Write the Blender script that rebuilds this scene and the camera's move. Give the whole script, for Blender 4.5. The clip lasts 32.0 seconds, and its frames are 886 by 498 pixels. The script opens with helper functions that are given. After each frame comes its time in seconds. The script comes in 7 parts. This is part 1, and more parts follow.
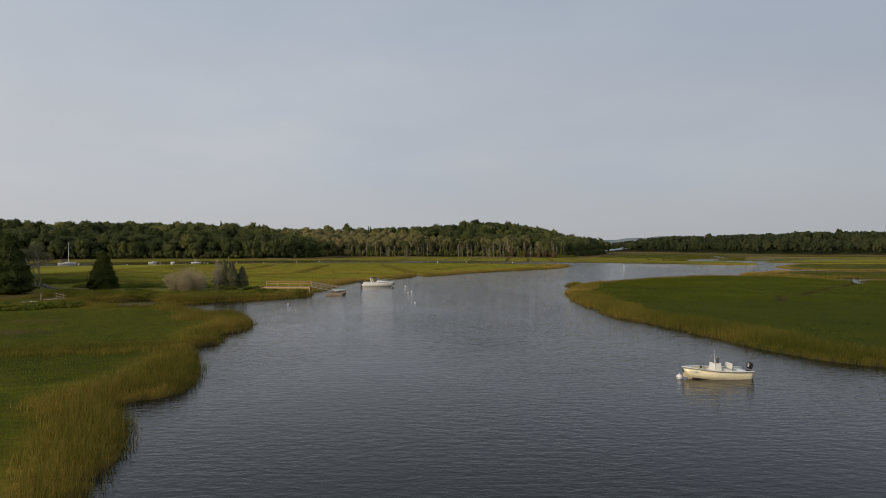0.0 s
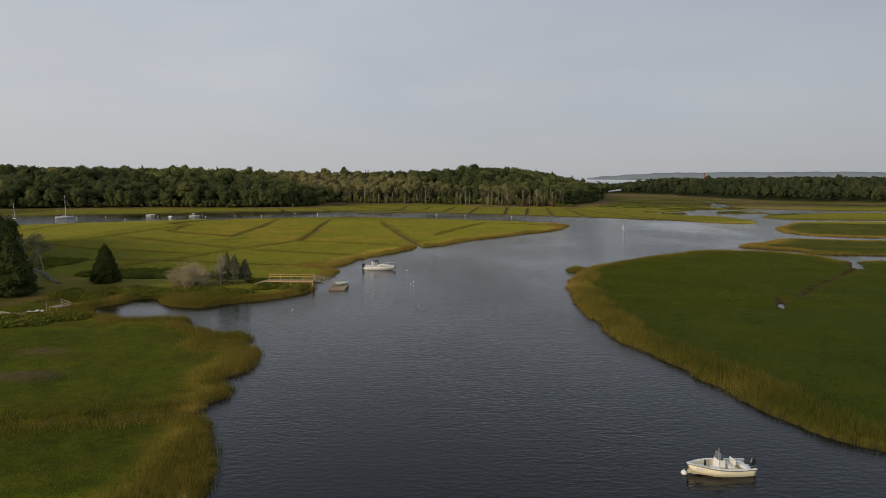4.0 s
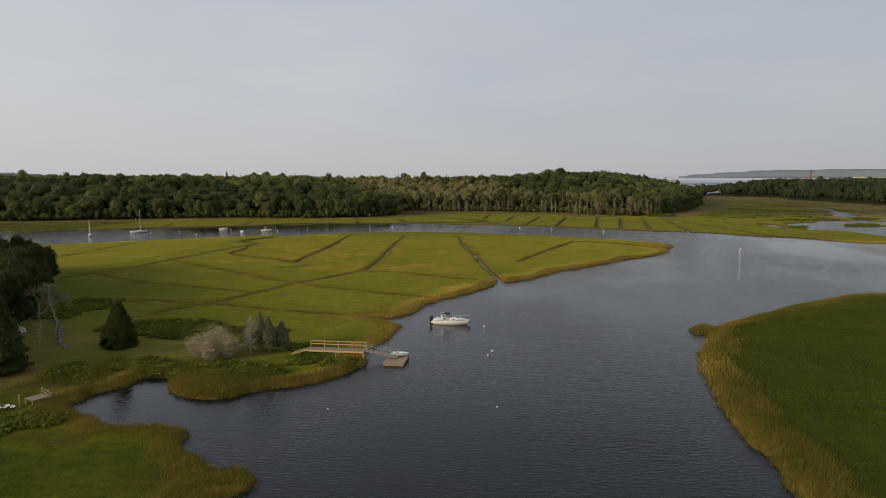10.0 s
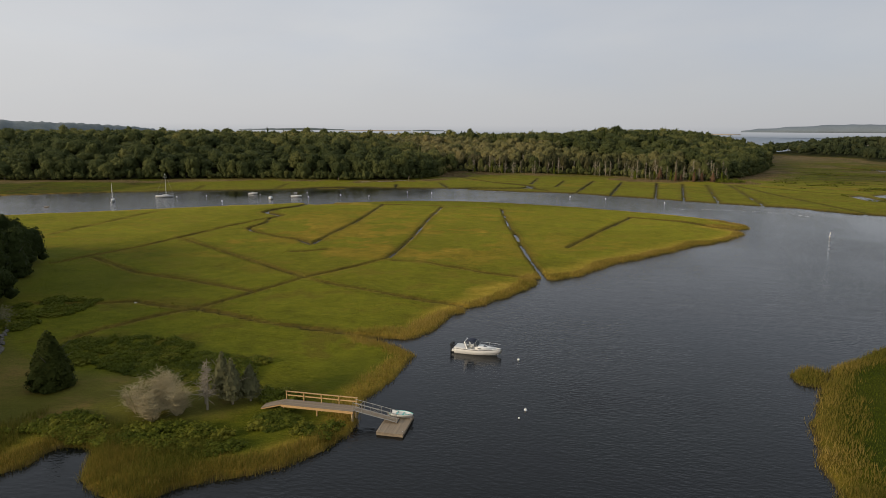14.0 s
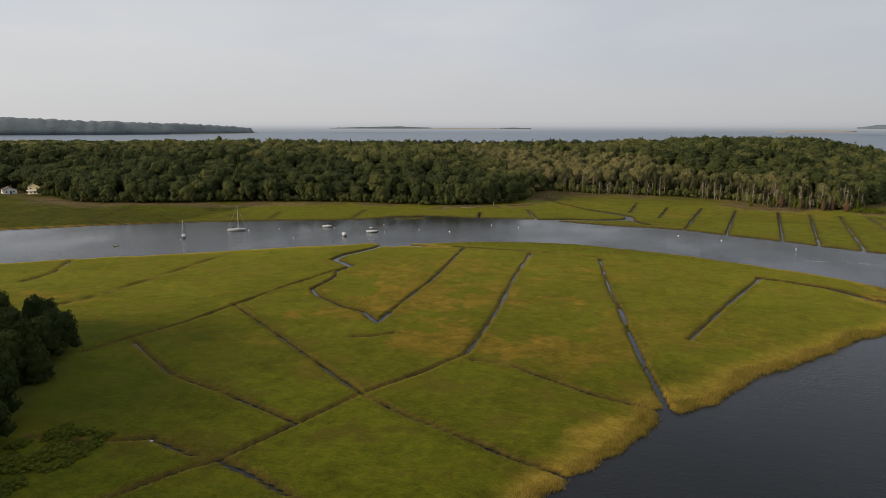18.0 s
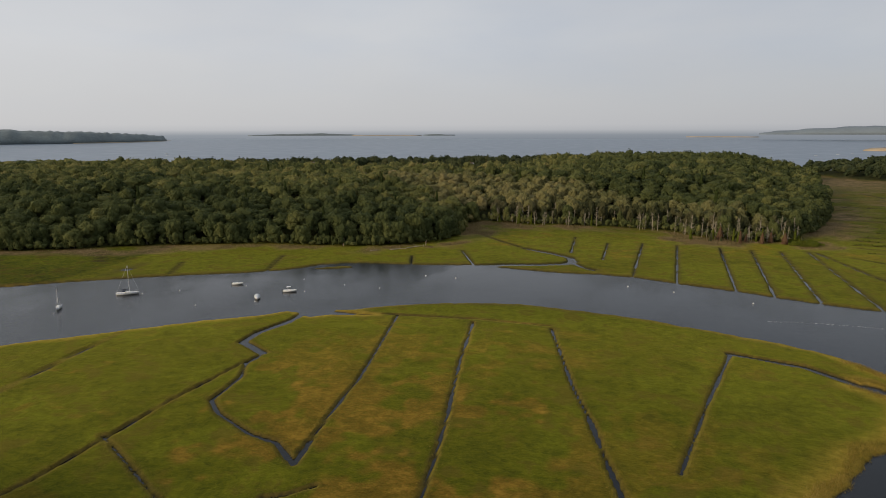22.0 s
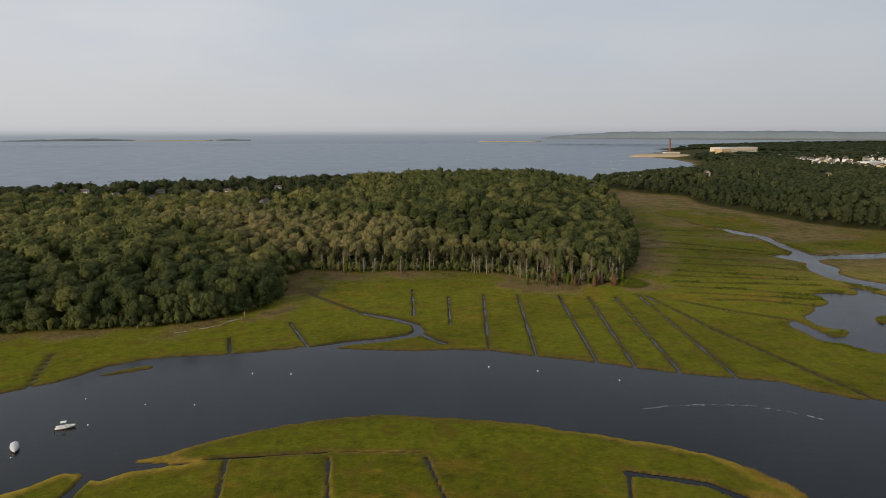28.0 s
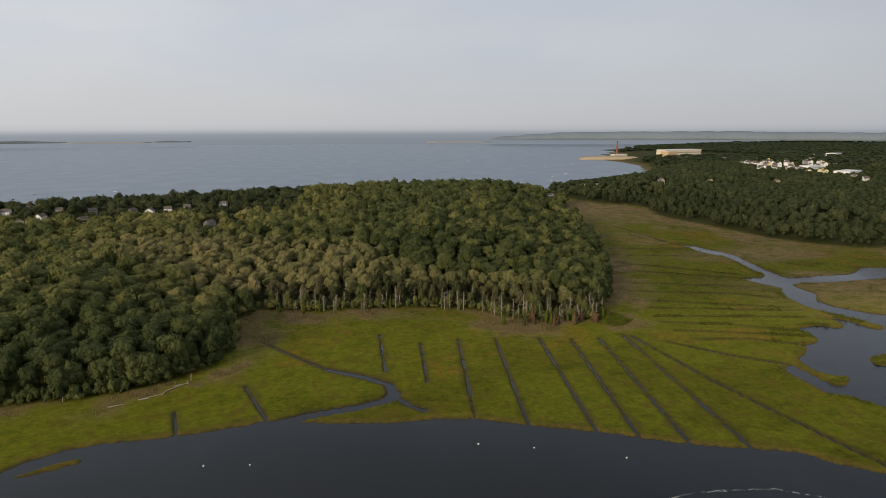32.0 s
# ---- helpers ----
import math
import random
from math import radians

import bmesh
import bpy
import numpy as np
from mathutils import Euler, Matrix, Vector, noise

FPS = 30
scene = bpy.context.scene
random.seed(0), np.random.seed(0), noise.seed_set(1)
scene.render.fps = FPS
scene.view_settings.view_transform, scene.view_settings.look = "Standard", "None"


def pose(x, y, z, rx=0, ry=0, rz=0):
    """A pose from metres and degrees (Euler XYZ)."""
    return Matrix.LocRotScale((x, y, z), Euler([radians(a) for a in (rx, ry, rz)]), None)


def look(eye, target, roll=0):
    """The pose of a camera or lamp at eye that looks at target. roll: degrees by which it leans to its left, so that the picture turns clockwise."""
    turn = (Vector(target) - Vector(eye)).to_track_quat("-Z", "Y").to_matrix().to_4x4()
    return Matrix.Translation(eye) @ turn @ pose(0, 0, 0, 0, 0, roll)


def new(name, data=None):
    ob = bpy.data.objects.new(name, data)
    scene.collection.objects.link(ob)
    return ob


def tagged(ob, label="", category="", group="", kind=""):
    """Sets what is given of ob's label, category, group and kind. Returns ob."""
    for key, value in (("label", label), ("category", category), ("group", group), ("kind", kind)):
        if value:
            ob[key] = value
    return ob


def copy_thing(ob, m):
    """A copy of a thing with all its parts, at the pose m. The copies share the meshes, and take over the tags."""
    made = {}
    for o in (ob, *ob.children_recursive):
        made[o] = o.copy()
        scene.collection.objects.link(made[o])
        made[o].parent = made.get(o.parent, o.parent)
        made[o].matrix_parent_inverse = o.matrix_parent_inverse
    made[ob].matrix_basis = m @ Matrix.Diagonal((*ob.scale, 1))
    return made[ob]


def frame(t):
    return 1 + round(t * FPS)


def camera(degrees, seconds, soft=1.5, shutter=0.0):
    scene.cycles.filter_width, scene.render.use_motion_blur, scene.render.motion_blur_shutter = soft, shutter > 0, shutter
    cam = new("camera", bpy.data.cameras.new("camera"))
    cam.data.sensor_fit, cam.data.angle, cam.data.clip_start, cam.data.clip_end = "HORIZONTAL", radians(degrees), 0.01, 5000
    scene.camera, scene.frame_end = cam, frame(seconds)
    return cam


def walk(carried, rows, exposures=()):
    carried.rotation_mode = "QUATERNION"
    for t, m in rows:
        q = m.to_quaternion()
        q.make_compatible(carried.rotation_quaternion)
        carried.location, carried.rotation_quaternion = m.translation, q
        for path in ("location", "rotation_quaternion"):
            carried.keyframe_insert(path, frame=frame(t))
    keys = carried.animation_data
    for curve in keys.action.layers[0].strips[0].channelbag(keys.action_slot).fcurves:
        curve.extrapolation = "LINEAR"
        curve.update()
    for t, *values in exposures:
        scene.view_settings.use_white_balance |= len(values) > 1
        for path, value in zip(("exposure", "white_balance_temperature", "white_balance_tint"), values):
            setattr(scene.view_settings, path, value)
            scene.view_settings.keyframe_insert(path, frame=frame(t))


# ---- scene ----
PATH = [
    (0, (0.287, -0.682, 9.826), (0.281, 1.318, 9.819), -0.0),
    (0.5, (0.413, -0.61, 11.435), (0.403, 1.39, 11.437), 0.1),
    (1, (0.132, -0.558, 13.454), (0.128, 1.442, 13.455), 0.1),
    (1.5, (0.008, -0.516, 15.205), (0.003, 1.484, 15.209), 0.2),
    (2, (-0.089, -0.412, 17.233), (-0.092, 1.588, 17.235), 0.2),
    (2.5, (-0.229, -0.589, 18.216), (-0.232, 1.411, 18.204), 0.3),
    (3, (-0.292, -0.458, 19.19), (-0.293, 1.538, 19.064), 0.3),
    (3.5, (-0.935, -0.065, 20.478), (-0.929, 1.924, 20.273), 0.4),
    (5.5, (-0.867, 1.301, 27.433), (-0.874, 3.288, 27.208), 0.1),
    (6, (-0.965, 3.272, 27.71), (-0.973, 5.259, 27.484), 0.1),
    (6.5, (-1.196, 6.005, 27.732), (-1.199, 7.992, 27.507), 0.1),
    (7, (-1.412, 9.197, 27.831), (-1.413, 11.184, 27.607), 0.0),
    (7.5, (-1.546, 12.878, 28.067), (-1.589, 14.865, 27.844), 0.0),
    (8, (-1.859, 16.573, 28.35), (-2.014, 18.554, 28.126), 0.1),
    (8.5, (-1.968, 20.529, 28.442), (-2.196, 22.504, 28.219), 0.1),
    (9, (-1.876, 24.753, 28.73), (-2.138, 26.723, 28.507), 0.0),
    (9.5, (-1.923, 28.037, 29.043), (-2.182, 30.008, 28.821), 0.1),
    (10, (-1.866, 31.245, 29.399), (-2.12, 33.216, 29.178), 0.0),
    (10.5, (-1.823, 34.826, 30.0), (-2.073, 36.798, 29.774), -0.0),
    (11, (-1.824, 38.218, 29.918), (-2.068, 40.19, 29.696), 0.1),
    (11.5, (-1.772, 41.771, 30.503), (-2.009, 43.744, 30.276), -0.1),
    (12, (-1.446, 45.319, 31.23), (-1.683, 47.292, 31.006), 0.2),
    (12.5, (-1.207, 48.949, 32.545), (-1.441, 50.922, 32.317), 0.0),
    (13, (-1.158, 52.532, 33.149), (-1.391, 54.506, 32.927), 0.1),
    (13.5, (-1.486, 56.475, 33.815), (-1.737, 58.437, 33.519), 0.4),
    (14, (-2.008, 60.332, 35.41), (-2.409, 62.256, 35.04), 0.4),
    (14.5, (-2.606, 64.291, 37.342), (-3.137, 66.179, 36.953), 0.4),
    (15, (-3.38, 68.262, 39.588), (-3.985, 70.129, 39.198), 0.5),
    (15.5, (-4.295, 72.436, 41.49), (-4.938, 74.29, 41.102), 0.5),
    (17.5, (-9.813, 90.182, 49.663), (-10.472, 92.03, 49.276), 0.1),
    (18, (-11.082, 94.565, 51.629), (-11.738, 96.415, 51.245), 0.1),
    (18.5, (-12.713, 99.135, 53.717), (-13.366, 100.986, 53.334), 0.0),
    (19, (-14.554, 103.25, 55.837), (-15.203, 105.103, 55.456), 0.1),
    (19.5, (-15.975, 107.355, 58.19), (-16.626, 109.208, 57.81), -0.0),
    (20, (-18.047, 111.757, 60.038), (-18.696, 113.611, 59.66), 0.0),
    (20.5, (-19.757, 116.241, 61.787), (-20.406, 118.096, 61.413), -0.0),
    (21, (-21.691, 120.89, 64.11), (-22.338, 122.745, 63.735), -0.0),
    (21.5, (-23.26, 125.37, 65.94), (-23.886, 127.233, 65.57), -0.1),
    (22, (-24.286, 129.744, 68.311), (-24.72, 131.66, 67.94), -0.1),
    (22.5, (-24.905, 133.083, 70.329), (-25.033, 135.044, 69.961), -0.3),
    (23, (-26.467, 136.678, 72.748), (-26.401, 138.642, 72.378), -0.2),
    (23.5, (-28.097, 140.639, 74.328), (-27.966, 142.601, 73.962), -0.3),
    (24, (-29.633, 144.238, 76.756), (-29.487, 146.199, 76.389), -0.2),
    (24.5, (-31.046, 147.85, 78.609), (-30.895, 149.811, 78.245), -0.2),
    (25, (-32.842, 151.566, 81.037), (-32.686, 153.525, 80.669), -0.1),
    (25.5, (-34.437, 155.303, 83.073), (-34.278, 157.262, 82.706), -0.1),
    (27.5, (-42.473, 171.532, 90.746), (-42.299, 173.49, 90.378), -0.0),
    (28, (-44.228, 175.571, 92.75), (-44.051, 177.529, 92.382), -0.0),
    (28.5, (-45.496, 179.986, 94.464), (-45.319, 181.943, 94.095), -0.0),
    (29, (-46.668, 184.591, 96.303), (-46.49, 186.548, 95.933), -0.1),
    (29.5, (-46.998, 188.897, 97.419), (-46.826, 190.856, 97.056), -0.2),
    (30, (-49.346, 194.144, 100.12), (-49.165, 196.101, 99.75), -0.1),
    (30.5, (-50.895, 198.254, 102.343), (-50.709, 200.21, 101.973), -0.0),
    (31, (-51.551, 203.127, 104.523), (-51.362, 205.083, 104.152), -0.1),
    (31.5, (-52.551, 208.053, 106.966), (-52.351, 210.007, 106.591), 0.0),
    (32, (-51.999, 211.669, 108.995), (-51.661, 213.605, 108.622), -0.1),
]
cam = camera(70.1, 32.0, soft=0.8)
walk(cam, [(t, look(e, g, r)) for t, e, g, r in PATH], [(0, -0.18, 6300, 10), (2, -0.26, 6320, 10), (3.5, -0.18, 6340, 10), (6, -0.1, 6380, 10), (13, -0.04, 6420, 10), (15, 0.07, 6470, 10), (22, 0.02, 6450, 10), (32, 0.13, 6430, 10)])

# ---------------------------------------------------------------- light
SUN_EL, SUN_AZ = 15.0, 228.0          # degrees; azimuth clockwise from +y
world = bpy.data.worlds.new("overcast_sky")
scene.world = world
world.use_nodes = True
wn, wl = world.node_tree.nodes, world.node_tree.links
wn.clear()


def node(nt, kind, **kw):
    n = nt.nodes.new(kind)
    for k, v in kw.items():
        n.inputs[k].default_value = v
    return n


def ramp(nt, stops, fac=None, interp="LINEAR"):
    n = nt.nodes.new("ShaderNodeValToRGB")
    n.color_ramp.interpolation = interp
    e = n.color_ramp.elements
    while len(e) < len(stops):
        e.new(0.5)
    for s, (p, c) in zip(e, stops):
        s.position, s.color = p, (*c, 1) if len(c) == 3 else c
    if fac is not None:
        nt.links.new(fac, n.inputs[0])
    return n


def mix(nt, fac, a, b, blend="MIX"):
    n = nt.nodes.new("ShaderNodeMix")
    n.data_type, n.blend_type = "RGBA", blend
    for sock, v in ((n.inputs[0], fac), (n.inputs[6], a), (n.inputs[7], b)):
        if isinstance(v, (int, float)):
            sock.default_value = v
        elif isinstance(v, tuple):
            sock.default_value = (*v, 1)
        else:
            nt.links.new(v, sock)
    return n.outputs[2]


def calc(nt, op, a, b=0.0, c=0.0):
    n = nt.nodes.new("ShaderNodeMath")
    n.operation = op
    for i, v in enumerate((a, b, c)):
        if isinstance(v, (int, float)):
            n.inputs[i].default_value = v
        else:
            nt.links.new(v, n.inputs[i])
    return n.outputs[0]


def noise_tex(nt, vec, scale, detail=4.0, rough=0.55, stretch=None):
    if stretch:
        m = nt.nodes.new("ShaderNodeMapping")
        m.inputs["Scale"].default_value = stretch
        nt.links.new(vec, m.inputs["Vector"])
        vec = m.outputs[0]
    n = nt.nodes.new("ShaderNodeTexNoise")
    n.inputs["Scale"].default_value, n.inputs["Detail"].default_value = scale, detail
    n.inputs["Roughness"].default_value = rough
    nt.links.new(vec, n.inputs["Vector"])
    return n.outputs["Fac"]


def build_sky():
    nt = world.node_tree
    tc = nt.nodes.new("ShaderNodeTexCoord")
    sep = nt.nodes.new("ShaderNodeSeparateXYZ")
    wl.new(tc.outputs["Generated"], sep.inputs[0])
    up = calc(nt, "MULTIPLY_ADD", sep.outputs[2], 0.5, 0.5)
    base = ramp(nt, [(0.0, (0.05, 0.06, 0.06)), (0.45, (0.12, 0.14, 0.165)), (0.494, (0.215, 0.245, 0.285)), (0.4985, (0.30, 0.325, 0.365)), (0.5005, (0.50, 0.505, 0.525)),
                     (0.56, (0.535, 0.54, 0.565)), (0.66, (0.465, 0.51, 0.58)), (0.76, (0.415, 0.45, 0.515)), (0.86, (0.47, 0.50, 0.56)), (1.0, (0.66, 0.69, 0.75))], up)
    cloud = noise_tex(nt, tc.outputs["Generated"], 2.0, 5, 0.5, (1.0, 1.0, 2.6))
    veil = ramp(nt, [(0.36, (0, 0, 0)), (0.66, (1, 1, 1))], cloud)
    grey = mix(nt, calc(nt, "MULTIPLY", veil.outputs[0], 0.5), base.outputs[0], (0.605, 0.62, 0.645))
    streak = ramp(nt, [(0.5, (0, 0, 0)), (0.75, (0.42, 0.42, 0.42))], noise_tex(nt, tc.outputs["Generated"], 2.6, 5, 0.5, (1.0, 0.6, 3.6)))
    grey = mix(nt, streak.outputs[0], grey, (0.43, 0.48, 0.57))
    lift = ramp(nt, [(0.5, (0, 0, 0)), (0.56, (1, 1, 1))], up)
    over = mix(nt, lift.outputs[0], base.outputs[0], grey)
    west = calc(nt, "MULTIPLY_ADD", sep.outputs[0], -0.25, 1.03)      # the thin cloud is brighter towards the low sun
    tone = nt.nodes.new("ShaderNodeCombineColor")
    for k, v in enumerate((0.0, 0.02, 0.06)):
        wl.new(calc(nt, "MULTIPLY_ADD", sep.outputs[0], v, west), tone.inputs[k])
    over = mix(nt, 1.0, over, tone.outputs[0], "MULTIPLY")
    sky = nt.nodes.new("ShaderNodeTexSky")
    sky.sky_type, sky.sun_disc = "NISHITA", False
    sky.sun_elevation, sky.sun_rotation = radians(SUN_EL), radians(SUN_AZ)
    clear = mix(nt, 1.0, sky.outputs[0], (0.08, 0.08, 0.08), "MULTIPLY")
    bg = nt.nodes.new("ShaderNodeBackground")
    bg.inputs["Strength"].default_value = 1.0
    wl.new(mix(nt, 0.1, over, clear), bg.inputs["Color"])
    out = nt.nodes.new("ShaderNodeOutputWorld")
    wl.new(bg.outputs[0], out.inputs[0])


build_sky()
sun_data = bpy.data.lights.new("sun", "SUN")
sun_data.energy, sun_data.angle, sun_data.color = 2.75, radians(12), (1.0, 0.82, 0.60)
sun = new("sun", sun_data)
sx, sy = math.sin(radians(SUN_AZ)), math.cos(radians(SUN_AZ))
sun.matrix_world = look((400 * sx, 400 * sy, 400 * math.tan(radians(SUN_EL))), (0, 0, 0))

# ---------------------------------------------------------------- materials


def material(name, colour, rough=0.7, metal=0.0, vary=0.15, scale=3.0, bump=0.0, bscale=20.0, coat=0.0, spec=0.5):
    """A plain surface with two scales of variation in colour and a fine relief."""
    m = bpy.data.materials.new(name)
    m.use_nodes = True
    nt = m.node_tree
    b = nt.nodes["Principled BSDF"]
    tc = nt.nodes.new("ShaderNodeTexCoord")
    pos = tc.outputs["Object"]
    big, fine = noise_tex(nt, pos, scale, 3), noise_tex(nt, pos, scale * 9, 4)
    f = calc(nt, "MULTIPLY_ADD", fine, 0.45, calc(nt, "MULTIPLY", big, 0.55))
    dark = tuple(c * (1 - vary) for c in colour)
    light = tuple(min(1, c * (1 + vary)) for c in colour)
    nt.links.new(ramp(nt, [(0.3, dark), (0.7, light)], f).outputs[0], b.inputs["Base Color"])
    b.inputs["Roughness"].default_value, b.inputs["Metallic"].default_value = rough, metal
    b.inputs["Coat Weight"].default_value = coat
    b.inputs["Specular IOR Level"].default_value = spec
    if bump:
        bm_ = nt.nodes.new("ShaderNodeBump")
        bm_.inputs["Strength"].default_value, bm_.inputs["Distance"].default_value = bump, 0.02
        nt.links.new(noise_tex(nt, pos, bscale, 5), bm_.inputs["Height"])
        nt.links.new(bm_.outputs[0], b.inputs["Normal"])
    return m


def attr(nt, name):
    a = nt.nodes.new("ShaderNodeAttribute")
    a.attribute_name = name
    return a.outputs["Fac"]


def ground_material():
    m = bpy.data.materials.new("salt_marsh")
    m.use_nodes = True
    nt = m.node_tree
    b = nt.nodes["Principled BSDF"]
    pos = nt.nodes.new("ShaderNodeTexCoord").outputs["Object"]
    patch = noise_tex(nt, pos, 0.026, 5, 0.6)
    tuft = noise_tex(nt, pos, 0.35, 6, 0.7)
    clump = noise_tex(nt, pos, 1.1, 5, 0.75, (0.75, 1.25, 1.0))
    blade = noise_tex(nt, pos, 3.4, 4, 0.75)
    swirl = noise_tex(nt, pos, 0.085, 6, 0.68)
    fine = calc(nt, "MULTIPLY_ADD", clump, 0.55, calc(nt, "MULTIPLY", blade, 0.45))
    tone = calc(nt, "MULTIPLY_ADD", tuft, 0.24, calc(nt, "MULTIPLY_ADD", swirl, 0.32, calc(nt, "MULTIPLY", fine, 0.44)))
    green = ramp(nt, [(0.40, (0.015, 0.020, 0.002)), (0.46, (0.040, 0.047, 0.003)), (0.53, (0.077, 0.079, 0.004)), (0.60, (0.148, 0.127, 0.009))], tone)
    gold = ramp(nt, [(0.38, (0.13, 0.084, 0.012)), (0.5, (0.26, 0.165, 0.024)), (0.62, (0.40, 0.25, 0.05))], calc(nt, "MULTIPLY_ADD", tuft, 0.45, calc(nt, "MULTIPLY", fine, 0.55)))
    rust = ramp(nt, [(0.40, (0.040, 0.026, 0.005)), (0.5, (0.128, 0.070, 0.010)), (0.61, (0.30, 0.158, 0.024))], tone)
    olive = ramp(nt, [(0.36, (0.026, 0.024, 0.004)), (0.64, (0.085, 0.060, 0.010))], tone)
    lime = ramp(nt, [(0.40, (0.030, 0.039, 0.003)), (0.5, (0.085, 0.094, 0.005)), (0.60, (0.16, 0.155, 0.010))], tone)
    turf = mix(nt, ramp(nt, [(0.5, (0, 0, 0)), (0.62, (0.75, 0.75, 0.75))], patch).outputs[0], green.outputs[0], lime.outputs[0])
    turf = mix(nt, attr(nt, "lime"), turf, lime.outputs[0])
    turf = mix(nt, ramp(nt, [(0.52, (0, 0, 0)), (0.60, (0.8, 0.8, 0.8))], swirl).outputs[0], turf, olive.outputs[0])
    # Darker green turf colours, mixed in by zone.
    dark_green = ramp(nt, [(0.36, (0.016, 0.027, 0.002)), (0.5, (0.034, 0.048, 0.003)), (0.64, (0.062, 0.074, 0.006))], tone)
    turf = mix(nt, attr(nt, "dark_green"), turf, dark_green.outputs[0])
    turf = mix(nt, attr(nt, "hay"), turf, rust.outputs[0])
    rim = ramp(nt, [(0.38, (0.018, 0.016, 0.006)), (0.62, (0.068, 0.054, 0.016))], tone)
    turf = mix(nt, attr(nt, "rim"), turf, rim.outputs[0])
    turf = mix(nt, calc(nt, "MULTIPLY", attr(nt, "fringe"), calc(nt, "MULTIPLY_ADD", swirl, 0.7, 0.5)), turf, gold.outputs[0])
    reed = ramp(nt, [(0.40, (0.060, 0.046, 0.020)), (0.5, (0.135, 0.094, 0.045)), (0.61, (0.25, 0.172, 0.088))], tone)
    turf = mix(nt, calc(nt, "MULTIPLY", attr(nt, "reed"), ramp(nt, [(0.36, (0.55, 0.55, 0.55)), (0.5, (1, 1, 1))], swirl).outputs[0]), turf, reed.outputs[0])
    lawn = ramp(nt, [(0.35, (0.046, 0.052, 0.009)), (0.52, (0.078, 0.070, 0.017)), (0.64, (0.145, 0.086, 0.034))], calc(nt, "MULTIPLY_ADD", swirl, 0.7, calc(nt, "MULTIPLY", fine, 0.3)))
    turf = mix(nt, attr(nt, "lawn"), turf, lawn.outputs[0])
    floor = ramp(nt, [(0.3, (0.02, 0.026, 0.008)), (0.7, (0.045, 0.045, 0.018))], tuft)
    turf = mix(nt, attr(nt, "wood"), turf, floor.outputs[0])
    mud = ramp(nt, [(0.3, (0.020, 0.016, 0.010)), (0.7, (0.058, 0.044, 0.027))], tuft)
    turf = mix(nt, attr(nt, "mud"), turf, mud.outputs[0])
    nt.links.new(turf, b.inputs["Base Color"])
    b.inputs["Roughness"].default_value = 0.95
    b.inputs["Specular IOR Level"].default_value = 0.05
    nt.links.new(calc(nt, "MULTIPLY_ADD", attr(nt, "dry"), 0.27, 0.012), b.inputs["Sheen Weight"])
    b.inputs["Sheen Roughness"].default_value = 0.45      # fine blade tips
    b.inputs["Sheen Tint"].default_value = (0.64, 0.60, 0.06, 1)
    bump = nt.nodes.new("ShaderNodeBump")
    bump.inputs["Strength"].default_value, bump.inputs["Distance"].default_value = 0.9, 0.4
    nt.links.new(calc(nt, "MULTIPLY_ADD", tuft, 0.45, calc(nt, "MULTIPLY", fine, 0.55)), bump.inputs["Height"])
    nt.links.new(bump.outputs[0], b.inputs["Normal"])
    return m


def water_material(name="tidal_water", body=(0.006, 0.007, 0.007), still=0.025, chop=0.38, size=1.0):
    m = bpy.data.materials.new(name)
    m.use_nodes = True
    nt = m.node_tree
    b = nt.nodes["Principled BSDF"]
    pos = nt.nodes.new("ShaderNodeTexCoord").outputs["Object"]
    b.inputs["Base Color"].default_value = (*body, 1)
    b.inputs["IOR"].default_value = 1.33
    b.inputs["Specular IOR Level"].default_value = 0.38
    wind = noise_tex(nt, pos, 0.02, 4, 0.55, (1.0, 0.55, 1.0))
    gust = ramp(nt, [(0.34, (0.22, 0.22, 0.22)), (0.56, (1, 1, 1))], wind)
    nt.links.new(calc(nt, "MULTIPLY_ADD", gust.outputs[0], 0.05, still), b.inputs["Roughness"])
    wave = noise_tex(nt, pos, 1.5 * size, 3, 0.55, (0.7, 1.45, 1.0))
    swell = noise_tex(nt, pos, 0.28 * size, 3, 0.5, (0.5, 1.4, 1.0))
    bump = nt.nodes.new("ShaderNodeBump")
    bump.inputs["Distance"].default_value = 0.22
    nt.links.new(calc(nt, "MULTIPLY", gust.outputs[0], chop), bump.inputs["Strength"])
    nt.links.new(calc(nt, "MULTIPLY_ADD", wave, 0.95, calc(nt, "MULTIPLY", swell, 0.55)), bump.inputs["Height"])
    nt.links.new(bump.outputs[0], b.inputs["Normal"])
    return m


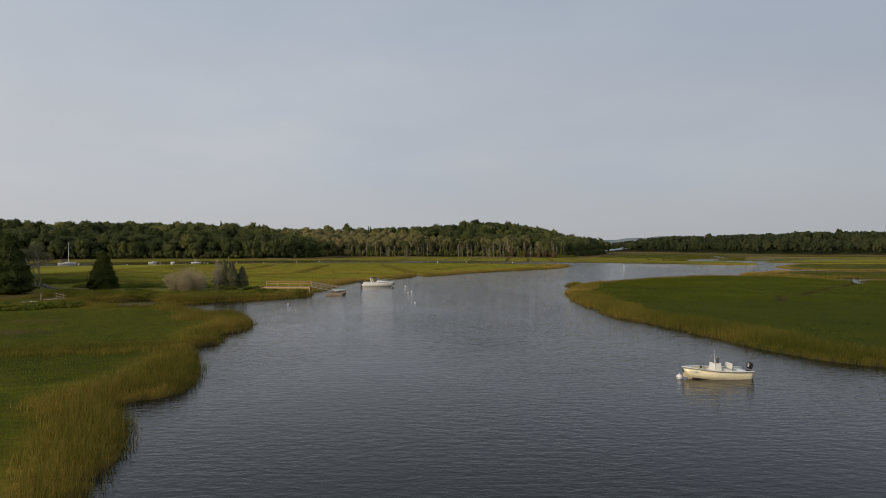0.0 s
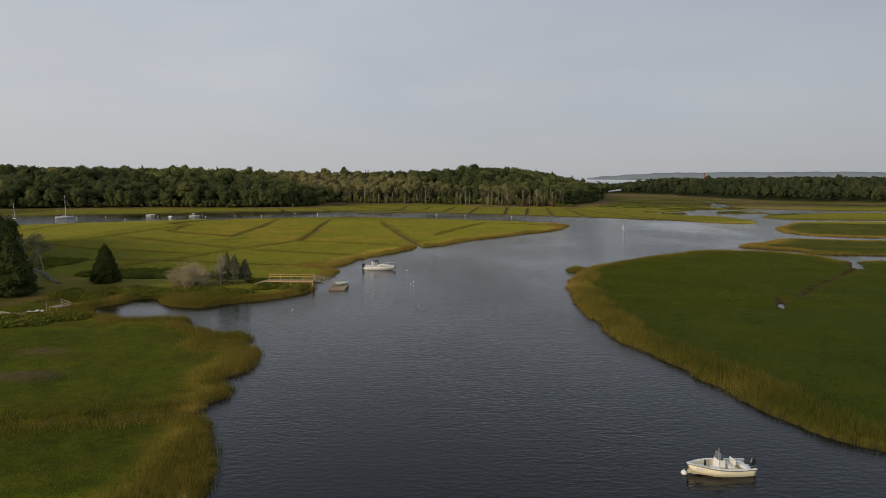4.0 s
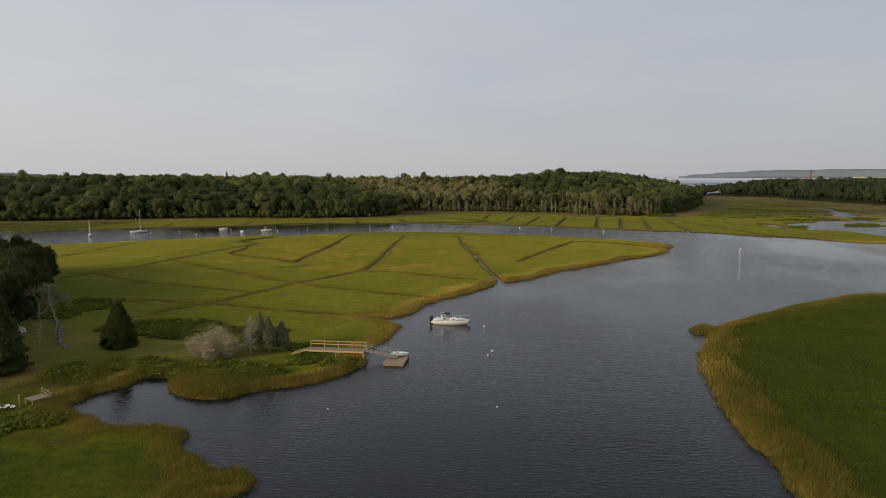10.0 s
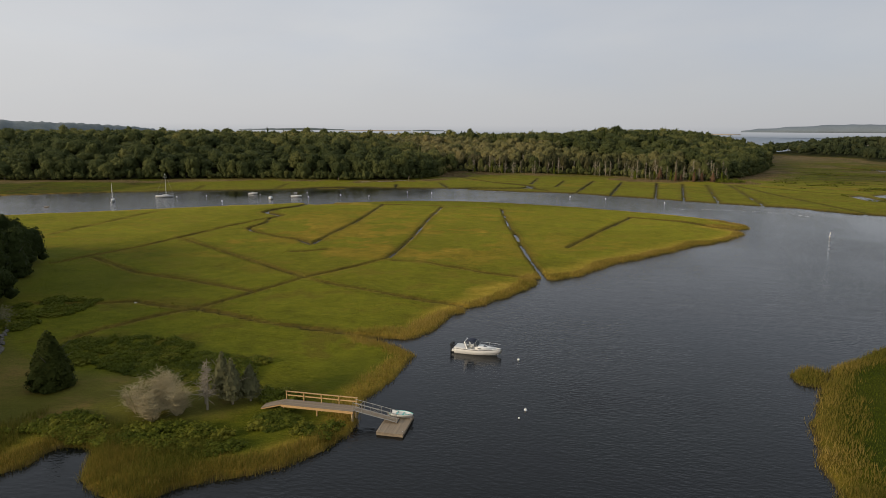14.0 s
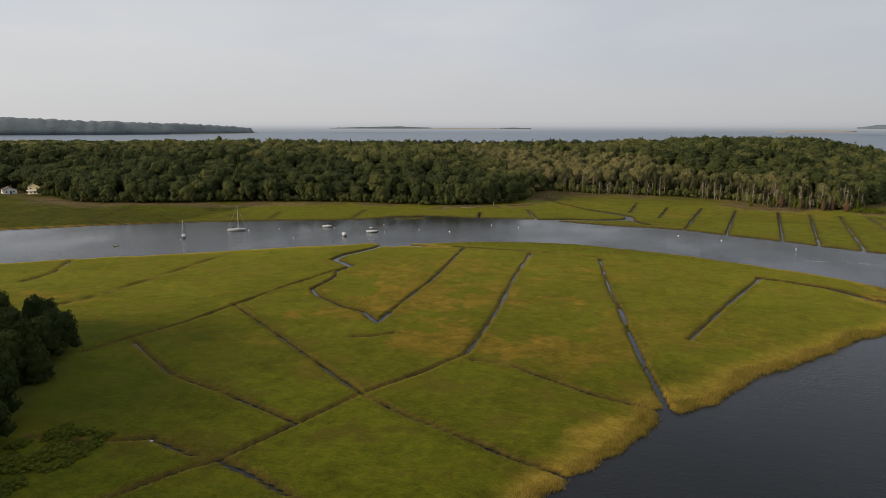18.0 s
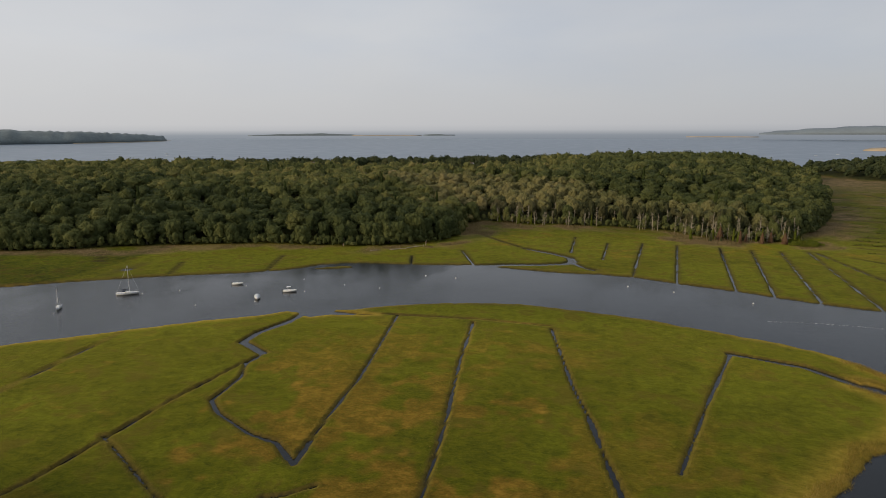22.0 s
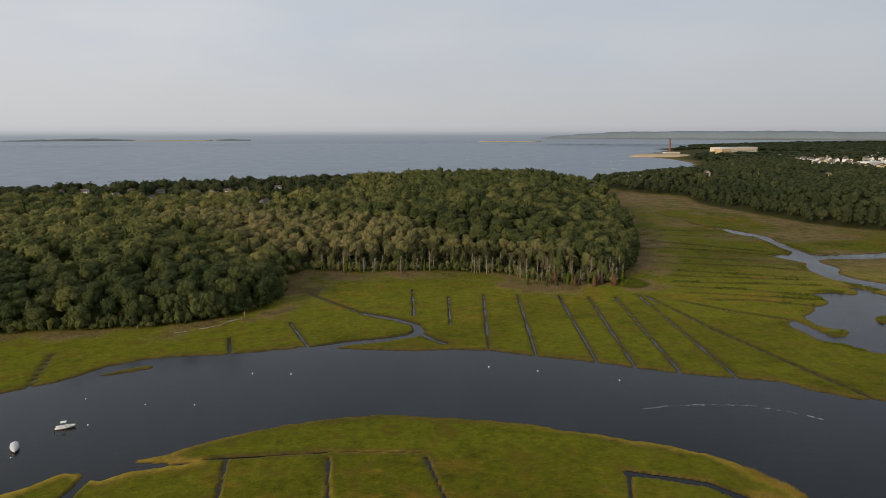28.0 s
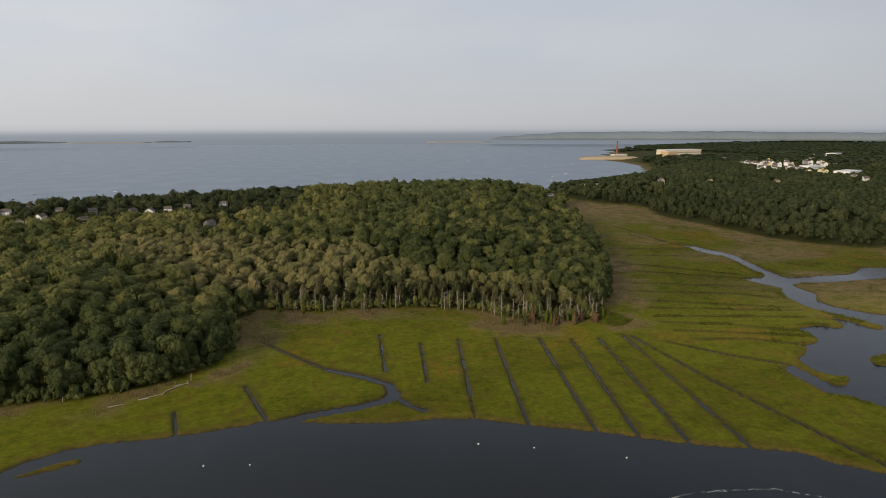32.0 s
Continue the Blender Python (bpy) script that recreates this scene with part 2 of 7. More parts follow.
def leaf_material(name, stops, rough=0.75, through_light=0.36):
    """Foliage whose colour varies from tree to tree by the mesh's own tint values."""
    m = bpy.data.materials.new(name)
    m.use_nodes = True
    nt = m.node_tree
    b = nt.nodes["Principled BSDF"]
    pos = nt.nodes.new("ShaderNodeTexCoord").outputs["Object"]
    fine = noise_tex(nt, pos, 1.2, 4, 0.65)
    info = nt.nodes.new("ShaderNodeObjectInfo").outputs["Random"]
    t = calc(nt, "ADD", attr(nt, "tint"), calc(nt, "MULTIPLY_ADD", info, 0.3, -0.15))
    t = calc(nt, "MULTIPLY_ADD", fine, 0.3, calc(nt, "MULTIPLY_ADD", t, 0.75, -0.05))
    shade = ramp(nt, stops, t).outputs[0]
    nt.links.new(shade, b.inputs["Base Color"])
    b.inputs["Roughness"].default_value = rough
    b.inputs["Specular IOR Level"].default_value = 0.12
    thin = nt.nodes.new("ShaderNodeBsdfTranslucent")
    nt.links.new(shade, thin.inputs["Color"])
    both = nt.nodes.new("ShaderNodeMixShader")
    both.inputs[0].default_value = through_light
    nt.links.new(b.outputs[0], both.inputs[1])
    nt.links.new(thin.outputs[0], both.inputs[2])
    nt.links.new(both.outputs[0], nt.nodes["Material Output"].inputs["Surface"])
    return m


M = {
    "ground": ground_material(),
    "water": water_material(),
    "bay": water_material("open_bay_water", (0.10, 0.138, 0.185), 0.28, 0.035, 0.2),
    "leaf": leaf_material("oak_leaves", [(0.0, (0.054, 0.070, 0.024)), (0.3, (0.120, 0.131, 0.041)), (0.6, (0.220, 0.206, 0.066)), (0.8, (0.285, 0.246, 0.090)), (1.0, (0.32, 0.24, 0.115))]),
    # Darker, bluer leaf copy; the distance haze tone is put into the colour.
    "distance_leaf": leaf_material("distance_toned_leaves", [(0.0, (0.036, 0.050, 0.022)), (0.4, (0.064, 0.076, 0.030)), (1.0, (0.12, 0.12, 0.05))]),
    "pale_leaf": leaf_material("thin_leaves", [(0.0, (0.050, 0.057, 0.022)), (0.45, (0.108, 0.100, 0.042)), (1.0, (0.17, 0.142, 0.078))]),
    "olive_leaf": leaf_material("olive_leaves", [(0.0, (0.115, 0.122, 0.046)), (0.4, (0.215, 0.197, 0.076)), (0.75, (0.295, 0.25, 0.108)), (1.0, (0.34, 0.255, 0.138))]),
    "rust_leaf": leaf_material("dead_needles", [(0.0, (0.13, 0.075, 0.04)), (1.0, (0.22, 0.135, 0.075))]),
    "lichen_leaf": leaf_material("lichened_leaves", [(0.0, (0.14, 0.14, 0.065)), (1.0, (0.25, 0.225, 0.12))]),
    "cedar": leaf_material("cedar_needles", [(0.0, (0.024, 0.034, 0.006)), (0.5, (0.050, 0.062, 0.011)), (1.0, (0.09, 0.094, 0.02))]),
    "needle": leaf_material("dark_needles", [(0.0, (0.028, 0.041, 0.010)), (0.5, (0.058, 0.074, 0.016)), (1.0, (0.10, 0.112, 0.026))]),
    "bush": leaf_material("bush_leaves", [(0.0, (0.075, 0.096, 0.011)), (0.5, (0.14, 0.155, 0.017)), (1.0, (0.24, 0.215, 0.032))]),
    "blade": leaf_material("cordgrass_blades", [(0.0, (0.075, 0.090, 0.013)), (0.4, (0.165, 0.150, 0.024)), (0.7, (0.30, 0.215, 0.044)), (1.0, (0.44, 0.31, 0.09))], through_light=0.48),
    "turf_blade": leaf_material("meadow_blades", [(0.0, (0.062, 0.082, 0.007)), (0.5, (0.130, 0.146, 0.012)), (1.0, (0.235, 0.212, 0.022))], through_light=0.48),
    "reed_blade": leaf_material("reed_stalks", [(0.0, (0.085, 0.080, 0.026)), (0.5, (0.18, 0.135, 0.062)), (1.0, (0.31, 0.22, 0.12))]),
    "bark": material("bark", (0.10, 0.085, 0.07), 0.9, vary=0.3, bump=0.5),
    "dead_wood": material("bleached_dead_wood", (0.27, 0.23, 0.165), 0.85, vary=0.3, bump=0.3),
}

# ---------------------------------------------------------------- the plan of land and water
WEST_BANK = [(-6, -300), (-8, -40), (-12, 12), (-14, 24), (-15.4, 29.5), (-17.3, 35), (-20.2, 38.5), (-18.2, 41), (-18.4, 45), (-19.8, 51), (-22.6, 56.5),
             (-24, 59.5), (-24.8, 61.5), (-22.4, 62.6), (-22.6, 65), (-25.2, 68), (-23.2, 71), (-23.6, 76.5), (-24.3, 80), (-27, 82.2), (-32.5, 83.2), (-27.8, 84.6), (-27.6, 87.5), (-29, 89.8), (-33, 88.3), (-36, 91), (-39, 92.8)]
COVE = [(-40.2, 95.3), (-39, 97.2), (-44, 98), (-50, 98.3), (-58, 101.5), (-61, 103.5), (-60, 107), (-58.3, 110), (-57.5, 114.5), (-54, 115.6), (-50, 112), (-47, 110),
        (-41, 109.2), (-39.7, 111.5), (-35.5, 113.5), (-32, 116.5), (-29, 122), (-27.4, 129), (-27.4, 140), (-25.6, 152), (-29, 157), (-36, 159.2)]
EAST_MEADOW = [(-33, 160.6), (-27.5, 161), (-25, 170), (-24, 176), (-20.5, 183), (-17, 188), (-12, 199), (-8.8, 207), (-9.2, 211), (-5.8, 209.8), (1, 219.5),
               (6, 229), (19, 245.5), (34, 266), (45, 278), (54, 289.5), (57, 299), (52, 307.5), (48.6, 311), (52, 313), (57.5, 307.3), (62, 311)]
MEADOW_NORTH = [(62.8, 317), (56, 331), (42, 343), (25, 350.7), (0, 361), (-28, 369.7), (-53, 373), (-73, 370), (-91, 363), (-107, 353.5), (-119.5, 348.3), (-108, 346.3),
                (-96, 346.5), (-115, 343.5), (-124, 338), (-131, 344.8), (-141, 337), (-163, 323), (-190, 300), (-213, 283), (-227, 273), (-300, 222), (-420, 150), (-900, 60), (-900, -300)]
EAST_ISLE = [(45, 42), (36.3, 51), (33, 54.5), (30.5, 59), (29.7, 65), (28.5, 70), (27, 77), (25, 84), (24, 92), (23.5, 104), (24.2, 118), (25.6, 130), (28.6, 142),
             (32.5, 152), (40.5, 164.5), (48, 172), (62, 186), (78, 199), (88, 203.7), (104, 199.5), (111, 191.5), (114.5, 184), (112, 176), (125, 178), (200, 170),
             (420, 150), (900, 140), (900, -300), (60, -300), (52, 10)]
SPIT_ONE = [(100.5, 216.5), (110, 226), (123, 236), (137, 251), (165, 240.5), (420, 235), (900, 230), (900, 180), (420, 190), (128, 193), (114, 195), (117, 205), (108, 210)]
SPIT_TWO = [(152, 267), (151, 282), (160, 305), (173, 322), (200, 356), (245, 360), (420, 368), (900, 380), (900, 245), (420, 247), (172, 254)]
SPIT_THREE = [(201, 398), (215, 420), (232, 432), (277, 456), (330, 470), (500, 488), (900, 490), (900, 385), (500, 378), (235, 377), (207, 378)]
SPIT_FOUR = [(349, 603), (325, 602), (295, 600.5), (278, 602), (265.5, 597.5), (264.5, 570.5), (255, 561), (250.5, 548), (259, 531), (269.5, 522), (330, 500), (900, 510), (900, 610)]
NORTH_WEST = [(-4900, 60), (-900, 90), (-620, 140), (-480, 205), (-400, 258), (-327, 312), (-306, 327), (-287, 344), (-252, 368), (-212, 390), (-182, 402), (-166, 413),
              (-159, 425), (-147, 432), (-138, 434.5), (-122, 436), (-94, 440.3), (-79, 443.5), (-61, 438), (-40, 434.5), (-20, 434), (-2.5, 432.3)]
NORTH_EAST = [(16.5, 423), (37, 415.5), (53, 407.5), (68, 399.5), (88, 391.5), (100, 388), (110, 379), (119, 369), (133, 367), (150, 343), (166, 341), (177, 353), (180, 377),
              (176, 410), (162, 413), (159.5, 418), (156, 425.5), (150, 428), (150, 436), (150, 445), (149.5, 453), (153, 457.5), (158, 460.5), (157.5, 453.5), (157.5, 445), (158, 434),
              (165, 435.5), (171, 440), (171, 444), (166, 446), (163, 453), (163.5, 464), (178, 475.5), (184, 484.5), (190, 485.5), (197.5, 489.5), (199.5, 498.5), (199, 506.5), (202, 510),
              (215, 511), (220.5, 504.5), (228, 507.5), (233, 515), (230, 522.5), (228, 526), (238, 516.5), (237.5, 503.5), (243, 498.5), (251, 503.5)]
CREEK_NE = [(247.5, 510.5), (245.5, 520.5), (239.5, 531), (236.5, 545.5), (239, 564), (247, 584.5), (253, 590), (250, 600.5), (245.5, 613), (241.5, 621), (261, 621), (270.5, 632.5), (270, 647),
            (281, 684.5), (278.5, 705), (270.5, 727.5), (275, 746), (268, 764), (283, 745), (293, 702.5), (287.5, 679), (280.5, 645), (277.5, 618), (300.5, 617.5), (339, 620), (363, 640.5),
            (376.5, 631.5), (900, 640), (4900, 500)]
SEA_COAST = [(4900, 4880), (3000, 4600), (2200, 4090), (1650, 3700), (1180, 2950), (1010, 2700), (862, 2440), (935, 2279), (800, 1850), (640, 1560), (470, 1400), (300, 1290),
             (120, 1270), (-60, 1290), (-190, 1270), (-330, 1190), (-480, 1120), (-700, 1000), (-1100, 860), (-1800, 700), (-4900, 500)]
LAND = [WEST_BANK + COVE + EAST_MEADOW + MEADOW_NORTH, EAST_ISLE, SPIT_ONE, SPIT_TWO, SPIT_THREE, SPIT_FOUR, NORTH_WEST + NORTH_EAST + CREEK_NE + SEA_COAST,
        [(-160, 416), (-153, 419.5), (-145, 424.3), (-139, 426), (-138, 423.6), (-144, 420), (-152, 415.8)],
        [(199, 461.5), (195.5, 454.5), (199.5, 451.5), (240, 455), (238, 462), (212.5, 465)],
        [(31, 153), (30, 157), (33.5, 161), (36, 158.5), (34, 154.5)],
        [(-4900, -290), (4900, -290), (4900, -4900), (-4900, -4900)]]
DITCHES = [
    (1.3, [(-130, 206.5), (-107, 193.5), (-87.5, 188.5), (-69.5, 183)]),
    (1.5, [(-128.5, 242), (-111.5, 230.5), (-85.5, 212.5), (-64.5, 198), (-53.5, 192.5), (-41, 188), (-31, 184), (-20, 181)]),
    (1.4, [(-50, 222.5), (-41.5, 222.5), (-29.5, 216.5), (-20.5, 212), (-8.5, 209.5)]),
    (2.6, [(-7.2, 207), (-13, 231.5), (-18, 256)]), (1.7, [(-18, 256), (-21, 273.5), (-25.5, 293), (-34, 343)]),
    (1.6, [(-62, 345), (-59, 305), (-55, 270), (-53, 246), (-52, 226)]),
    (1.0, [(-52, 226), (-57, 213), (-64.5, 198), (-69.5, 183), (-74.5, 167.5), (-78.5, 162), (-82.5, 153.5), (-84, 147.5)]),
    (2.6, [(-30, 159.6), (-40, 160.2), (-48, 161.5)]), (1.5, [(-48, 161.5), (-57, 163), (-66, 166), (-74.5, 168)]),
    (3.4, [(-126, 343), (-127.5, 330.5), (-132, 316.5), (-131.5, 307.5), (-120, 299.5)]), (2.4, [(-120, 299.5), (-120.5, 290), (-116.5, 280), (-116, 265), (-110, 258.5), (-97, 250.5), (-89, 248), (-81, 240), (-82, 250)]),
    (1.2, [(-91, 347.5), (-84, 288), (-83, 263.5), (-82, 250.5)]),
    (1.6, [(21.2, 330), (8, 291), (-3.5, 253.5)]), (1.2, [(-177.5, 308), (-175, 270), (-172.5, 238.5), (-175, 224.5)]),
    (1.3, [(-121.5, 292), (-126, 261), (-127.5, 240), (-129, 223), (-133.5, 205.5), (-134, 196.5)]), (2.2, [(-81.5, 227.5), (-77.5, 229.5), (-73.5, 233.5)]),
    (2.6, [(-226.5, 272), (-213, 252.5), (-211, 240)]), (1.1, [(-108.5, 163), (-97, 166), (-89.5, 170), (-77, 167.5)]),
    (3.0, [(50, 310.2), (40, 322.5), (29, 327), (21.5, 329.5)]), (2.2, [(-97, 347.6), (-78.5, 348.2), (-62.5, 348.8)]), (1.0, [(-62.5, 348.8), (-35, 346)]),
    (2.6, [(-22, 59), (-26.5, 57.6), (-31, 56.4)]), (1.6, [(-31, 56.4), (-36, 55), (-50, 51)]),
    (3.0, [(113.5, 181), (114.5, 174), (107, 162)]), (1.1, [(107, 162), (80, 134), (68, 120)]), (1.5, [(63.5, 119), (62, 115), (58.3, 108.5)]),
    (6.0, [(-80, 439.5), (-62, 445.5), (-45, 449.5), (-33, 454), (-29.5, 460)]), (4.2, [(-30, 462), (-31, 470), (-42, 481), (-57, 492)]), (2.6, [(-57, 492), (-73, 512), (-90.5, 536)]),
    (3.0, [(-29.5, 457), (-24, 447), (-19, 442)]),
    (2.0, [(-92, 478.5), (-78.5, 441)]), (1.8, [(-116, 457.5), (-110.5, 436)]), (1.6, [(-29.5, 538), (-31, 485)]), (1.4, [(-10, 519.5), (-14, 469)]),
    (1.9, [(10.5, 523), (-1.5, 429)]), (2.2, [(30, 521), (17, 419.5)]), (2.4, [(53, 517.5), (40, 410.5)]), (2.0, [(69, 513), (53.5, 405)]), (2.0, [(84, 511.5), (69, 398)]),
    (2.0, [(99, 515), (88, 389)]), (2.5, [(102.5, 512), (109.5, 449.5), (117, 409), (126, 363)]),
    (2.3, [(174.5, 690.5), (215.5, 661), (247, 635)]), (2.1, [(166.5, 664), (239, 623.5)]), (2.1, [(154.5, 624.5), (234, 596.5)]), (2.2, [(145.5, 601.5), (211, 582), (238, 562.5)]),
    (2.2, [(133.5, 581.5), (224, 545)]), (2.0, [(138.5, 560.5), (226.5, 538.5)]), (2.2, [(133, 543), (178.5, 535), (219.5, 525)]), (2.2, [(130.5, 532.5), (168.5, 520), (192.5, 505.5)]),
    (2.0, [(132, 516.5), (165.5, 505.5), (192, 496)]), (2.2, [(133, 501.5), (162.5, 496.5), (182, 484)]), (2.2, [(116, 500), (138, 475), (155.5, 460.5)]),
    (2.4, [(184, 720), (280, 700)]), (2.4, [(195, 750), (262, 735)]), (2.6, [(222, 815), (262, 800)]), (2.6, [(262, 888), (267, 765)]),
    (1.6, [(-293.5, 435), (-271, 405)]), (1.6, [(-228.5, 415), (-217.5, 389)]), (1.6, [(-185.5, 443), (-175.5, 405)]), (1.6, [(-330, 400), (-306, 350)]), (1.6, [(-250, 425), (-243, 372)]),
    (1.8, [(290, 345), (300, 262)]), (1.6, [(212, 340), (230, 262)]), (1.8, [(340, 600), (500, 560)]),
]
FOREST_N = [(-1300, 300), (-700, 380), (-500, 452), (-428, 430), (-380, 408), (-331, 424), (-286, 449), (-216, 474), (-160, 475), (-138, 481), (-119, 497), (-107, 514), (-104, 544),
            (-116, 576), (-97, 600), (-64, 590), (-33, 590), (0, 586), (33, 575), (46, 556), (75, 546), (97, 545), (118, 585), (145, 631), (179, 727), (216, 860), (235, 985),
            (290, 1090), (300, 1270), (120, 1250), (-60, 1270), (-190, 1250), (-330, 1170), (-480, 1100), (-700, 980), (-1100, 840), (-1800, 680), (-1800, 300)]
FOREST_E = [(300, 1270), (330, 1090), (386, 1047), (350, 940), (371, 840), (376, 776), (400, 730), (446, 702), (600, 670), (1000, 640), (4800, 600), (4800, 4700), (2400, 4100),
            (1700, 3650), (1230, 2940), (1090, 2600), (1000, 2440), (960, 2279), (830, 1850), (670, 1560), (490, 1400)]
GROVE = [(-78, 104), (-84, 122), (-97, 142), (-108, 158), (-121, 174), (-128, 188), (-145, 202), (-170, 198), (-300, 150), (-700, 60), (-700, -120), (-220, 40), (-110, 90)]
LAWN = [(-64, 106), (-66, 116), (-55, 119), (-44, 124), (-40, 130), (-46, 135), (-58, 136), (-72, 134), (-84, 138), (-100, 148), (-110, 120), (-84, 100)]


def rounded(points, turns=1):
    """Corner cutting on a closed outline."""
    p = np.array(points, float)
    for _ in range(turns):
        q = np.roll(p, -1, 0)
        p = np.stack([0.8 * p + 0.2 * q, 0.2 * p + 0.8 * q], 1).reshape(-1, 2)
    return p


def signed(px, py, outline, reach=60.0):
    """Distance to a closed outline, positive inside, clipped to +-reach."""
    out = np.full(px.shape, -reach, np.float32)
    lo, hi = outline.min(0) - reach, outline.max(0) + reach
    sel = (px > lo[0]) & (px < hi[0]) & (py > lo[1]) & (py < hi[1])
    x, y = px[sel].astype(np.float32), py[sel].astype(np.float32)
    best, inside = np.full(x.shape, reach * reach, np.float32), np.zeros(x.shape, bool)
    for (ax, ay), (bx, by) in zip(outline, np.roll(outline, -1, 0)):
        if ay != by:
            cross = (ay > y) != (by > y)
            inside ^= cross & (x < (bx - ax) * (y - ay) / (by - ay) + ax)
        near = np.nonzero((x > min(ax, bx) - reach) & (x < max(ax, bx) + reach) & (y > min(ay, by) - reach) & (y < max(ay, by) + reach))[0]
        dx, dy = bx - ax, by - ay
        ex, ey = x[near] - ax, y[near] - ay
        k = np.clip((ex * dx + ey * dy) / (dx * dx + dy * dy + 1e-9), 0, 1)
        d = (ex - k * dx) ** 2 + (ey - k * dy) ** 2
        best[near] = np.minimum(best[near], d)
    d = np.sqrt(best)
    out[sel] = np.where(inside, d, -d)
    return out


def lattice(px, py, cell, seed):
    """Smooth value noise, -1 to 1."""
    r = np.random.RandomState(seed).uniform(-1, 1, (257, 257)).astype(np.float32)
    u, v = px / cell, py / cell
    i, j = np.floor(u).astype(int), np.floor(v).astype(int)
    f, g = u - i, v - j
    f, g = f * f * (3 - 2 * f), g * g * (3 - 2 * g)
    i0, j0, i1, j1 = i % 257, j % 257, (i + 1) % 257, (j + 1) % 257
    return (r[i0, j0] * (1 - f) + r[i1, j0] * f) * (1 - g) + (r[i0, j1] * (1 - f) + r[i1, j1] * f) * g


def smooth(v, a, b):
    k = np.clip((v - a) / (b - a), 0, 1)
    return k * k * (3 - 2 * k)


def ditch_field(px, py):
    """Distance beyond the nearest ditch's edge (negative inside)."""
    out = np.full(px.shape, 9.0, np.float32)
    wob = 0.5 * lattice(px, py, 7.0, 5) + 0.25 * lattice(px, py, 2.5, 6)
    for width, line in DITCHES:
        p = np.array(line, float)
        lo, hi = p.min(0) - 10, p.max(0) + 10
        sel = np.nonzero((px > lo[0]) & (px < hi[0]) & (py > lo[1]) & (py < hi[1]))[0]
        x, y, best = px[sel], py[sel], np.full(len(sel), 81.0)
        for (ax, ay), (bx, by) in zip(p[:-1], p[1:]):
            dx, dy = bx - ax, by - ay
            k = np.clip(((x - ax) * dx + (y - ay) * dy) / (dx * dx + dy * dy), 0, 1)
            best = np.minimum(best, (x - ax - k * dx) ** 2 + (y - ay - k * dy) ** 2)
        out[sel] = np.minimum(out[sel], np.sqrt(best) - width * (0.45 if width > 2.65 else 0.21) + wob[sel] * min(0.6, 0.32 * width))
    return out


def steps(*runs):
    """Grid lines: (start, end, step) runs, one after another."""
    out = []
    for a, b, s in runs:
        out += list(np.linspace(a, b, max(1, int(round((b - a) / s))), endpoint=False))
    return np.array(out + [runs[-1][1]])


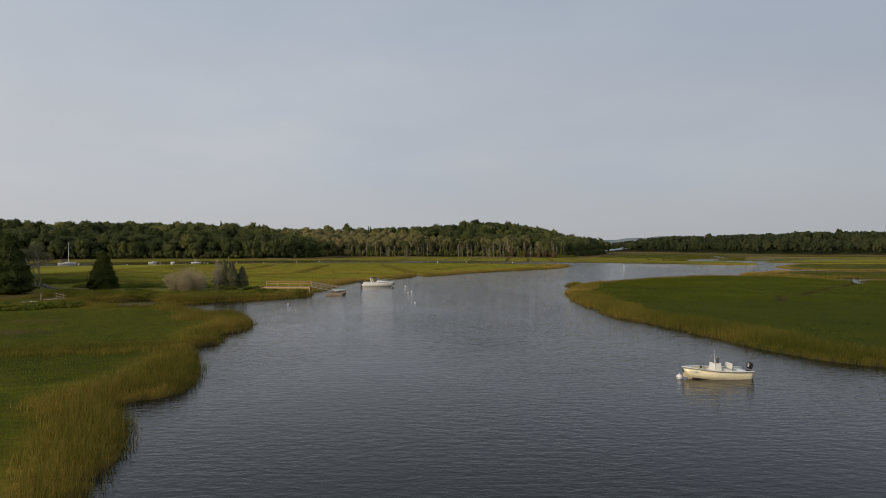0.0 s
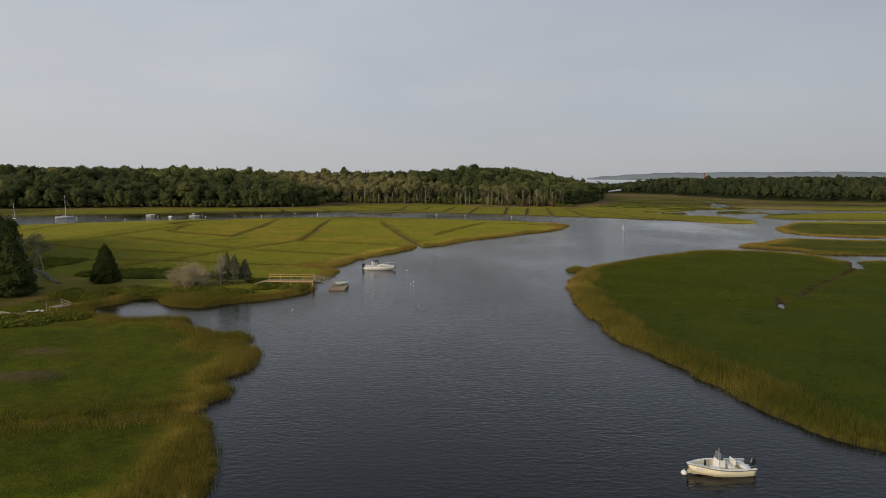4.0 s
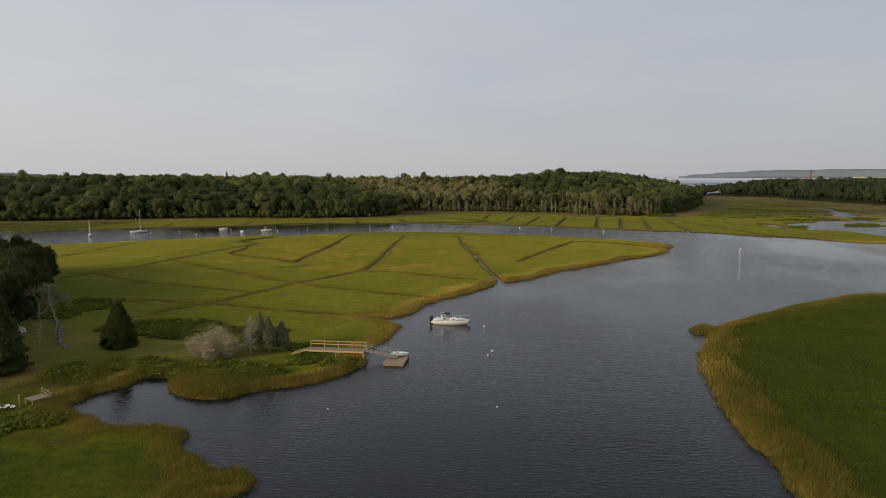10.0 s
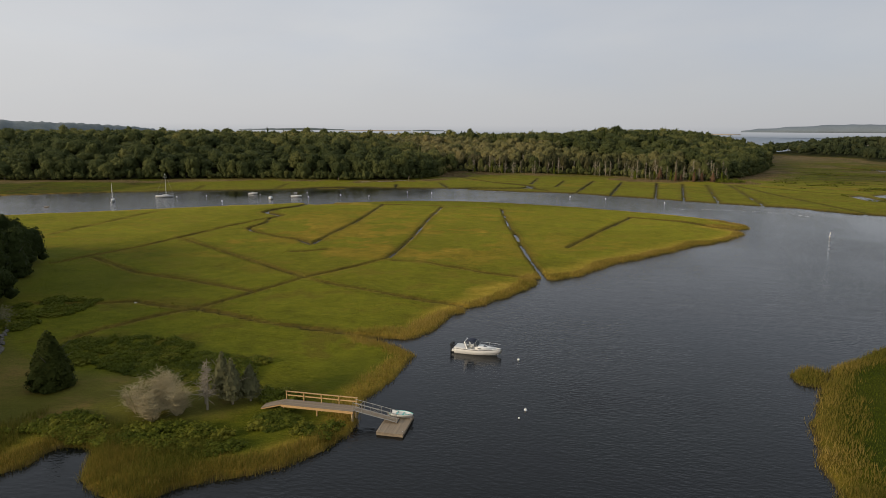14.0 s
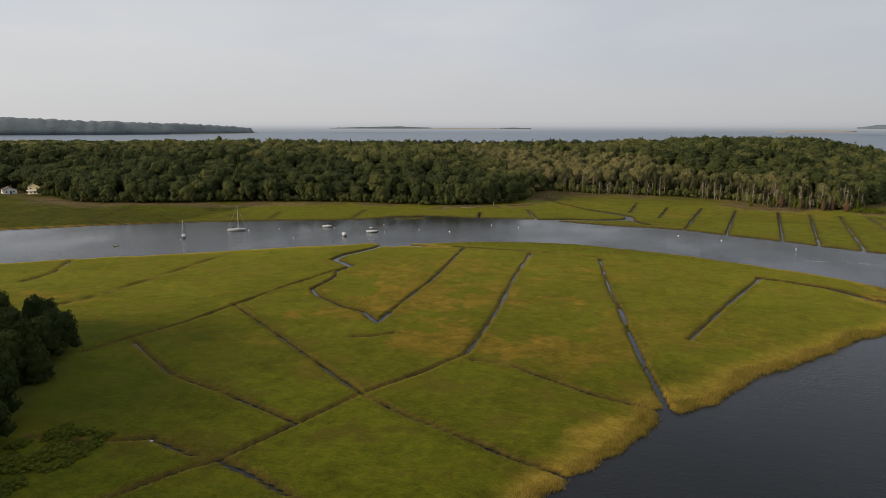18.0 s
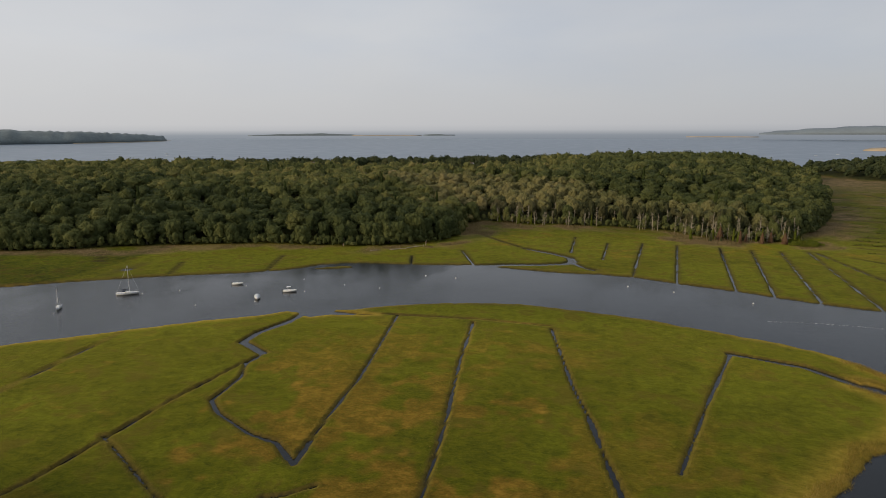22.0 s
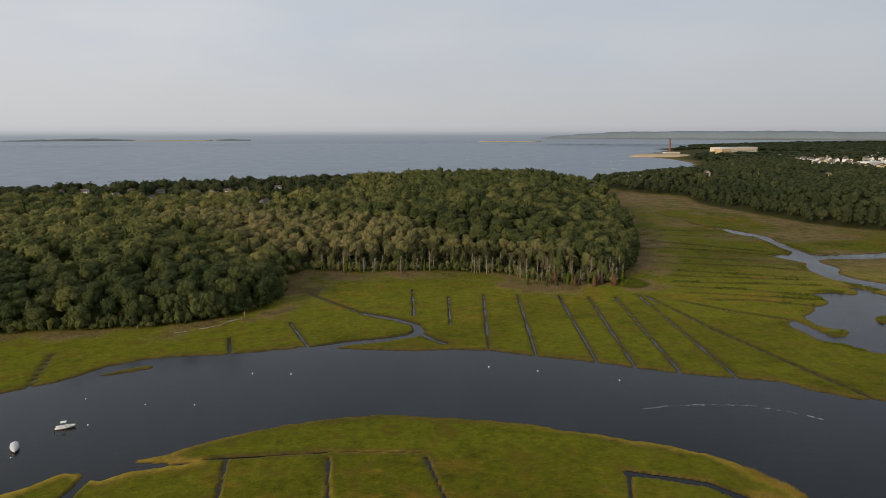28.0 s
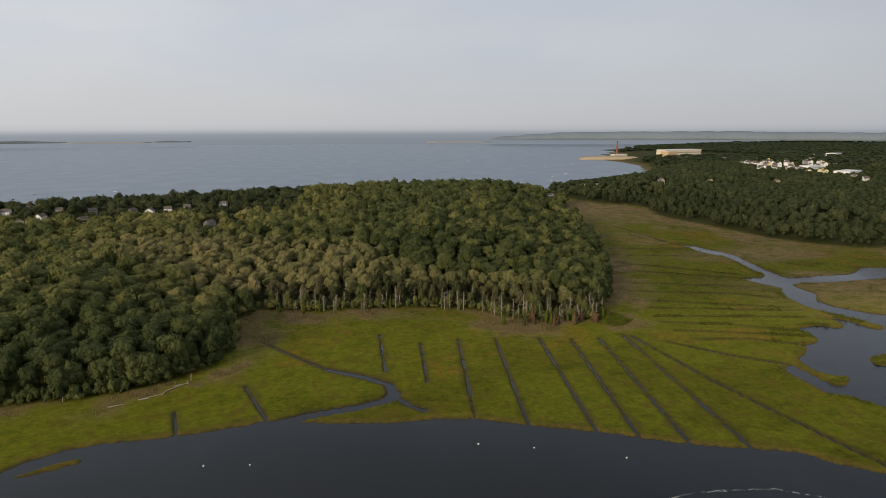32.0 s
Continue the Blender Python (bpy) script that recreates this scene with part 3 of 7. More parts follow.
def survey(px, py):
    """Height and cover of the ground at many places."""
    shore = np.full(px.shape, -60.0, np.float32)
    for land in LAND:
        shore = np.maximum(shore, signed(px, py, rounded(land), 60.0))
    near = np.abs(shore) < 50
    shore = shore + near * (0.9 * lattice(px, py, 9, 1) + 0.5 * lattice(px, py, 3.2, 2) + 0.25 * lattice(px, py, 1.5, 3))
    ditch = ditch_field(px, py)
    wood = np.maximum(signed(px, py, rounded(FOREST_N), 160.0), signed(px, py, rounded(FOREST_E), 160.0))
    grove = signed(px, py, rounded(GROVE), 60.0)
    lawn = signed(px, py, rounded(LAWN), 20.0)
    z = np.where(shore > 0, 0.52 * (1 - np.exp(-np.maximum(shore, 0) / 0.5)), np.maximum(-1.4, shore * 0.35))
    z = z + np.where(shore > 1, 0.07 * lattice(px, py, 5, 7) + 0.02 * lattice(px, py, 2.9, 8), 0)
    z = np.minimum(z, -0.42 + 0.48 * smooth(px, 108, 118) * smooth(py, 485, 500) + 1.07 * smooth(ditch, -0.35, 0.5))
    z = z + (13.0 + 5.0 * smooth(px, -40, 40) * (1 - smooth(px, 150, 260))) * smooth(wood, 0, 110) * smooth(shore, 10, 60) + 1.2 * smooth(wood, -6, 12)
    z = z + 1.6 * smooth(grove, -14, 25) + 0.7 * smooth(lawn, -3, 5) * smooth(shore, 2, 8)
    fringe = np.maximum(1 - smooth(shore, 1.0, 5.0 + 2 * lattice(px, py, 14, 9) + 4.5 * smooth(py, 158, 175) * (1 - smooth(py, 300, 345)) * smooth(px, -60, -35)), (0.32 + 0.5 * smooth(px, -75, -45) * smooth(py, 235, 260) * (1 - smooth(px, -45, -30)) - 0.45 * smooth(py, 330, 400)) * (1 - smooth(ditch, 0.2, 1.5 + 0.9 * lattice(px, py, 17, 21))))
    fringe = fringe * (1 - 0.8 * smooth(py, 335, 370)) * (1 - 0.68 * smooth(px, 20, 28) * (py < 215))
    reed = smooth(wood + 9 * lattice(px, py, 24, 42) + 5 * lattice(px, py, 7, 43), -26 - 10 * smooth(px, -110, -60), -10) * (1 - smooth(wood, -4, 4)) * smooth(lattice(px, py, 40, 11) + 0.6 * lattice(px, py, 13, 12) + 0.6 * smooth(-px, 140, 190), -0.8, 0.35) * (py > 350)
    far = smooth(py, 640, 820) * (px > 120) * smooth(lattice(px, py, 60, 13) + 0.5 * lattice(px, py, 22, 14), -0.35, 0.3)
    reed = np.maximum(reed, np.maximum(far, smooth(px, 180, 300) * smooth(py, 470, 560) * smooth(lattice(px, py, 50, 15), -0.2, 0.4) * 0.8))
    bare = smooth(1 - np.minimum(np.hypot((px + 51.5) / 4.5, (py - 78.3) / 2.6), np.hypot((px + 46) / 5, (py - 68) / 2.2)) + 0.5 * lattice(px, py, 3, 16), 0.1, 0.6) * 0.8
    core = np.clip(1.15 - np.hypot((px + 75) / 75, (py - 268) / 72), -1, 1)
    hay = smooth(lattice(px, py, 21, 17) + 0.7 * lattice(px, py, 7, 18) + 0.5 * lattice(px, py, 3, 19) + 0.5 * core, 0.42, 0.95) * smooth(py, 195, 240) * (1 - smooth(py, 335, 350)) * (px > -240) * (px < 70) * (1 - 0.55 * smooth(px, -40, -10)) * (1 - 0.35 * smooth(py, 275, 305)) * (0.75 + 0.2 * smooth(core, 0, 0.6))
    hay = np.maximum(hay, 0.5 * smooth(lattice(px, py, 24, 22) + 0.6 * lattice(px, py, 8, 23) + 0.4 * lattice(px, py, 3.5, 24), 0.2, 1.0) * smooth(py, 430, 480) * (px > -150))
    # Darker green zones: the isle, near marsh, beside the grove, round the cove.
    dark_green = (0.82 + 0.16 * lattice(px, py, 22, 20)) * smooth(px, 25, 32) * (1 - smooth(py, 206, 214))
    dark_green = np.maximum(dark_green, 0.32 * (1 - smooth(py, 96, 112)) * (px < 0) * smooth(lattice(px, py, 16, 25), -1.2, 0.2))
    dark_green = np.maximum(dark_green, 0.7 * smooth(-px, 78, 112) * (py > 100) * (py < 215) * (1 - smooth(grove, 2, 8)) * smooth(lattice(px, py, 18, 26), -1.2, 0.2))
    dark_green = np.maximum(dark_green, 0.8 * (px > -64) * (px < -20) * (py > 108) * (py < 158) * smooth(lattice(px, py, 11, 27), -0.8, 0.6))
    lime = 0.8 * smooth(px, 2, 16) * smooth(py, 250, 270) * (1 - smooth(py, 335, 350)) * smooth(lattice(px, py, 22, 28) + 0.5 * lattice(px, py, 7, 29), -0.7, 0.5)
    lime = np.maximum(lime, 0.9 * smooth(py, 338, 352) * (py < 385) * (px > -130) * (px < 80))
    lime = np.maximum(lime, 0.85 * smooth(py, 380, 400) * smooth(lattice(px, py, 30, 30) + 0.5 * lattice(px, py, 9, 31), -0.8, 0.2))
    lime = np.maximum(lime, 0.75 * (py < 200) * (px < 20) * smooth(lattice(px, py, 26, 32) + 0.5 * lattice(px, py, 8, 33), -0.4, 0.6))
    rim = np.maximum(1 - smooth(ditch, 0.4, 3.0 + 1.4 * lattice(px, py, 15, 34)), 1 - smooth(shore, 1.5, 6.0 + 2.5 * lattice(px, py, 18, 35))) * smooth(py, 325, 345) * (0.75 + 0.2 * lattice(px, py, 6, 36))
    rim = np.maximum(rim, 0.85 * (1 - smooth(np.abs(ditch - 0.2), 0.3, 0.9)) * (py > 100))
    point = np.minimum(np.minimum(np.hypot(px + 14, py - 195) / 10, np.hypot(px + 21.5, py - 180) / 6.5), np.hypot(px + 4, py - 214) / 8)
    fringe = np.maximum(fringe, 1 - smooth(point + 0.25 * lattice(px, py, 4, 37), 0.6, 1.1))
    dry = (1 - smooth(px, 18, 23) * (py < 214)) * smooth(py, 104, 125) * (1 - 0.55 * smooth(py, 335, 365)) * (1 - smooth(py, 520, 600)) * (px > -260) * (1 - smooth(px, 62, 75) * (py < 340))
    mud = np.clip(np.maximum(1 - smooth(z, 0.05, 0.30), bare * 0.6), 0, 1)
    strand = smooth(0.9 - np.minimum(np.hypot((px + 13.5) / 2.2, (py - 192.5) / 4.5), np.hypot((px + 21) / 2, (py - 179) / 3)) + 0.5 * lattice(px, py, 3, 38), 0.1, 0.7)
    mud = mud * (1 - 0.7 * strand)
    return z, shore, ditch, np.maximum(wood, grove), dict(fringe=fringe, reed=np.maximum(reed, np.maximum(bare, strand * 0.9)), lime=np.clip(lime, 0, 1), rim=np.clip(rim, 0, 1), wood=smooth(np.maximum(wood, grove), -2, 5), hay=hay, dry=dry, dark_green=dark_green, lawn=smooth(lawn, -2, 3), mud=mud)


GX = steps((-4950, -1600, 420), (-1600, -600, 60), (-600, -235, 5.5), (-235, -140, 1.4), (-140, 66, 0.64), (66, 72, 1.0), (72, 130, 1.1), (130, 300, 2.0), (300, 440, 4.0), (440, 1300, 40), (1300, 4950, 300))
GY = steps((-4950, -600, 500), (-600, -20, 40), (-20, 18, 2), (18, 150, 0.98), (150, 372, 0.72), (372, 545, 1.2), (545, 700, 1.8), (700, 790, 4.0), (790, 1100, 13), (1100, 2000, 40), (2000, 4950, 200))
PX, PY = (a.ravel() for a in np.meshgrid(GX, GY))
HZ, SHORE, DITCH, WOOD, COVER = survey(PX, PY)


def height(x, y):
    """Height of the ground sheet at one place."""
    i, j = np.searchsorted(GX, x) - 1, np.searchsorted(GY, y) - 1
    n = len(GX)
    u, v = (x - GX[i]) / (GX[i + 1] - GX[i]), (y - GY[j]) / (GY[j + 1] - GY[j])
    a, b, c, d = HZ[j * n + i], HZ[j * n + i + 1], HZ[(j + 1) * n + i], HZ[(j + 1) * n + i + 1]
    return float((a * (1 - u) + b * u) * (1 - v) + (c * (1 - u) + d * u) * v)


def heights(x, y):
    i, j = np.clip(np.searchsorted(GX, x) - 1, 0, len(GX) - 2), np.clip(np.searchsorted(GY, y) - 1, 0, len(GY) - 2)
    n = len(GX)
    u, v = (x - GX[i]) / (GX[i + 1] - GX[i]), (y - GY[j]) / (GY[j + 1] - GY[j])
    return (HZ[j * n + i] * (1 - u) + HZ[j * n + i + 1] * u) * (1 - v) + (HZ[(j + 1) * n + i] * (1 - u) + HZ[(j + 1) * n + i + 1] * u) * v


def soup(name, verts, faces, mat, attrs=None, smooth_shade=False):
    """A mesh from arrays of corners and faces (all with the same number of corners)."""
    me = bpy.data.meshes.new(name)
    nv, (nf, k) = len(verts), faces.shape
    me.vertices.add(nv)
    me.vertices.foreach_set("co", np.asarray(verts, np.float32).ravel())
    me.loops.add(nf * k)
    me.loops.foreach_set("vertex_index", faces.astype(np.int32).ravel())
    me.polygons.add(nf)
    me.polygons.foreach_set("loop_start", np.arange(0, nf * k, k, dtype=np.int32))
    me.polygons.foreach_set("use_smooth", np.full(nf, smooth_shade))
    me.update(calc_edges=True)
    for key, val in (attrs or {}).items():
        a = me.attributes.new(key, "FLOAT", "POINT")
        a.data.foreach_set("value", np.asarray(val, np.float32))
    me.materials.append(mat)
    return me


def build_ground():
    nx, ny = len(GX), len(GY)
    i, j = np.meshgrid(np.arange(nx - 1), np.arange(ny - 1))
    a = (j * nx + i).ravel()
    faces = np.stack([a, a + 1, a + nx + 1, a + nx], 1)
    me = soup("ground", np.stack([PX, PY, HZ], 1), faces, M["ground"], COVER, True)
    tagged(new("ground", me), "green and gold salt marsh cut by tidal ditches", "ground", kind="structure")


build_ground()


def sheet(name, rects, mat, label):
    bm = bmesh.new()
    for x0, y0, x1, y1 in rects:
        bm.faces.new([bm.verts.new(p) for p in ((x0, y0, 0), (x1, y0, 0), (x1, y1, 0), (x0, y1, 0))])
    me = bpy.data.meshes.new(name)
    bm.to_mesh(me)
    bm.free()
    me.materials.append(mat)
    tagged(new(name, me), label, "water", kind="structure")


sheet("water", [(-950, -4990, 4990, 1060)], M["water"], "dark calm tidal water of the winding river")
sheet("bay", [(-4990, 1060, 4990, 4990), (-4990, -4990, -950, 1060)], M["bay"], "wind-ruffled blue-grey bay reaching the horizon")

# ---------------------------------------------------------------- trees


def ico(sub, rng, rough):
    bm = bmesh.new()
    bmesh.ops.create_icosphere(bm, subdivisions=sub, radius=1)
    v = np.array([x.co for x in bm.verts])
    f = np.array([[x.index for x in p.verts] for p in bm.faces])
    bm.free()
    return v * (1 + rng.uniform(-rough, rough, (len(v), 1))), f


def leaf_cards(centres, normals, size, rng, loose=0.38):
    """One triangle for each clump of leaves, facing outwards with a random lean."""
    n = len(centres)
    nn = normals + rng.normal(0, loose, (n, 3))
    nn /= np.linalg.norm(nn, axis=1, keepdims=True) + 1e-9
    t = np.cross(nn, rng.normal(0, 1, (n, 3)))
    t /= np.linalg.norm(t, axis=1, keepdims=True) + 1e-9
    b = np.cross(nn, t)
    s = (size * rng.uniform(0.6, 1.35, n))[:, None]
    v = np.stack([centres - t * s - b * s * 0.6, centres + t * s - b * s * 0.6, centres + b * s], 1).reshape(-1, 3)
    return v, np.arange(3 * n).reshape(-1, 3)


def join(pieces):
    vs, fs, base = [], [], 0
    for v, f in pieces:
        vs.append(v)
        fs.append(f + base)
        base += len(v)
    return np.concatenate(vs), np.concatenate(fs)


def broadleaf_crown(seed, leaves, size, lobes=7, core=1, fill=0.92):
    """A crown of overlapping lobes, about 1 wide each way from its middle, its foot at 0 and its top at 1.6."""
    rng = np.random.RandomState(seed)
    pieces = []
    squash = np.array([1, 1, 0.85])
    for k in range(lobes):
        a = k * 2.4 + rng.uniform(-0.4, 0.4)
        if k == 0:
            c, r = np.array([0, 0, 0.90]), 0.68
        else:
            h = 0.30 + 0.95 * (k - 0.5) / (lobes - 1) + rng.uniform(-0.12, 0.12)
            d = rng.uniform(0.46, 0.60) * math.sqrt(max(0.08, 1.0 - max(0, h - 0.45) ** 2 * 1.25))
            c, r = np.array([d * math.cos(a), d * math.sin(a), h]), rng.uniform(0.26, 0.42)
        v, f = ico(core, rng, 0.14)
        pieces.append((v * r * squash * fill + c, f))
        m = max(4, int(leaves * (2.4 if k == 0 else 1.0) / (lobes + 1.4)))
        d = rng.normal(0, 1, (m, 3))
        d[:, 2] = np.abs(d[:, 2]) * 1.0 - 0.3
        d /= np.linalg.norm(d, axis=1, keepdims=True)
        pieces.append(leaf_cards(c + d * r * squash * rng.uniform(min(0.86, fill), 1.16, (m, 1)), d, size, rng, 0.30))
    return join(pieces)


def conifer_crown(seed, leaves, size, slim=0.42, layered=0.0):
    """A pointed crown, foot at 0 and tip at 1.6."""
    rng = np.random.RandomState(seed)
    v, f = ico(1, rng, 0.08)
    k = (v[:, 2:3] + 1) / 2
    core = np.concatenate([v[:, :2] * slim * 1.25 * np.clip(1.02 - k, 0.02, 1) ** 0.8, k * 1.5], 1)
    h = 1 - np.sqrt(rng.uniform(0.0, 1, leaves))
    a = rng.uniform(0, 6.283, leaves)
    r = slim * (1 - h) ** 0.68 * np.clip(0.72 + 3.5 * h, 0, 1) * (0.86 + 0.2 * rng.uniform(-1, 1, leaves) + layered * np.sin(h * 34) + 0.09 * np.sin(5 * a + 9 * h) + 0.07 * np.sin(9 * a - 23 * h))
    c = np.stack([r * np.cos(a), r * np.sin(a), 0.02 + h * 1.56], 1)
    nrm = np.stack([np.cos(a), np.sin(a), np.full(leaves, 0.35)], 1)
    return join([(core, f), leaf_cards(c, nrm, size, rng)])


def tube(points, radii, sides=6):
    """A tapered tube along a line of points."""
    p = np.array(points, float)
    vs, fs = [], []
    for i, (c, r) in enumerate(zip(p, radii)):
        d = p[min(i + 1, len(p) - 1)] - p[max(i - 1, 0)]
        d /= np.linalg.norm(d) + 1e-9
        u = np.cross(d, (0.3, 0.9, 0.31))
        u /= np.linalg.norm(u)
        w = np.cross(d, u)
        for k in range(sides):
            t = 6.2832 * k / sides
            vs.append(c + r * (u * math.cos(t) + w * math.sin(t)))
        if i:
            for k in range(sides):
                a, b = (i - 1) * sides + k, (i - 1) * sides + (k + 1) % sides
                fs += [[a, b, b + sides], [a, b + sides, a + sides]]
    n = len(vs)
    fs += [[0, k + 1, k] for k in range(1, sides - 1)] + [[n - sides, n - sides + k, n - sides + k + 1] for k in range(1, sides - 1)]
    return np.array(vs), np.array(fs)


def trunk_form(seed, tall, thick, limbs=4, reach=1.6):
    """A tapered trunk with limbs."""
    rng = np.random.RandomState(seed)
    lean = rng.uniform(-0.03, 0.03, 2) * tall
    pieces = [tube([(0, 0, -0.4), (lean[0] * 0.3, lean[1] * 0.3, tall * 0.5), (lean[0], lean[1], tall)], (thick * 1.25, thick * 0.8, thick * 0.2))]
    for k in range(limbs):
        h, a = tall * rng.uniform(0.4, 0.85), k * 2.4 + rng.uniform(0, 1)
        d = np.array([math.cos(a), math.sin(a), rng.uniform(0.3, 0.9)]) * reach * rng.uniform(0.6, 1.2)
        s = np.array([0, 0, h])
        pieces.append(tube([s, s + d * 0.5 + (0, 0, 0.1), s + d], (thick * 0.4, thick * 0.25, thick * 0.08), 5))
    return join(pieces)


CROWN_NEAR = [broadleaf_crown(s, 560, 0.072, 13, 1) for s in range(5)]
CROWN_MID = [broadleaf_crown(20 + s, 320, 0.092, 10, 1) for s in range(5)]
CROWN_HILL = [broadleaf_crown(30 + s, 200, 0.108, 8, 1) for s in range(5)]
CROWN_BACK = [broadleaf_crown(50 + s, 110, 0.15, 5, 1) for s in range(4)]
CROWN_FAR = [broadleaf_crown(40 + s, 36, 0.27, 3, 1) for s in range(4)]
PINE_NEAR = [conifer_crown(60 + s, 420, 0.085, 0.40, 0.16) for s in range(3)]
PINE_MID = [conifer_crown(70 + s, 160, 0.13, 0.42, 0.14) for s in range(3)]


def scatter(outline, spacing, seed, reach=160.0):
    """Places inside an outline, about one every spacing metres, with the distance to its edge."""
    r = np.random.RandomState(seed)
    o = rounded(outline)
    lo, hi = o.min(0), o.max(0)
    x, y = np.meshgrid(np.arange(lo[0], hi[0], spacing), np.arange(lo[1], hi[1], spacing))
    x, y = x.ravel() + r.uniform(-0.42, 0.42, x.size) * spacing, y.ravel() + r.uniform(-0.42, 0.42, x.size) * spacing
    d = signed(x, y, o, reach)
    k = d > 0
    return x[k], y[k], d[k]


def plant(name, x, y, crowns, width, tall, mat, seed, label, lift=0.0, tint=(0.0, 1.0), mean=0.42):
    """Many far trees as one mesh; width and tall are (low, high)."""
    r = np.random.RandomState(seed)
    n = len(x)
    z, w, h, a = heights(x, y), r.uniform(*width, n), r.uniform(*tall, n) * np.where(r.uniform(0, 1, n) > 0.94, 1.2, 1.0), r.uniform(0, 6.283, n)
    hue = np.clip(r.normal(mean, 0.18, n) - (0.26 * smooth(x, -70, 20) + 0.46 * smooth(-y, -580, -510) * smooth(-x, 60, 120)) * (mean > 0.41) + 0.20 * lattice(x, y, 55, 303) + 0.12 * lattice(x, y, 24, 304), tint[0], tint[1])
    pick = r.randint(0, len(crowns), n)
    vs, fs, ts, base = [], [], [], 0
    for c, (v, f) in enumerate(crowns):
        s = np.nonzero(pick == c)[0]
        if not len(s):
            continue
        ca, sa = np.cos(a[s])[:, None], np.sin(a[s])[:, None]
        px = (v[:, 0] * ca - v[:, 1] * sa) * w[s][:, None] / 2 + x[s][:, None]
        py = (v[:, 0] * sa + v[:, 1] * ca) * w[s][:, None] / 2 + y[s][:, None]
        pz = z[s][:, None] + lift * h[s][:, None] + v[:, 2] / 1.6 * ((1 - lift) * h[s])[:, None]
        vs.append(np.stack([px, py, pz], 2).reshape(-1, 3))
        fs.append((f[None] + (np.arange(len(s)) * len(v))[:, None, None] + base).reshape(-1, 3))
        base += len(s) * len(v)
        ts.append(np.repeat(hue[s], len(v)) + r.uniform(-0.06, 0.06, len(s) * len(v)))
    me = soup(name, np.concatenate(vs), np.concatenate(fs), mat, dict(tint=np.clip(np.concatenate(ts), 0, 0.99)))
    return tagged(new(name, me), label, "woods", kind="stuff")


def mesh_part(name, form, mat, parent=None, label="", tint=None, smooth_shade=False):
    v, f = form
    me = soup(name, v, f, mat, None if tint is None else dict(tint=np.full(len(v), tint)), smooth_shade)
    ob = new(name, me)
    if parent:
        ob.parent = parent
    if label:
        tagged(ob, label)
    return ob


def tree_master(name, seed, crown, crown_mat, tall, wide, clear, label, category="tree", group="", bark="bark", tint=0.3):
    """A tree with its trunk and crown; clear is the bare share of its height."""
    root = tagged(new(name), label, category, group)
    mesh_part("trunk", trunk_form(seed, tall * max(clear + 0.35, 0.6), 0.016 * tall + 0.03, 4, wide * 0.3), M[bark], root)
    v, f = crown
    mesh_part("crown", (v * np.array([wide / 2, wide / 2, tall * (1 - clear) / 1.6]) + np.array([0, 0, tall * clear]), f), crown_mat, root, "", tint)
    return root


def put_copies(masters, places, seed, lo=0.85, hi=1.15):
    """Sets each master tree at its first place and copies at the others."""
    r = np.random.RandomState(seed)
    used = set()
    for x, y in places:
        k = r.randint(len(masters))
        m = pose(x, y, height(x, y) - 0.1, 0, 0, r.uniform(0, 360)) @ Matrix.Diagonal((*([r.uniform(lo, hi)] * 2), r.uniform(lo, hi), 1))
        if k in used:
            c = copy_thing(masters[k], m)
            c.matrix_basis = m
        else:
            used.add(k)
            masters[k].matrix_basis = m


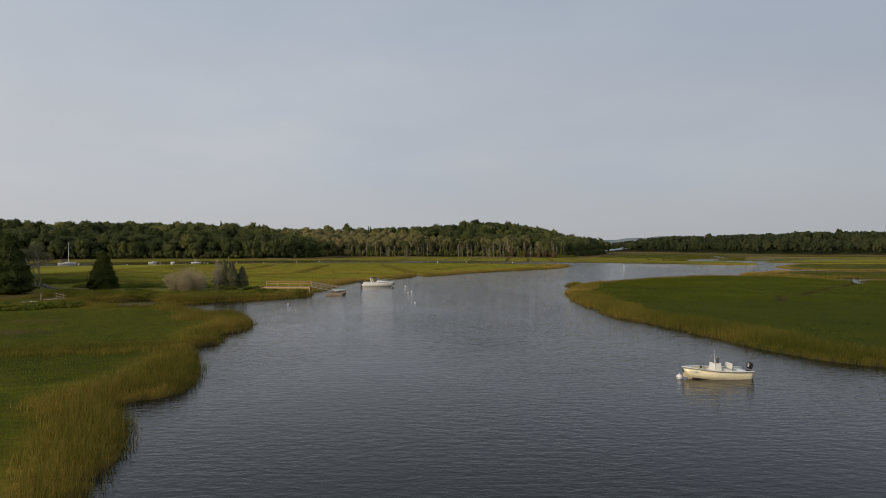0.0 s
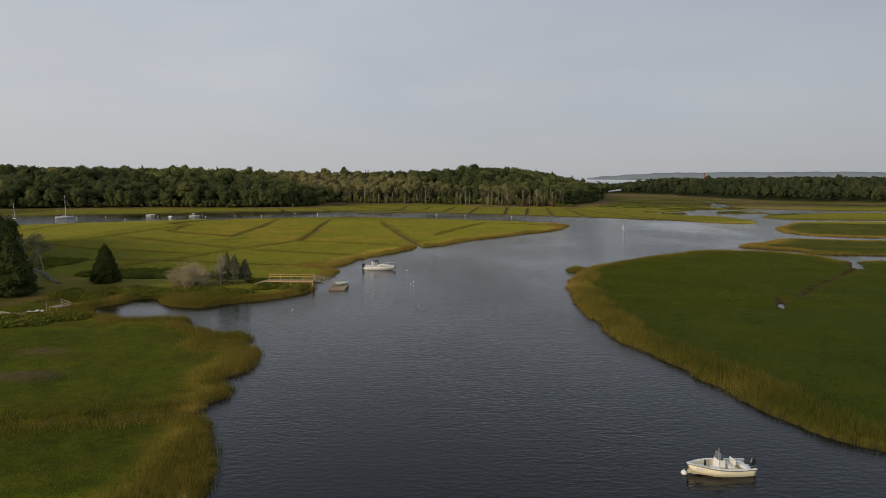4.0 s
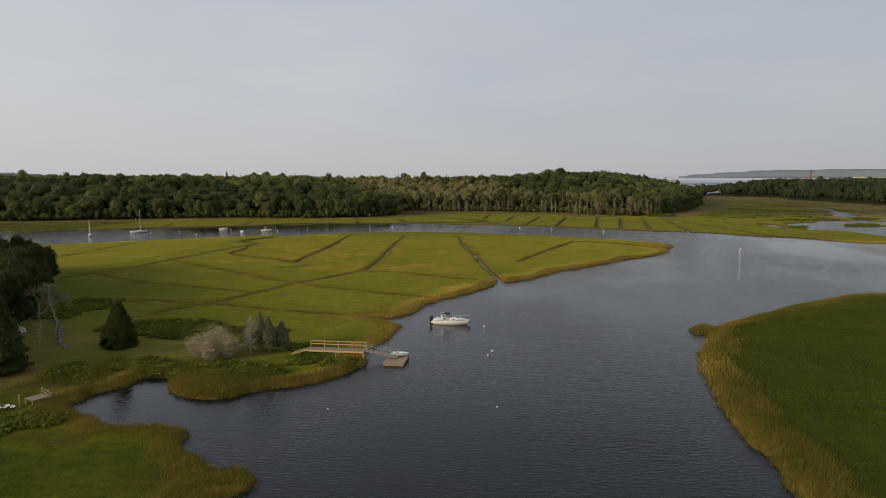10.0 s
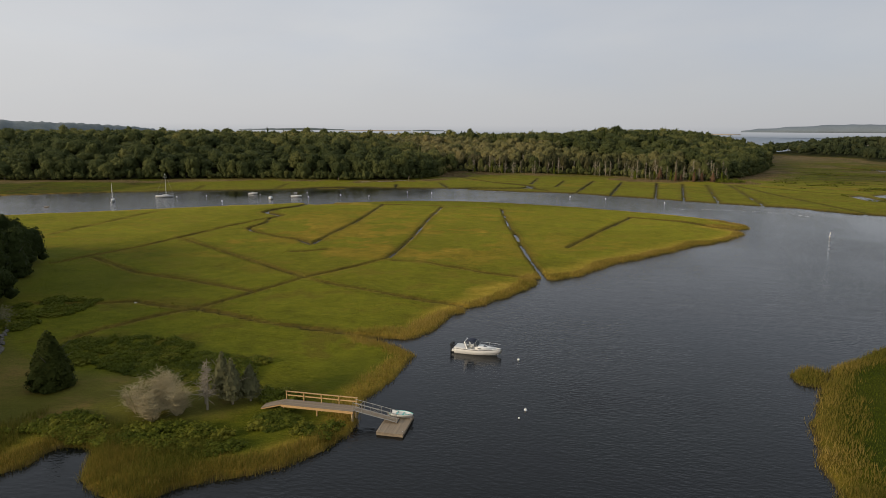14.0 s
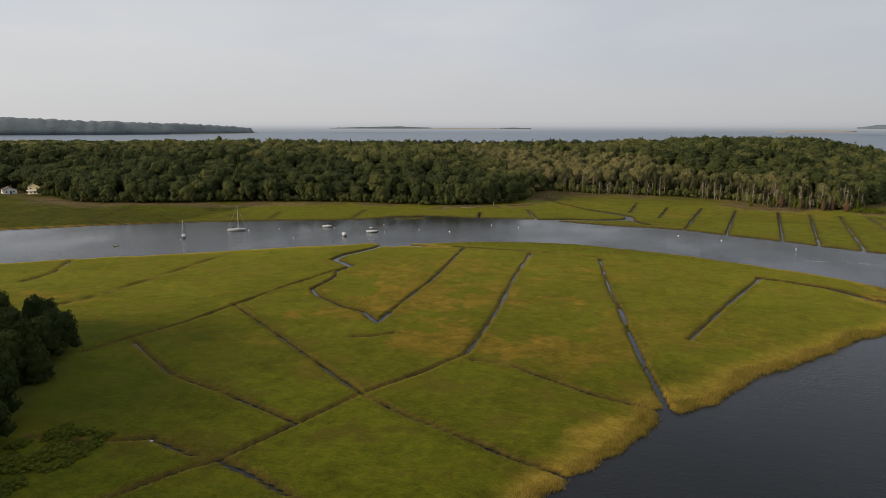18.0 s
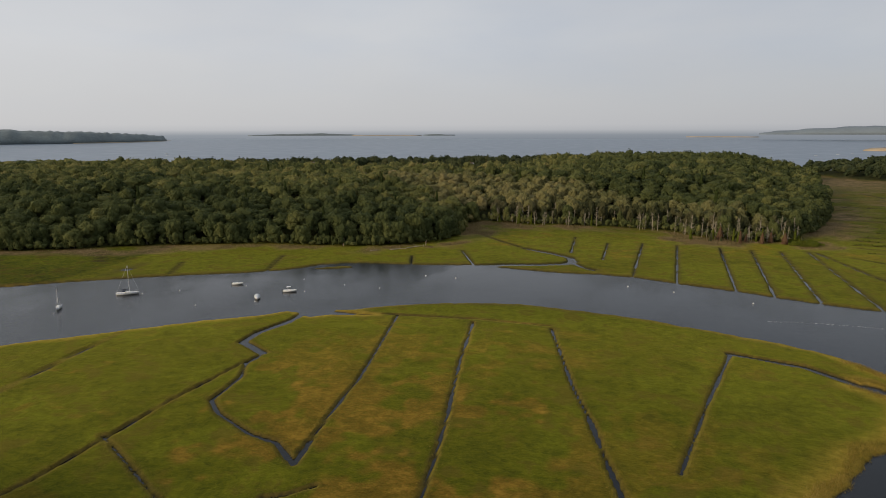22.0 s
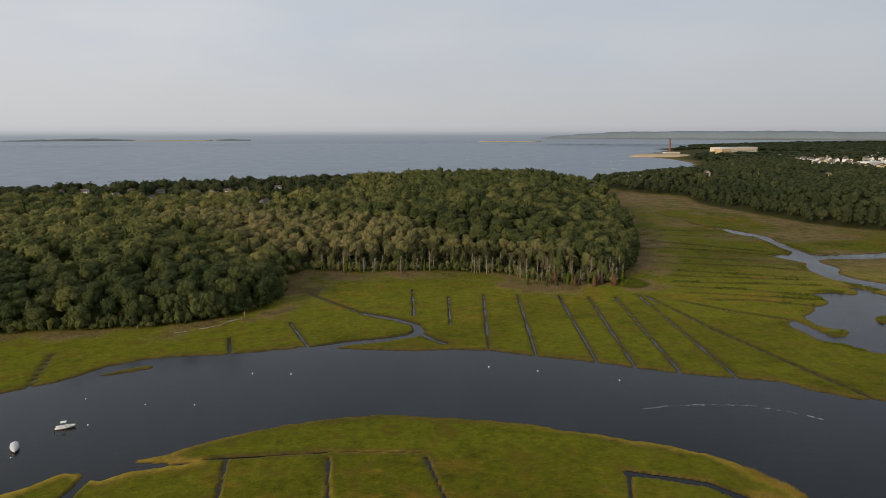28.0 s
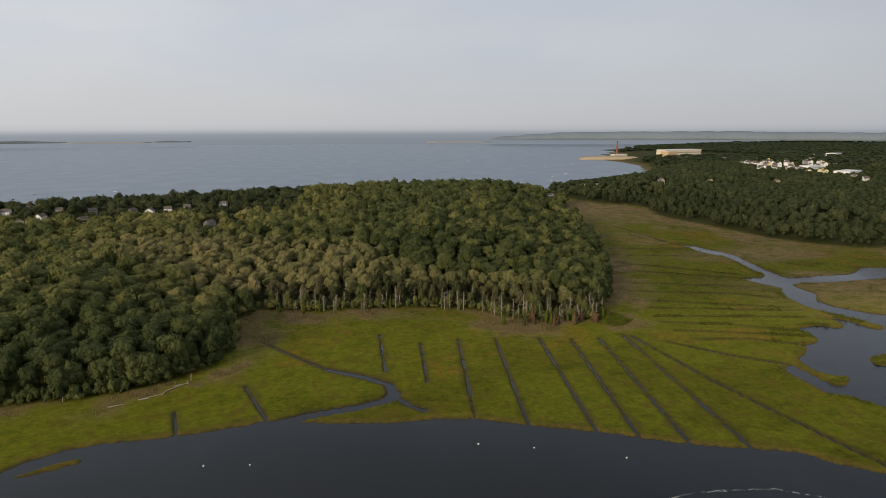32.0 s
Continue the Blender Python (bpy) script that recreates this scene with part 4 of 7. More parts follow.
def build_forest():
    r = np.random.RandomState(4)
    x, y, d = scatter(FOREST_N, 8.4, 1)
    keep = (x > -620) & (y < 1290)
    x, y, d = x[keep], y[keep], d[keep]
    houses = np.zeros(len(x), bool)
    for hx, hy in HOUSE_PLACES:
        houses |= (np.abs(x - hx + (hx + 50) * (hy - y) / (hy - 210)) < 11) & (y < hy + 7) & (y > hy - 84)
    yard = houses & (r.uniform(0, 1, len(x)) < 0.75)
    plant("garden_shrubs", x[yard], y[yard], CROWN_FAR, (6, 11), (2.5, 5.0), M["leaf"], 26, "low garden trees and hedges of the village", 0.0)
    x, y, d = x[~houses], y[~houses], d[~houses]
    pale = (signed(x, y, rounded([(-115, 570), (-95, 596), (0, 580), (60, 548), (100, 540), (110, 565), (20, 640), (-90, 720), (-190, 760), (-260, 720), (-170, 640)]), 60) + 14 * lattice(x, y, 30, 77)) > 0
    front = (d < 9) & (x > -400) & (y < 640)
    near = (~front) & (y < 690) & (d < 75)
    thin = r.uniform(0, 1, len(x))
    mid = (~front) & (~near)
    pine = (thin > 0.965) & (~pale) & (d > 25) & (y < 780)
    plant("near_woods", x[near & ~pine & ~pale], y[near & ~pine & ~pale], CROWN_NEAR[:3], (10, 16.5), (11.5, 18.5), M["leaf"], 11, "dense dark green oak wood behind the marsh", 0.3, mean=0.42)
    deep = pale & (d + 7 * lattice(x, y, 12, 78) > 20)
    plant("olive_woods", x[near & deep], y[near & deep], CROWN_NEAR[2:], (9, 14), (10, 16), M["olive_leaf"], 28, "olive and grey-green trees in the middle of the wood", 0.15, mean=0.58)
    plant("pale_woods", x[near & pale & ~deep], y[near & pale & ~deep], CROWN_MID, (5.5, 8.5), (10, 15), M["pale_leaf"], 12, "thin grey-green sickly trees of the wood's edge", 0.12)
    plant("pine_woods", x[pine & ~front], y[pine & ~front], PINE_MID, (8, 11), (16, 21), M["needle"], 13, "scattered dark white pines within the wood", 0.1, (0.3, 0.9))
    sel = mid & ~pine & (y < 800) & (thin < 0.74)
    back = mid & ~pine & (y >= 800) & (thin < 0.5)
    low = (y > 880) & (x < -90)
    plant("back_woods", x[back & ~low], y[back & ~low], CROWN_BACK, (12, 19), (10.5, 19.5), M["leaf"], 24, "green canopy falling towards the bay", 0.1)
    plant("village_trees", x[back & low], y[back & low], CROWN_BACK, (9, 17), (6, 17), M["distance_leaf"], 25, "garden trees among the houses near the bay", 0.1, mean=0.26)
    plant("hill_woods", x[sel & ~pale], y[sel & ~pale], CROWN_HILL, (11.5, 18.5), (11.5, 19), M["leaf"], 14, "broad green canopy of the wooded hill", 0.32, mean=0.5)
    if (sel & pale).any():
        plant("pale_hill_woods", x[sel & pale], y[sel & pale], CROWN_MID, (10, 15.5), (10, 16), M["olive_leaf"], 15, "thin olive canopy on the hill's west flank", 0.3)
    fx, fy, fp = x[front], y[front], pale[front]
    masters = [tree_master("oak_tree", s, CROWN_NEAR[s], M["leaf"], 13 + 1.4 * (s % 3), 11.5 + s % 2, 0.02, "dark green oak standing at the edge of the wood", "tree", "trees along the marsh edge", tint=0.02 + 0.05 * s) for s in range(4)]
    put_copies(masters, list(zip(fx[~fp], fy[~fp]))[:230], 21)
    sick = [tree_master("thin_tree", 30 + s, CROWN_MID[s], M["pale_leaf"] if s != 1 else M["leaf"], 11 + s, 5.6, 0.12, "thin grey-leaved tree with a pale trunk at the wood's edge", "tree", "sickly trees at the wood's edge", "dead_wood", 0.2 * s) for s in range(3)]
    put_copies(sick, list(zip(fx[fp], fy[fp]))[:70], 22)
    line = rounded(FOREST_N, 1)
    ux, uy = [], []
    for (ax, ay), (bx, by) in zip(line[:-1], line[1:]):
        if -520 < ax < 190 and ay < 760:
            for k in range(int(math.hypot(bx - ax, by - ay) / 1.1)):
                u = r.uniform()
                ux.append(ax + (bx - ax) * u + r.normal(0, 1.2))
                uy.append(ay + (by - ay) * u - 1.5 + abs(r.normal(0, 3.0)))
    ux, uy = np.array(ux), np.array(uy)
    plant("understorey", ux, uy, CROWN_FAR[:3], (3.0, 6.5), (2.5, 7.5), M["leaf"], 23, "low dark green shrubs along the foot of the wood", 0.0)
    ex, ey, ed = scatter(FOREST_E, 14.5, 2)
    keep = (ex < 1250) & (ey < 1750) & (ex < ey * 1.02 + 200)
    for hx, hy in EAST_HOUSES:
        keep &= ~((np.abs(ex - hx + (hx + 50) * (hy - ey) / (hy - 210)) < (8 if (hx, hy) in SHORE_HOUSES else 13)) & (ey < hy + 8) & (ey > hy - (30 if (hx, hy) in SHORE_HOUSES else 80)))
    e1 = keep & (ed < 70) & (ey < 1100)
    plant("east_woods", ex[e1], ey[e1], CROWN_MID, (10, 14), (13, 18), M["distance_leaf"], 16, "dark wood along the east side of the marsh", 0.1, mean=0.3)
    town = keep & ~e1 & (signed(ex, ey, rounded([(860, 1150), (900, 1450), (960, 1740), (1250, 1740), (1250, 1560), (1060, 1300), (960, 1150)]), 60) > 0)
    plant("town_trees", ex[town], ey[town], CROWN_FAR, (9, 14), (4, 9.5), M["distance_leaf"], 27, "low street trees between the houses of the far town", 0.1, mean=0.2)
    e2 = keep & ~e1 & ~town
    plant("far_woods", ex[e2], ey[e2], CROWN_FAR, (13, 19), (12, 17), M["distance_leaf"], 17, "far wooded land with houses among the trees", 0.1, mean=0.25)
    hx, hy, hd = scatter(FOREST_E, 44, 3)
    keep = (hx > 600) & (hx < 3400) & (hy > 1200) & (hx < hy * 1.15) & ~((hx < 1250) & (hy < 1750)) & ~((hx > 900) & (hx < 1450) & (hy > 2150) & (hy < 2900))
    plant("distant_woods", hx[keep], hy[keep], CROWN_FAR, (40, 56), (11, 17), M["distance_leaf"], 18, "hazy distant woods along the coast", 0.1, mean=0.04)
    wx, wy, wd = scatter(FOREST_N, 20, 5)
    keep = (wx < -620) & (wx > -1200)
    plant("west_woods", wx[keep], wy[keep], CROWN_FAR, (20, 26), (12, 17), M["leaf"], 19, "far woods to the west", 0.15)


HOUSE_PLACES = [(-409, 979), (-365, 908), (-352, 926), (-361, 996), (-308, 914), (-319, 977), (-275, 969), (-252, 951), (-239, 976), (-171, 850), (-158, 860), (-185, 1019), (-414, 1045), (-223, 1000), (-440, 985), (283, 1153)]
EAST_HOUSES = [(503, 1216), (588, 1205), (697, 1180), (860, 1169), (918, 1257), (978, 1398), (948, 1410), (1108, 1567), (986, 1528), (1003, 1589), (1042, 1581), (929, 1540), (1067, 1696), (1035, 1706),
               (1104, 1828), (1071, 1897), (1018, 1645), (1055, 1640), (972, 1478), (1150, 1600), (1387, 1831), (1454, 1919), (1372, 2010), (1220, 1750), (890, 1490), (1130, 1690)]
SHORE_HOUSES = [(352, 1236), (378, 1238), (402, 1262), (435, 1284), (462, 1300), (508, 1332), (527, 1352), (545, 1376)]
row_rng = random.Random(77)
for tx, ty, tr, tn in ((1090, 1650, 110, 22), (1010, 1760, 60, 8), (1235, 1800, 90, 12), (1560, 2060, 110, 9), (960, 1500, 70, 8)):
    EAST_HOUSES += [(tx + row_rng.uniform(-tr, tr), ty + row_rng.uniform(-tr, tr)) for _ in range(tn)]
EAST_HOUSES += SHORE_HOUSES
build_forest()

# ---------------------------------------------------------------- grass


def grass(name, x, y, tall, wide, per, mat, seed, label, spread=0.5, tint=(0.2, 0.9), simple=False):
    """Tufts of upright blades at given places, as one mesh."""
    r = np.random.RandomState(seed)
    x, y = np.repeat(x, per), np.repeat(y, per)
    n = len(x)
    x, y = x + r.normal(0, spread, n), y + r.normal(0, spread, n)
    z = heights(x, y)
    k = z > -0.25
    x, y, z = x[k], y[k], z[k]
    n = len(x)
    h, a, w = r.uniform(*tall, n), r.uniform(0, 6.283, n), r.uniform(*wide, n)
    lean = r.normal(0, 0.2, (n, 2)) * h[:, None] + np.array([0.07, 0.05]) * h[:, None]
    base = np.stack([x, y, z - 0.06], 1)
    side = np.stack([np.cos(a), np.sin(a), np.zeros(n)], 1) * w[:, None] / 2
    mid = base + np.stack([lean[:, 0] * 0.3, lean[:, 1] * 0.3, h * 0.6], 1)
    tip = base + np.stack([lean[:, 0], lean[:, 1], h], 1)
    v = np.stack([base - side, base + side, mid + side * 0.8, mid - side * 0.8, tip], 1).reshape(-1, 3)
    o = (np.arange(n) * 5)[:, None]
    f = o + [0, 1, 4] if simple else np.concatenate([o + [0, 1, 2], o + [0, 2, 3], o + [3, 2, 4]])
    # Blades on the isle get darker tints.
    hue = np.clip(r.uniform(*tint, n) + 0.25 * lattice(x, y, 6, seed) - (0.42 if tall[1] < 0.6 else 0.26) * smooth(x, 24, 36) * (y < 200), 0, 0.99)
    me = soup(name, v, f, mat, dict(tint=np.repeat(hue, 5)))
    return tagged(new(name, me), label, "grass", kind="stuff")


def sample(mask, n, seed):
    i = np.nonzero(mask)[0]
    r = np.random.RandomState(seed)
    i = i[r.permutation(len(i))[:n]]
    return PX[i] + r.uniform(-0.4, 0.4, len(i)), PY[i] + r.uniform(-0.4, 0.4, len(i))


def build_grass():
    band = 2.6 + 1.6 * lattice(PX, PY, 11, 31)
    band = band + 2.2 * smooth(PX, 20, 26) * (PY < 150)
    tallzone = (SHORE > -0.15) & (SHORE < band + 0.6) & (WOOD < -2) & (DITCH > 0.4)
    near = tallzone & (PY < 125) & (PX > -66) & (PX < 70)
    x, y = sample(near, 6600, 1)
    grass("bank_cordgrass", x, y, (0.4, 1.05), (0.02, 0.045), 60, M["blade"], 2, "tall golden-green cordgrass along the near banks", 0.5, (0.15, 0.95), True)
    x, y = sample((SHORE > -0.1) & (SHORE < 9) & (WOOD < -1) & (PX > -82) & (PX < -40) & (PY > 96) & (PY < 121) & (lattice(PX, PY, 6, 41) > -0.45), 1400, 11)
    grass("cove_cordgrass", x, y, (0.6, 1.3), (0.03, 0.06), 34, M["blade"], 12, "tall yellow-green cordgrass round the head of the cove", 0.5, (0.0, 0.5), True)
    x, y = sample(tallzone & (PY >= 110) & (PY < 330) & (PX > -140) & (PX < 130), 9000, 3)
    grass("far_bank_cordgrass", x, y, (0.4, 0.9), (0.05, 0.10), 12, M["blade"], 4, "golden cordgrass along the farther banks", 0.5, (0.45, 0.95), True)
    x, y = sample((DITCH > 0) & (DITCH < 1.8) & (SHORE > 3) & (WOOD < -2) & (PY > 120) & (PY < 320) & (PX > -190) & (PX < 60), 5200, 5)
    grass("ditch_grass", x, y, (0.2, 0.5), (0.05, 0.10), 7, M["blade"], 6, "coarser olive grass along the ditches", 0.4, (0.0, 0.7), True)
    x, y = sample((DITCH > 0.1) & (DITCH < 2.4) & (SHORE > 2) & (PY > 40) & (PY < 75) & (PX > -62) & (PX < -18), 900, 17)
    grass("near_ditch_grass", x, y, (0.35, 0.8), (0.025, 0.05), 40, M["blade"], 18, "brown and green grass along the near ditch", 0.5, (0.1, 0.7), True)
    x, y = sample((SHORE > 2.5) & (DITCH > 0.6) & (WOOD < -2) & (PY < 112) & (PY > 20) & (PX > -62) & (PX < 75), 12000, 7)
    grass("meadow_grass", x, y, (0.12, 0.30), (0.03, 0.06), 14, M["turf_blade"], 8, "short bright green salt meadow grass", 0.5, (0.25, 0.9), True)
    x, y = sample((SHORE > 4) & (DITCH > 1.0) & (WOOD < -2) & (PY > 150) & (PY < 372) & (PX > -140) & (PX < 64), 42000, 9)
    grass("meadow_tufts", x, y, (0.10, 0.26), (0.08, 0.18), 3, M["turf_blade"], 10, "coarse green and yellow tufts of the ditched meadow", 0.5, (0.0, 1.0), True)

    x, y = sample((SHORE > 2.5) & (DITCH > 0.6) & ((PY >= 108) | (PX > 74)) & (PY > 45) & (PY < 204) & (PX > 25) & (PX < 150), 15000, 15)
    grass("isle_grass", x, y, (0.15, 0.4), (0.07, 0.14), 9, M["turf_blade"], 16, "dark green salt grass on the marsh island", 0.5, (0.25, 0.9), True)
    bushy = np.nonzero((WOOD < -6) & (PX > 112) & (PX < 300) & (PY > 415) & (PY < 770) & (((SHORE > 0.6) & (SHORE < 4.5)) | ((DITCH > 0.4) & (DITCH < 2.0) & (SHORE > 4) & (PY > 485))) & (lattice(PX, PY, 14, 45) + 0.5 * lattice(PX, PY, 5, 46) > 0.12))[0]
    bushy = bushy[np.random.RandomState(19).permutation(len(bushy))[:800]]
    plant("creek_shrubs", PX[bushy], PY[bushy], CROWN_FAR, (1.0, 2.6), (0.4, 1.0), M["bush"], 20, "low dark marsh shrubs along the creek banks", 0.0, mean=0.4)
    brown = np.nonzero((COVER["reed"] + 0.25 * lattice(PX, PY, 5, 44) > 0.55) & (WOOD < -3) & (PY > 380) & (PY < 640) & (PX > -330) & (PX < 190))[0]
    brown = brown[np.random.RandomState(13).permutation(len(brown))[:7000]]
    grass("reed_bed", PX[brown], PY[brown], (0.4, 1.3), (0.12, 0.28), 4, M["reed_blade"], 14, "tall brown reeds along the foot of the wood", 1.0, (0.1, 0.95), True)


build_grass()

# ---------------------------------------------------------------- helpers for things


def box_bm(size, at=(0, 0, 0), bevel=0.0, rot=(0, 0, 0), taper=(1.0, 1.0)):
    """A box, its middle at a place, with softened edges; taper narrows its top."""
    bm = bmesh.new()
    bmesh.ops.create_cube(bm, size=1)
    for v in bm.verts:
        if v.co.z > 0:
            v.co.x *= taper[0]
            v.co.y *= taper[1]
    bmesh.ops.transform(bm, matrix=pose(*at, *rot) @ Matrix.Diagonal((*size, 1)), verts=bm.verts)
    if bevel:
        bmesh.ops.bevel(bm, geom=bm.edges[:], offset=bevel, segments=1, affect="EDGES")
    return bm


def bar_bm(a, b, r, sides=8, r2=None):
    """A round bar from a to b."""
    a, b = Vector(a), Vector(b)
    bm = bmesh.new()
    d = b - a
    m = Matrix.Translation((a + b) / 2) @ d.to_track_quat("Z", "Y").to_matrix().to_4x4()
    bmesh.ops.create_cone(bm, cap_ends=True, segments=sides, radius1=r, radius2=r if r2 is None else r2, depth=d.length, matrix=m)
    return bm


def beam_bm(a, b, w, h, bevel=0.006):
    """A sawn timber from a to b."""
    a, b = Vector(a), Vector(b)
    d = b - a
    m = Matrix.Translation((a + b) / 2) @ d.to_track_quat("X", "Z").to_matrix().to_4x4() @ Matrix.Diagonal((d.length, w, h, 1))
    bm = bmesh.new()
    bmesh.ops.create_cube(bm, size=1)
    bmesh.ops.transform(bm, matrix=m, verts=bm.verts)
    bmesh.ops.bevel(bm, geom=bm.edges[:], offset=bevel, segments=1, affect="EDGES")
    return bm


def ball_bm(r, at=(0, 0, 0), scale=(1, 1, 1), sub=2):
    bm = bmesh.new()
    bmesh.ops.create_icosphere(bm, subdivisions=sub, radius=r, matrix=Matrix.Translation(at) @ Matrix.Diagonal((*scale, 1)))
    for f in bm.faces:
        f.smooth = True
    return bm


def merge(*bms):
    out = bmesh.new()
    for b in bms:
        me = bpy.data.meshes.new("tmp")
        b.to_mesh(me)
        out.from_mesh(me)
        bpy.data.meshes.remove(me)
        b.free()
    return out


def part(name, bm, mat, parent=None, label=""):
    me = bpy.data.meshes.new(name)
    bm.to_mesh(me)
    bm.free()
    me.materials.append(mat)
    ob = new(name, me)
    if parent:
        ob.parent = parent
    if label:
        tagged(ob, label)
    return ob


def loft(sections, closed_ends=True):
    """A skin through rings of points that all have the same count."""
    bm = bmesh.new()
    rings = [[bm.verts.new(p) for p in ring] for ring in sections]
    n = len(rings[0])
    for a, b in zip(rings[:-1], rings[1:]):
        for k in range(n):
            f = bm.faces.new((a[k], a[(k + 1) % n], b[(k + 1) % n], b[k]))
            f.smooth = True
    if closed_ends:
        bm.faces.new(rings[0][::-1])
        bm.faces.new(rings[-1])
    bmesh.ops.remove_doubles(bm, verts=bm.verts[:], dist=0.002)
    bmesh.ops.recalc_face_normals(bm, faces=bm.faces[:])
    return bm


M.update({
    "gelcoat": material("white_gelcoat", (0.78, 0.77, 0.72), 0.28, vary=0.05, coat=0.3),
    "cream": material("cream_gelcoat", (0.84, 0.76, 0.52), 0.3, vary=0.06, coat=0.3),
    "deck_white": material("boat_liner", (0.66, 0.65, 0.60), 0.55, vary=0.08),
    "black": material("black_plastic", (0.02, 0.022, 0.026), 0.35, vary=0.15),
    "navy": material("navy_canvas", (0.02, 0.026, 0.045), 0.8, vary=0.15),
    "metal": material("aluminium", (0.55, 0.55, 0.55), 0.35, 0.9, vary=0.1),
    "grey_alu": material("weathered_aluminium", (0.36, 0.35, 0.32), 0.5, 0.6, vary=0.15),
    "glass": material("tinted_acrylic", (0.10, 0.11, 0.12), 0.08, vary=0.05),
    "timber": material("new_treated_timber", (0.50, 0.31, 0.13), 0.75, vary=0.22, bump=0.25),
    "grey_timber": material("weathered_timber", (0.25, 0.195, 0.13), 0.85, vary=0.4, bump=0.3),
    "pile": material("pale_pile", (0.40, 0.31, 0.18), 0.8, vary=0.25, bump=0.3),
    "teal": material("turquoise_hull", (0.16, 0.48, 0.42), 0.4, vary=0.08),
    "buoy": material("mooring_buoy", (0.78, 0.76, 0.68), 0.4, vary=0.1),
    "blue": material("blue_band", (0.04, 0.10, 0.32), 0.5, vary=0.1),
    "antifoul": material("dark_bottom_paint", (0.05, 0.028, 0.022), 0.7, vary=0.2),
    "stone": material("field_stone", (0.13, 0.12, 0.10), 0.9, vary=0.35, bump=0.5, bscale=6),
    "shingle": material("grey_roof_shingle", (0.11, 0.09, 0.075), 0.9, vary=0.25, bump=0.3),
    "cream_wall": material("pale_yellow_clapboard", (0.72, 0.60, 0.33), 0.7, vary=0.08),
    "white_wall": material("white_clapboard", (0.76, 0.75, 0.72), 0.7, vary=0.08),
    "tan_wall": material("tan_brick", (0.50, 0.36, 0.20), 0.8, vary=0.15),
    "pale_wall": material("pale_cream_render", (0.62, 0.54, 0.40), 0.8, vary=0.12),
    "grey_wall": material("weathered_shingle_wall", (0.30, 0.28, 0.25), 0.85, vary=0.15),
    "pane": material("dark_window_glass", (0.03, 0.035, 0.04), 0.1, vary=0.1),
    "brick": material("red_chimney_brick", (0.24, 0.085, 0.05), 0.85, vary=0.15),
    "sand": material("pale_sand", (0.36, 0.28, 0.18), 0.9, vary=0.12, scale=0.05),
    "twig": material("grey_twigs", (0.36, 0.30, 0.165), 0.9, vary=0.3),
    # Haze over distance is painted into these two pale blue-grey base colours.
    "hazed_land": material("haze_painted_shore", (0.13, 0.155, 0.155), 0.95, vary=0.35, scale=0.012),
    "hazed_hill": material("haze_painted_hills", (0.155, 0.185, 0.205), 0.95, vary=0.12, scale=0.006),
})


# ---------------------------------------------------------------- boats


def hull_sections(length, beam, free, draft, bow=0.35, n=21, sheer=0.3, transom=0.88):
    """Rings of an open hull along x, stern at 0 and stem at length: outline from gunwale to gunwale below."""
    rings = []
    for i in range(n):
        t = i / (n - 1)
        w = beam / 2 * (transom + (1 - transom) * math.sin(min(1, t / 0.45) * 1.57)) if t < 0.5 else beam / 2 * max(0.03, 1 - ((t - 0.5) / 0.5) ** 2.2)
        top = free * (1 + sheer * t * t)
        keel = -draft * (1 - max(0, (t - 0.62) / 0.38) ** 3 * 1.02) if t > 0.62 else -draft
        x = length * t
        rake = bow * max(0, (t - 0.7) / 0.3) ** 2
        chine = 0.10 + 0.25 * t * t
        rings.append(([(x + rake, -w, top), (x + rake * 0.5, -w * 0.90, top * 0.45), (x, -w * (0.82 - 0.3 * t * t), min(top * 0.4, chine - draft * 0.2)), (x - 0.02 * length * t, 0, keel),
                       (x, w * (0.82 - 0.3 * t * t), min(top * 0.4, chine - draft * 0.2)), (x + rake * 0.5, w * 0.90, top * 0.45), (x + rake, w, top)], w, top, x + rake))
    return rings


def hull_bm(rings, inset=0.10, floor=0.25):
    """The hull with a thick gunwale and a sunken cockpit."""
    sections = []
    for outer, w, top, x in rings:
        k = max(0.0, w - inset) / max(w, 1e-6)
        f = min(floor, top - 0.05)
        sections.append(outer + [(x, w * k, top), (x - 0.02, w * k * 0.94, f), (x - 0.02, -w * k * 0.94, f), (x, -w * k, top)])
    return loft(sections)


def rub_rail(rings, r=0.035, lift=-0.06):
    a = [Vector((x, -w - 0.01, top + lift)) for _, w, top, x in rings]
    b = [Vector((x, w + 0.01, top + lift)) for _, w, top, x in rings]
    path = a + b[::-1]
    return merge(*[bar_bm(p, q, r, 6) for p, q in zip(path[:-1], path[1:]) if (p - q).length > 0.01])


def outboard(parent, x, y, s=1.0, mat="black"):
    motor = part("outboard_motor", merge(box_bm((0.52 * s, 0.36 * s, 0.44 * s), (x - 0.22 * s, y, 0.98 * s), 0.08 * s, (0, -12, 0), (0.85, 0.85))), M[mat], parent, "dark outboard motor")
    part("motor_leg", merge(box_bm((0.22 * s, 0.12 * s, 0.95 * s), (x - 0.24 * s, y, 0.32 * s), 0.03), box_bm((0.3 * s, 0.2 * s, 0.12 * s), (x - 0.06 * s, y, 0.62 * s), 0.03)), M["black"], motor)
    part("propeller", merge(bar_bm((x - 0.5 * s, y, -0.1), (x - 0.3 * s, y, -0.1), 0.06, 8), box_bm((0.03, 0.3, 0.08), (x - 0.44 * s, y, -0.1), 0.01)), M["metal"], motor)


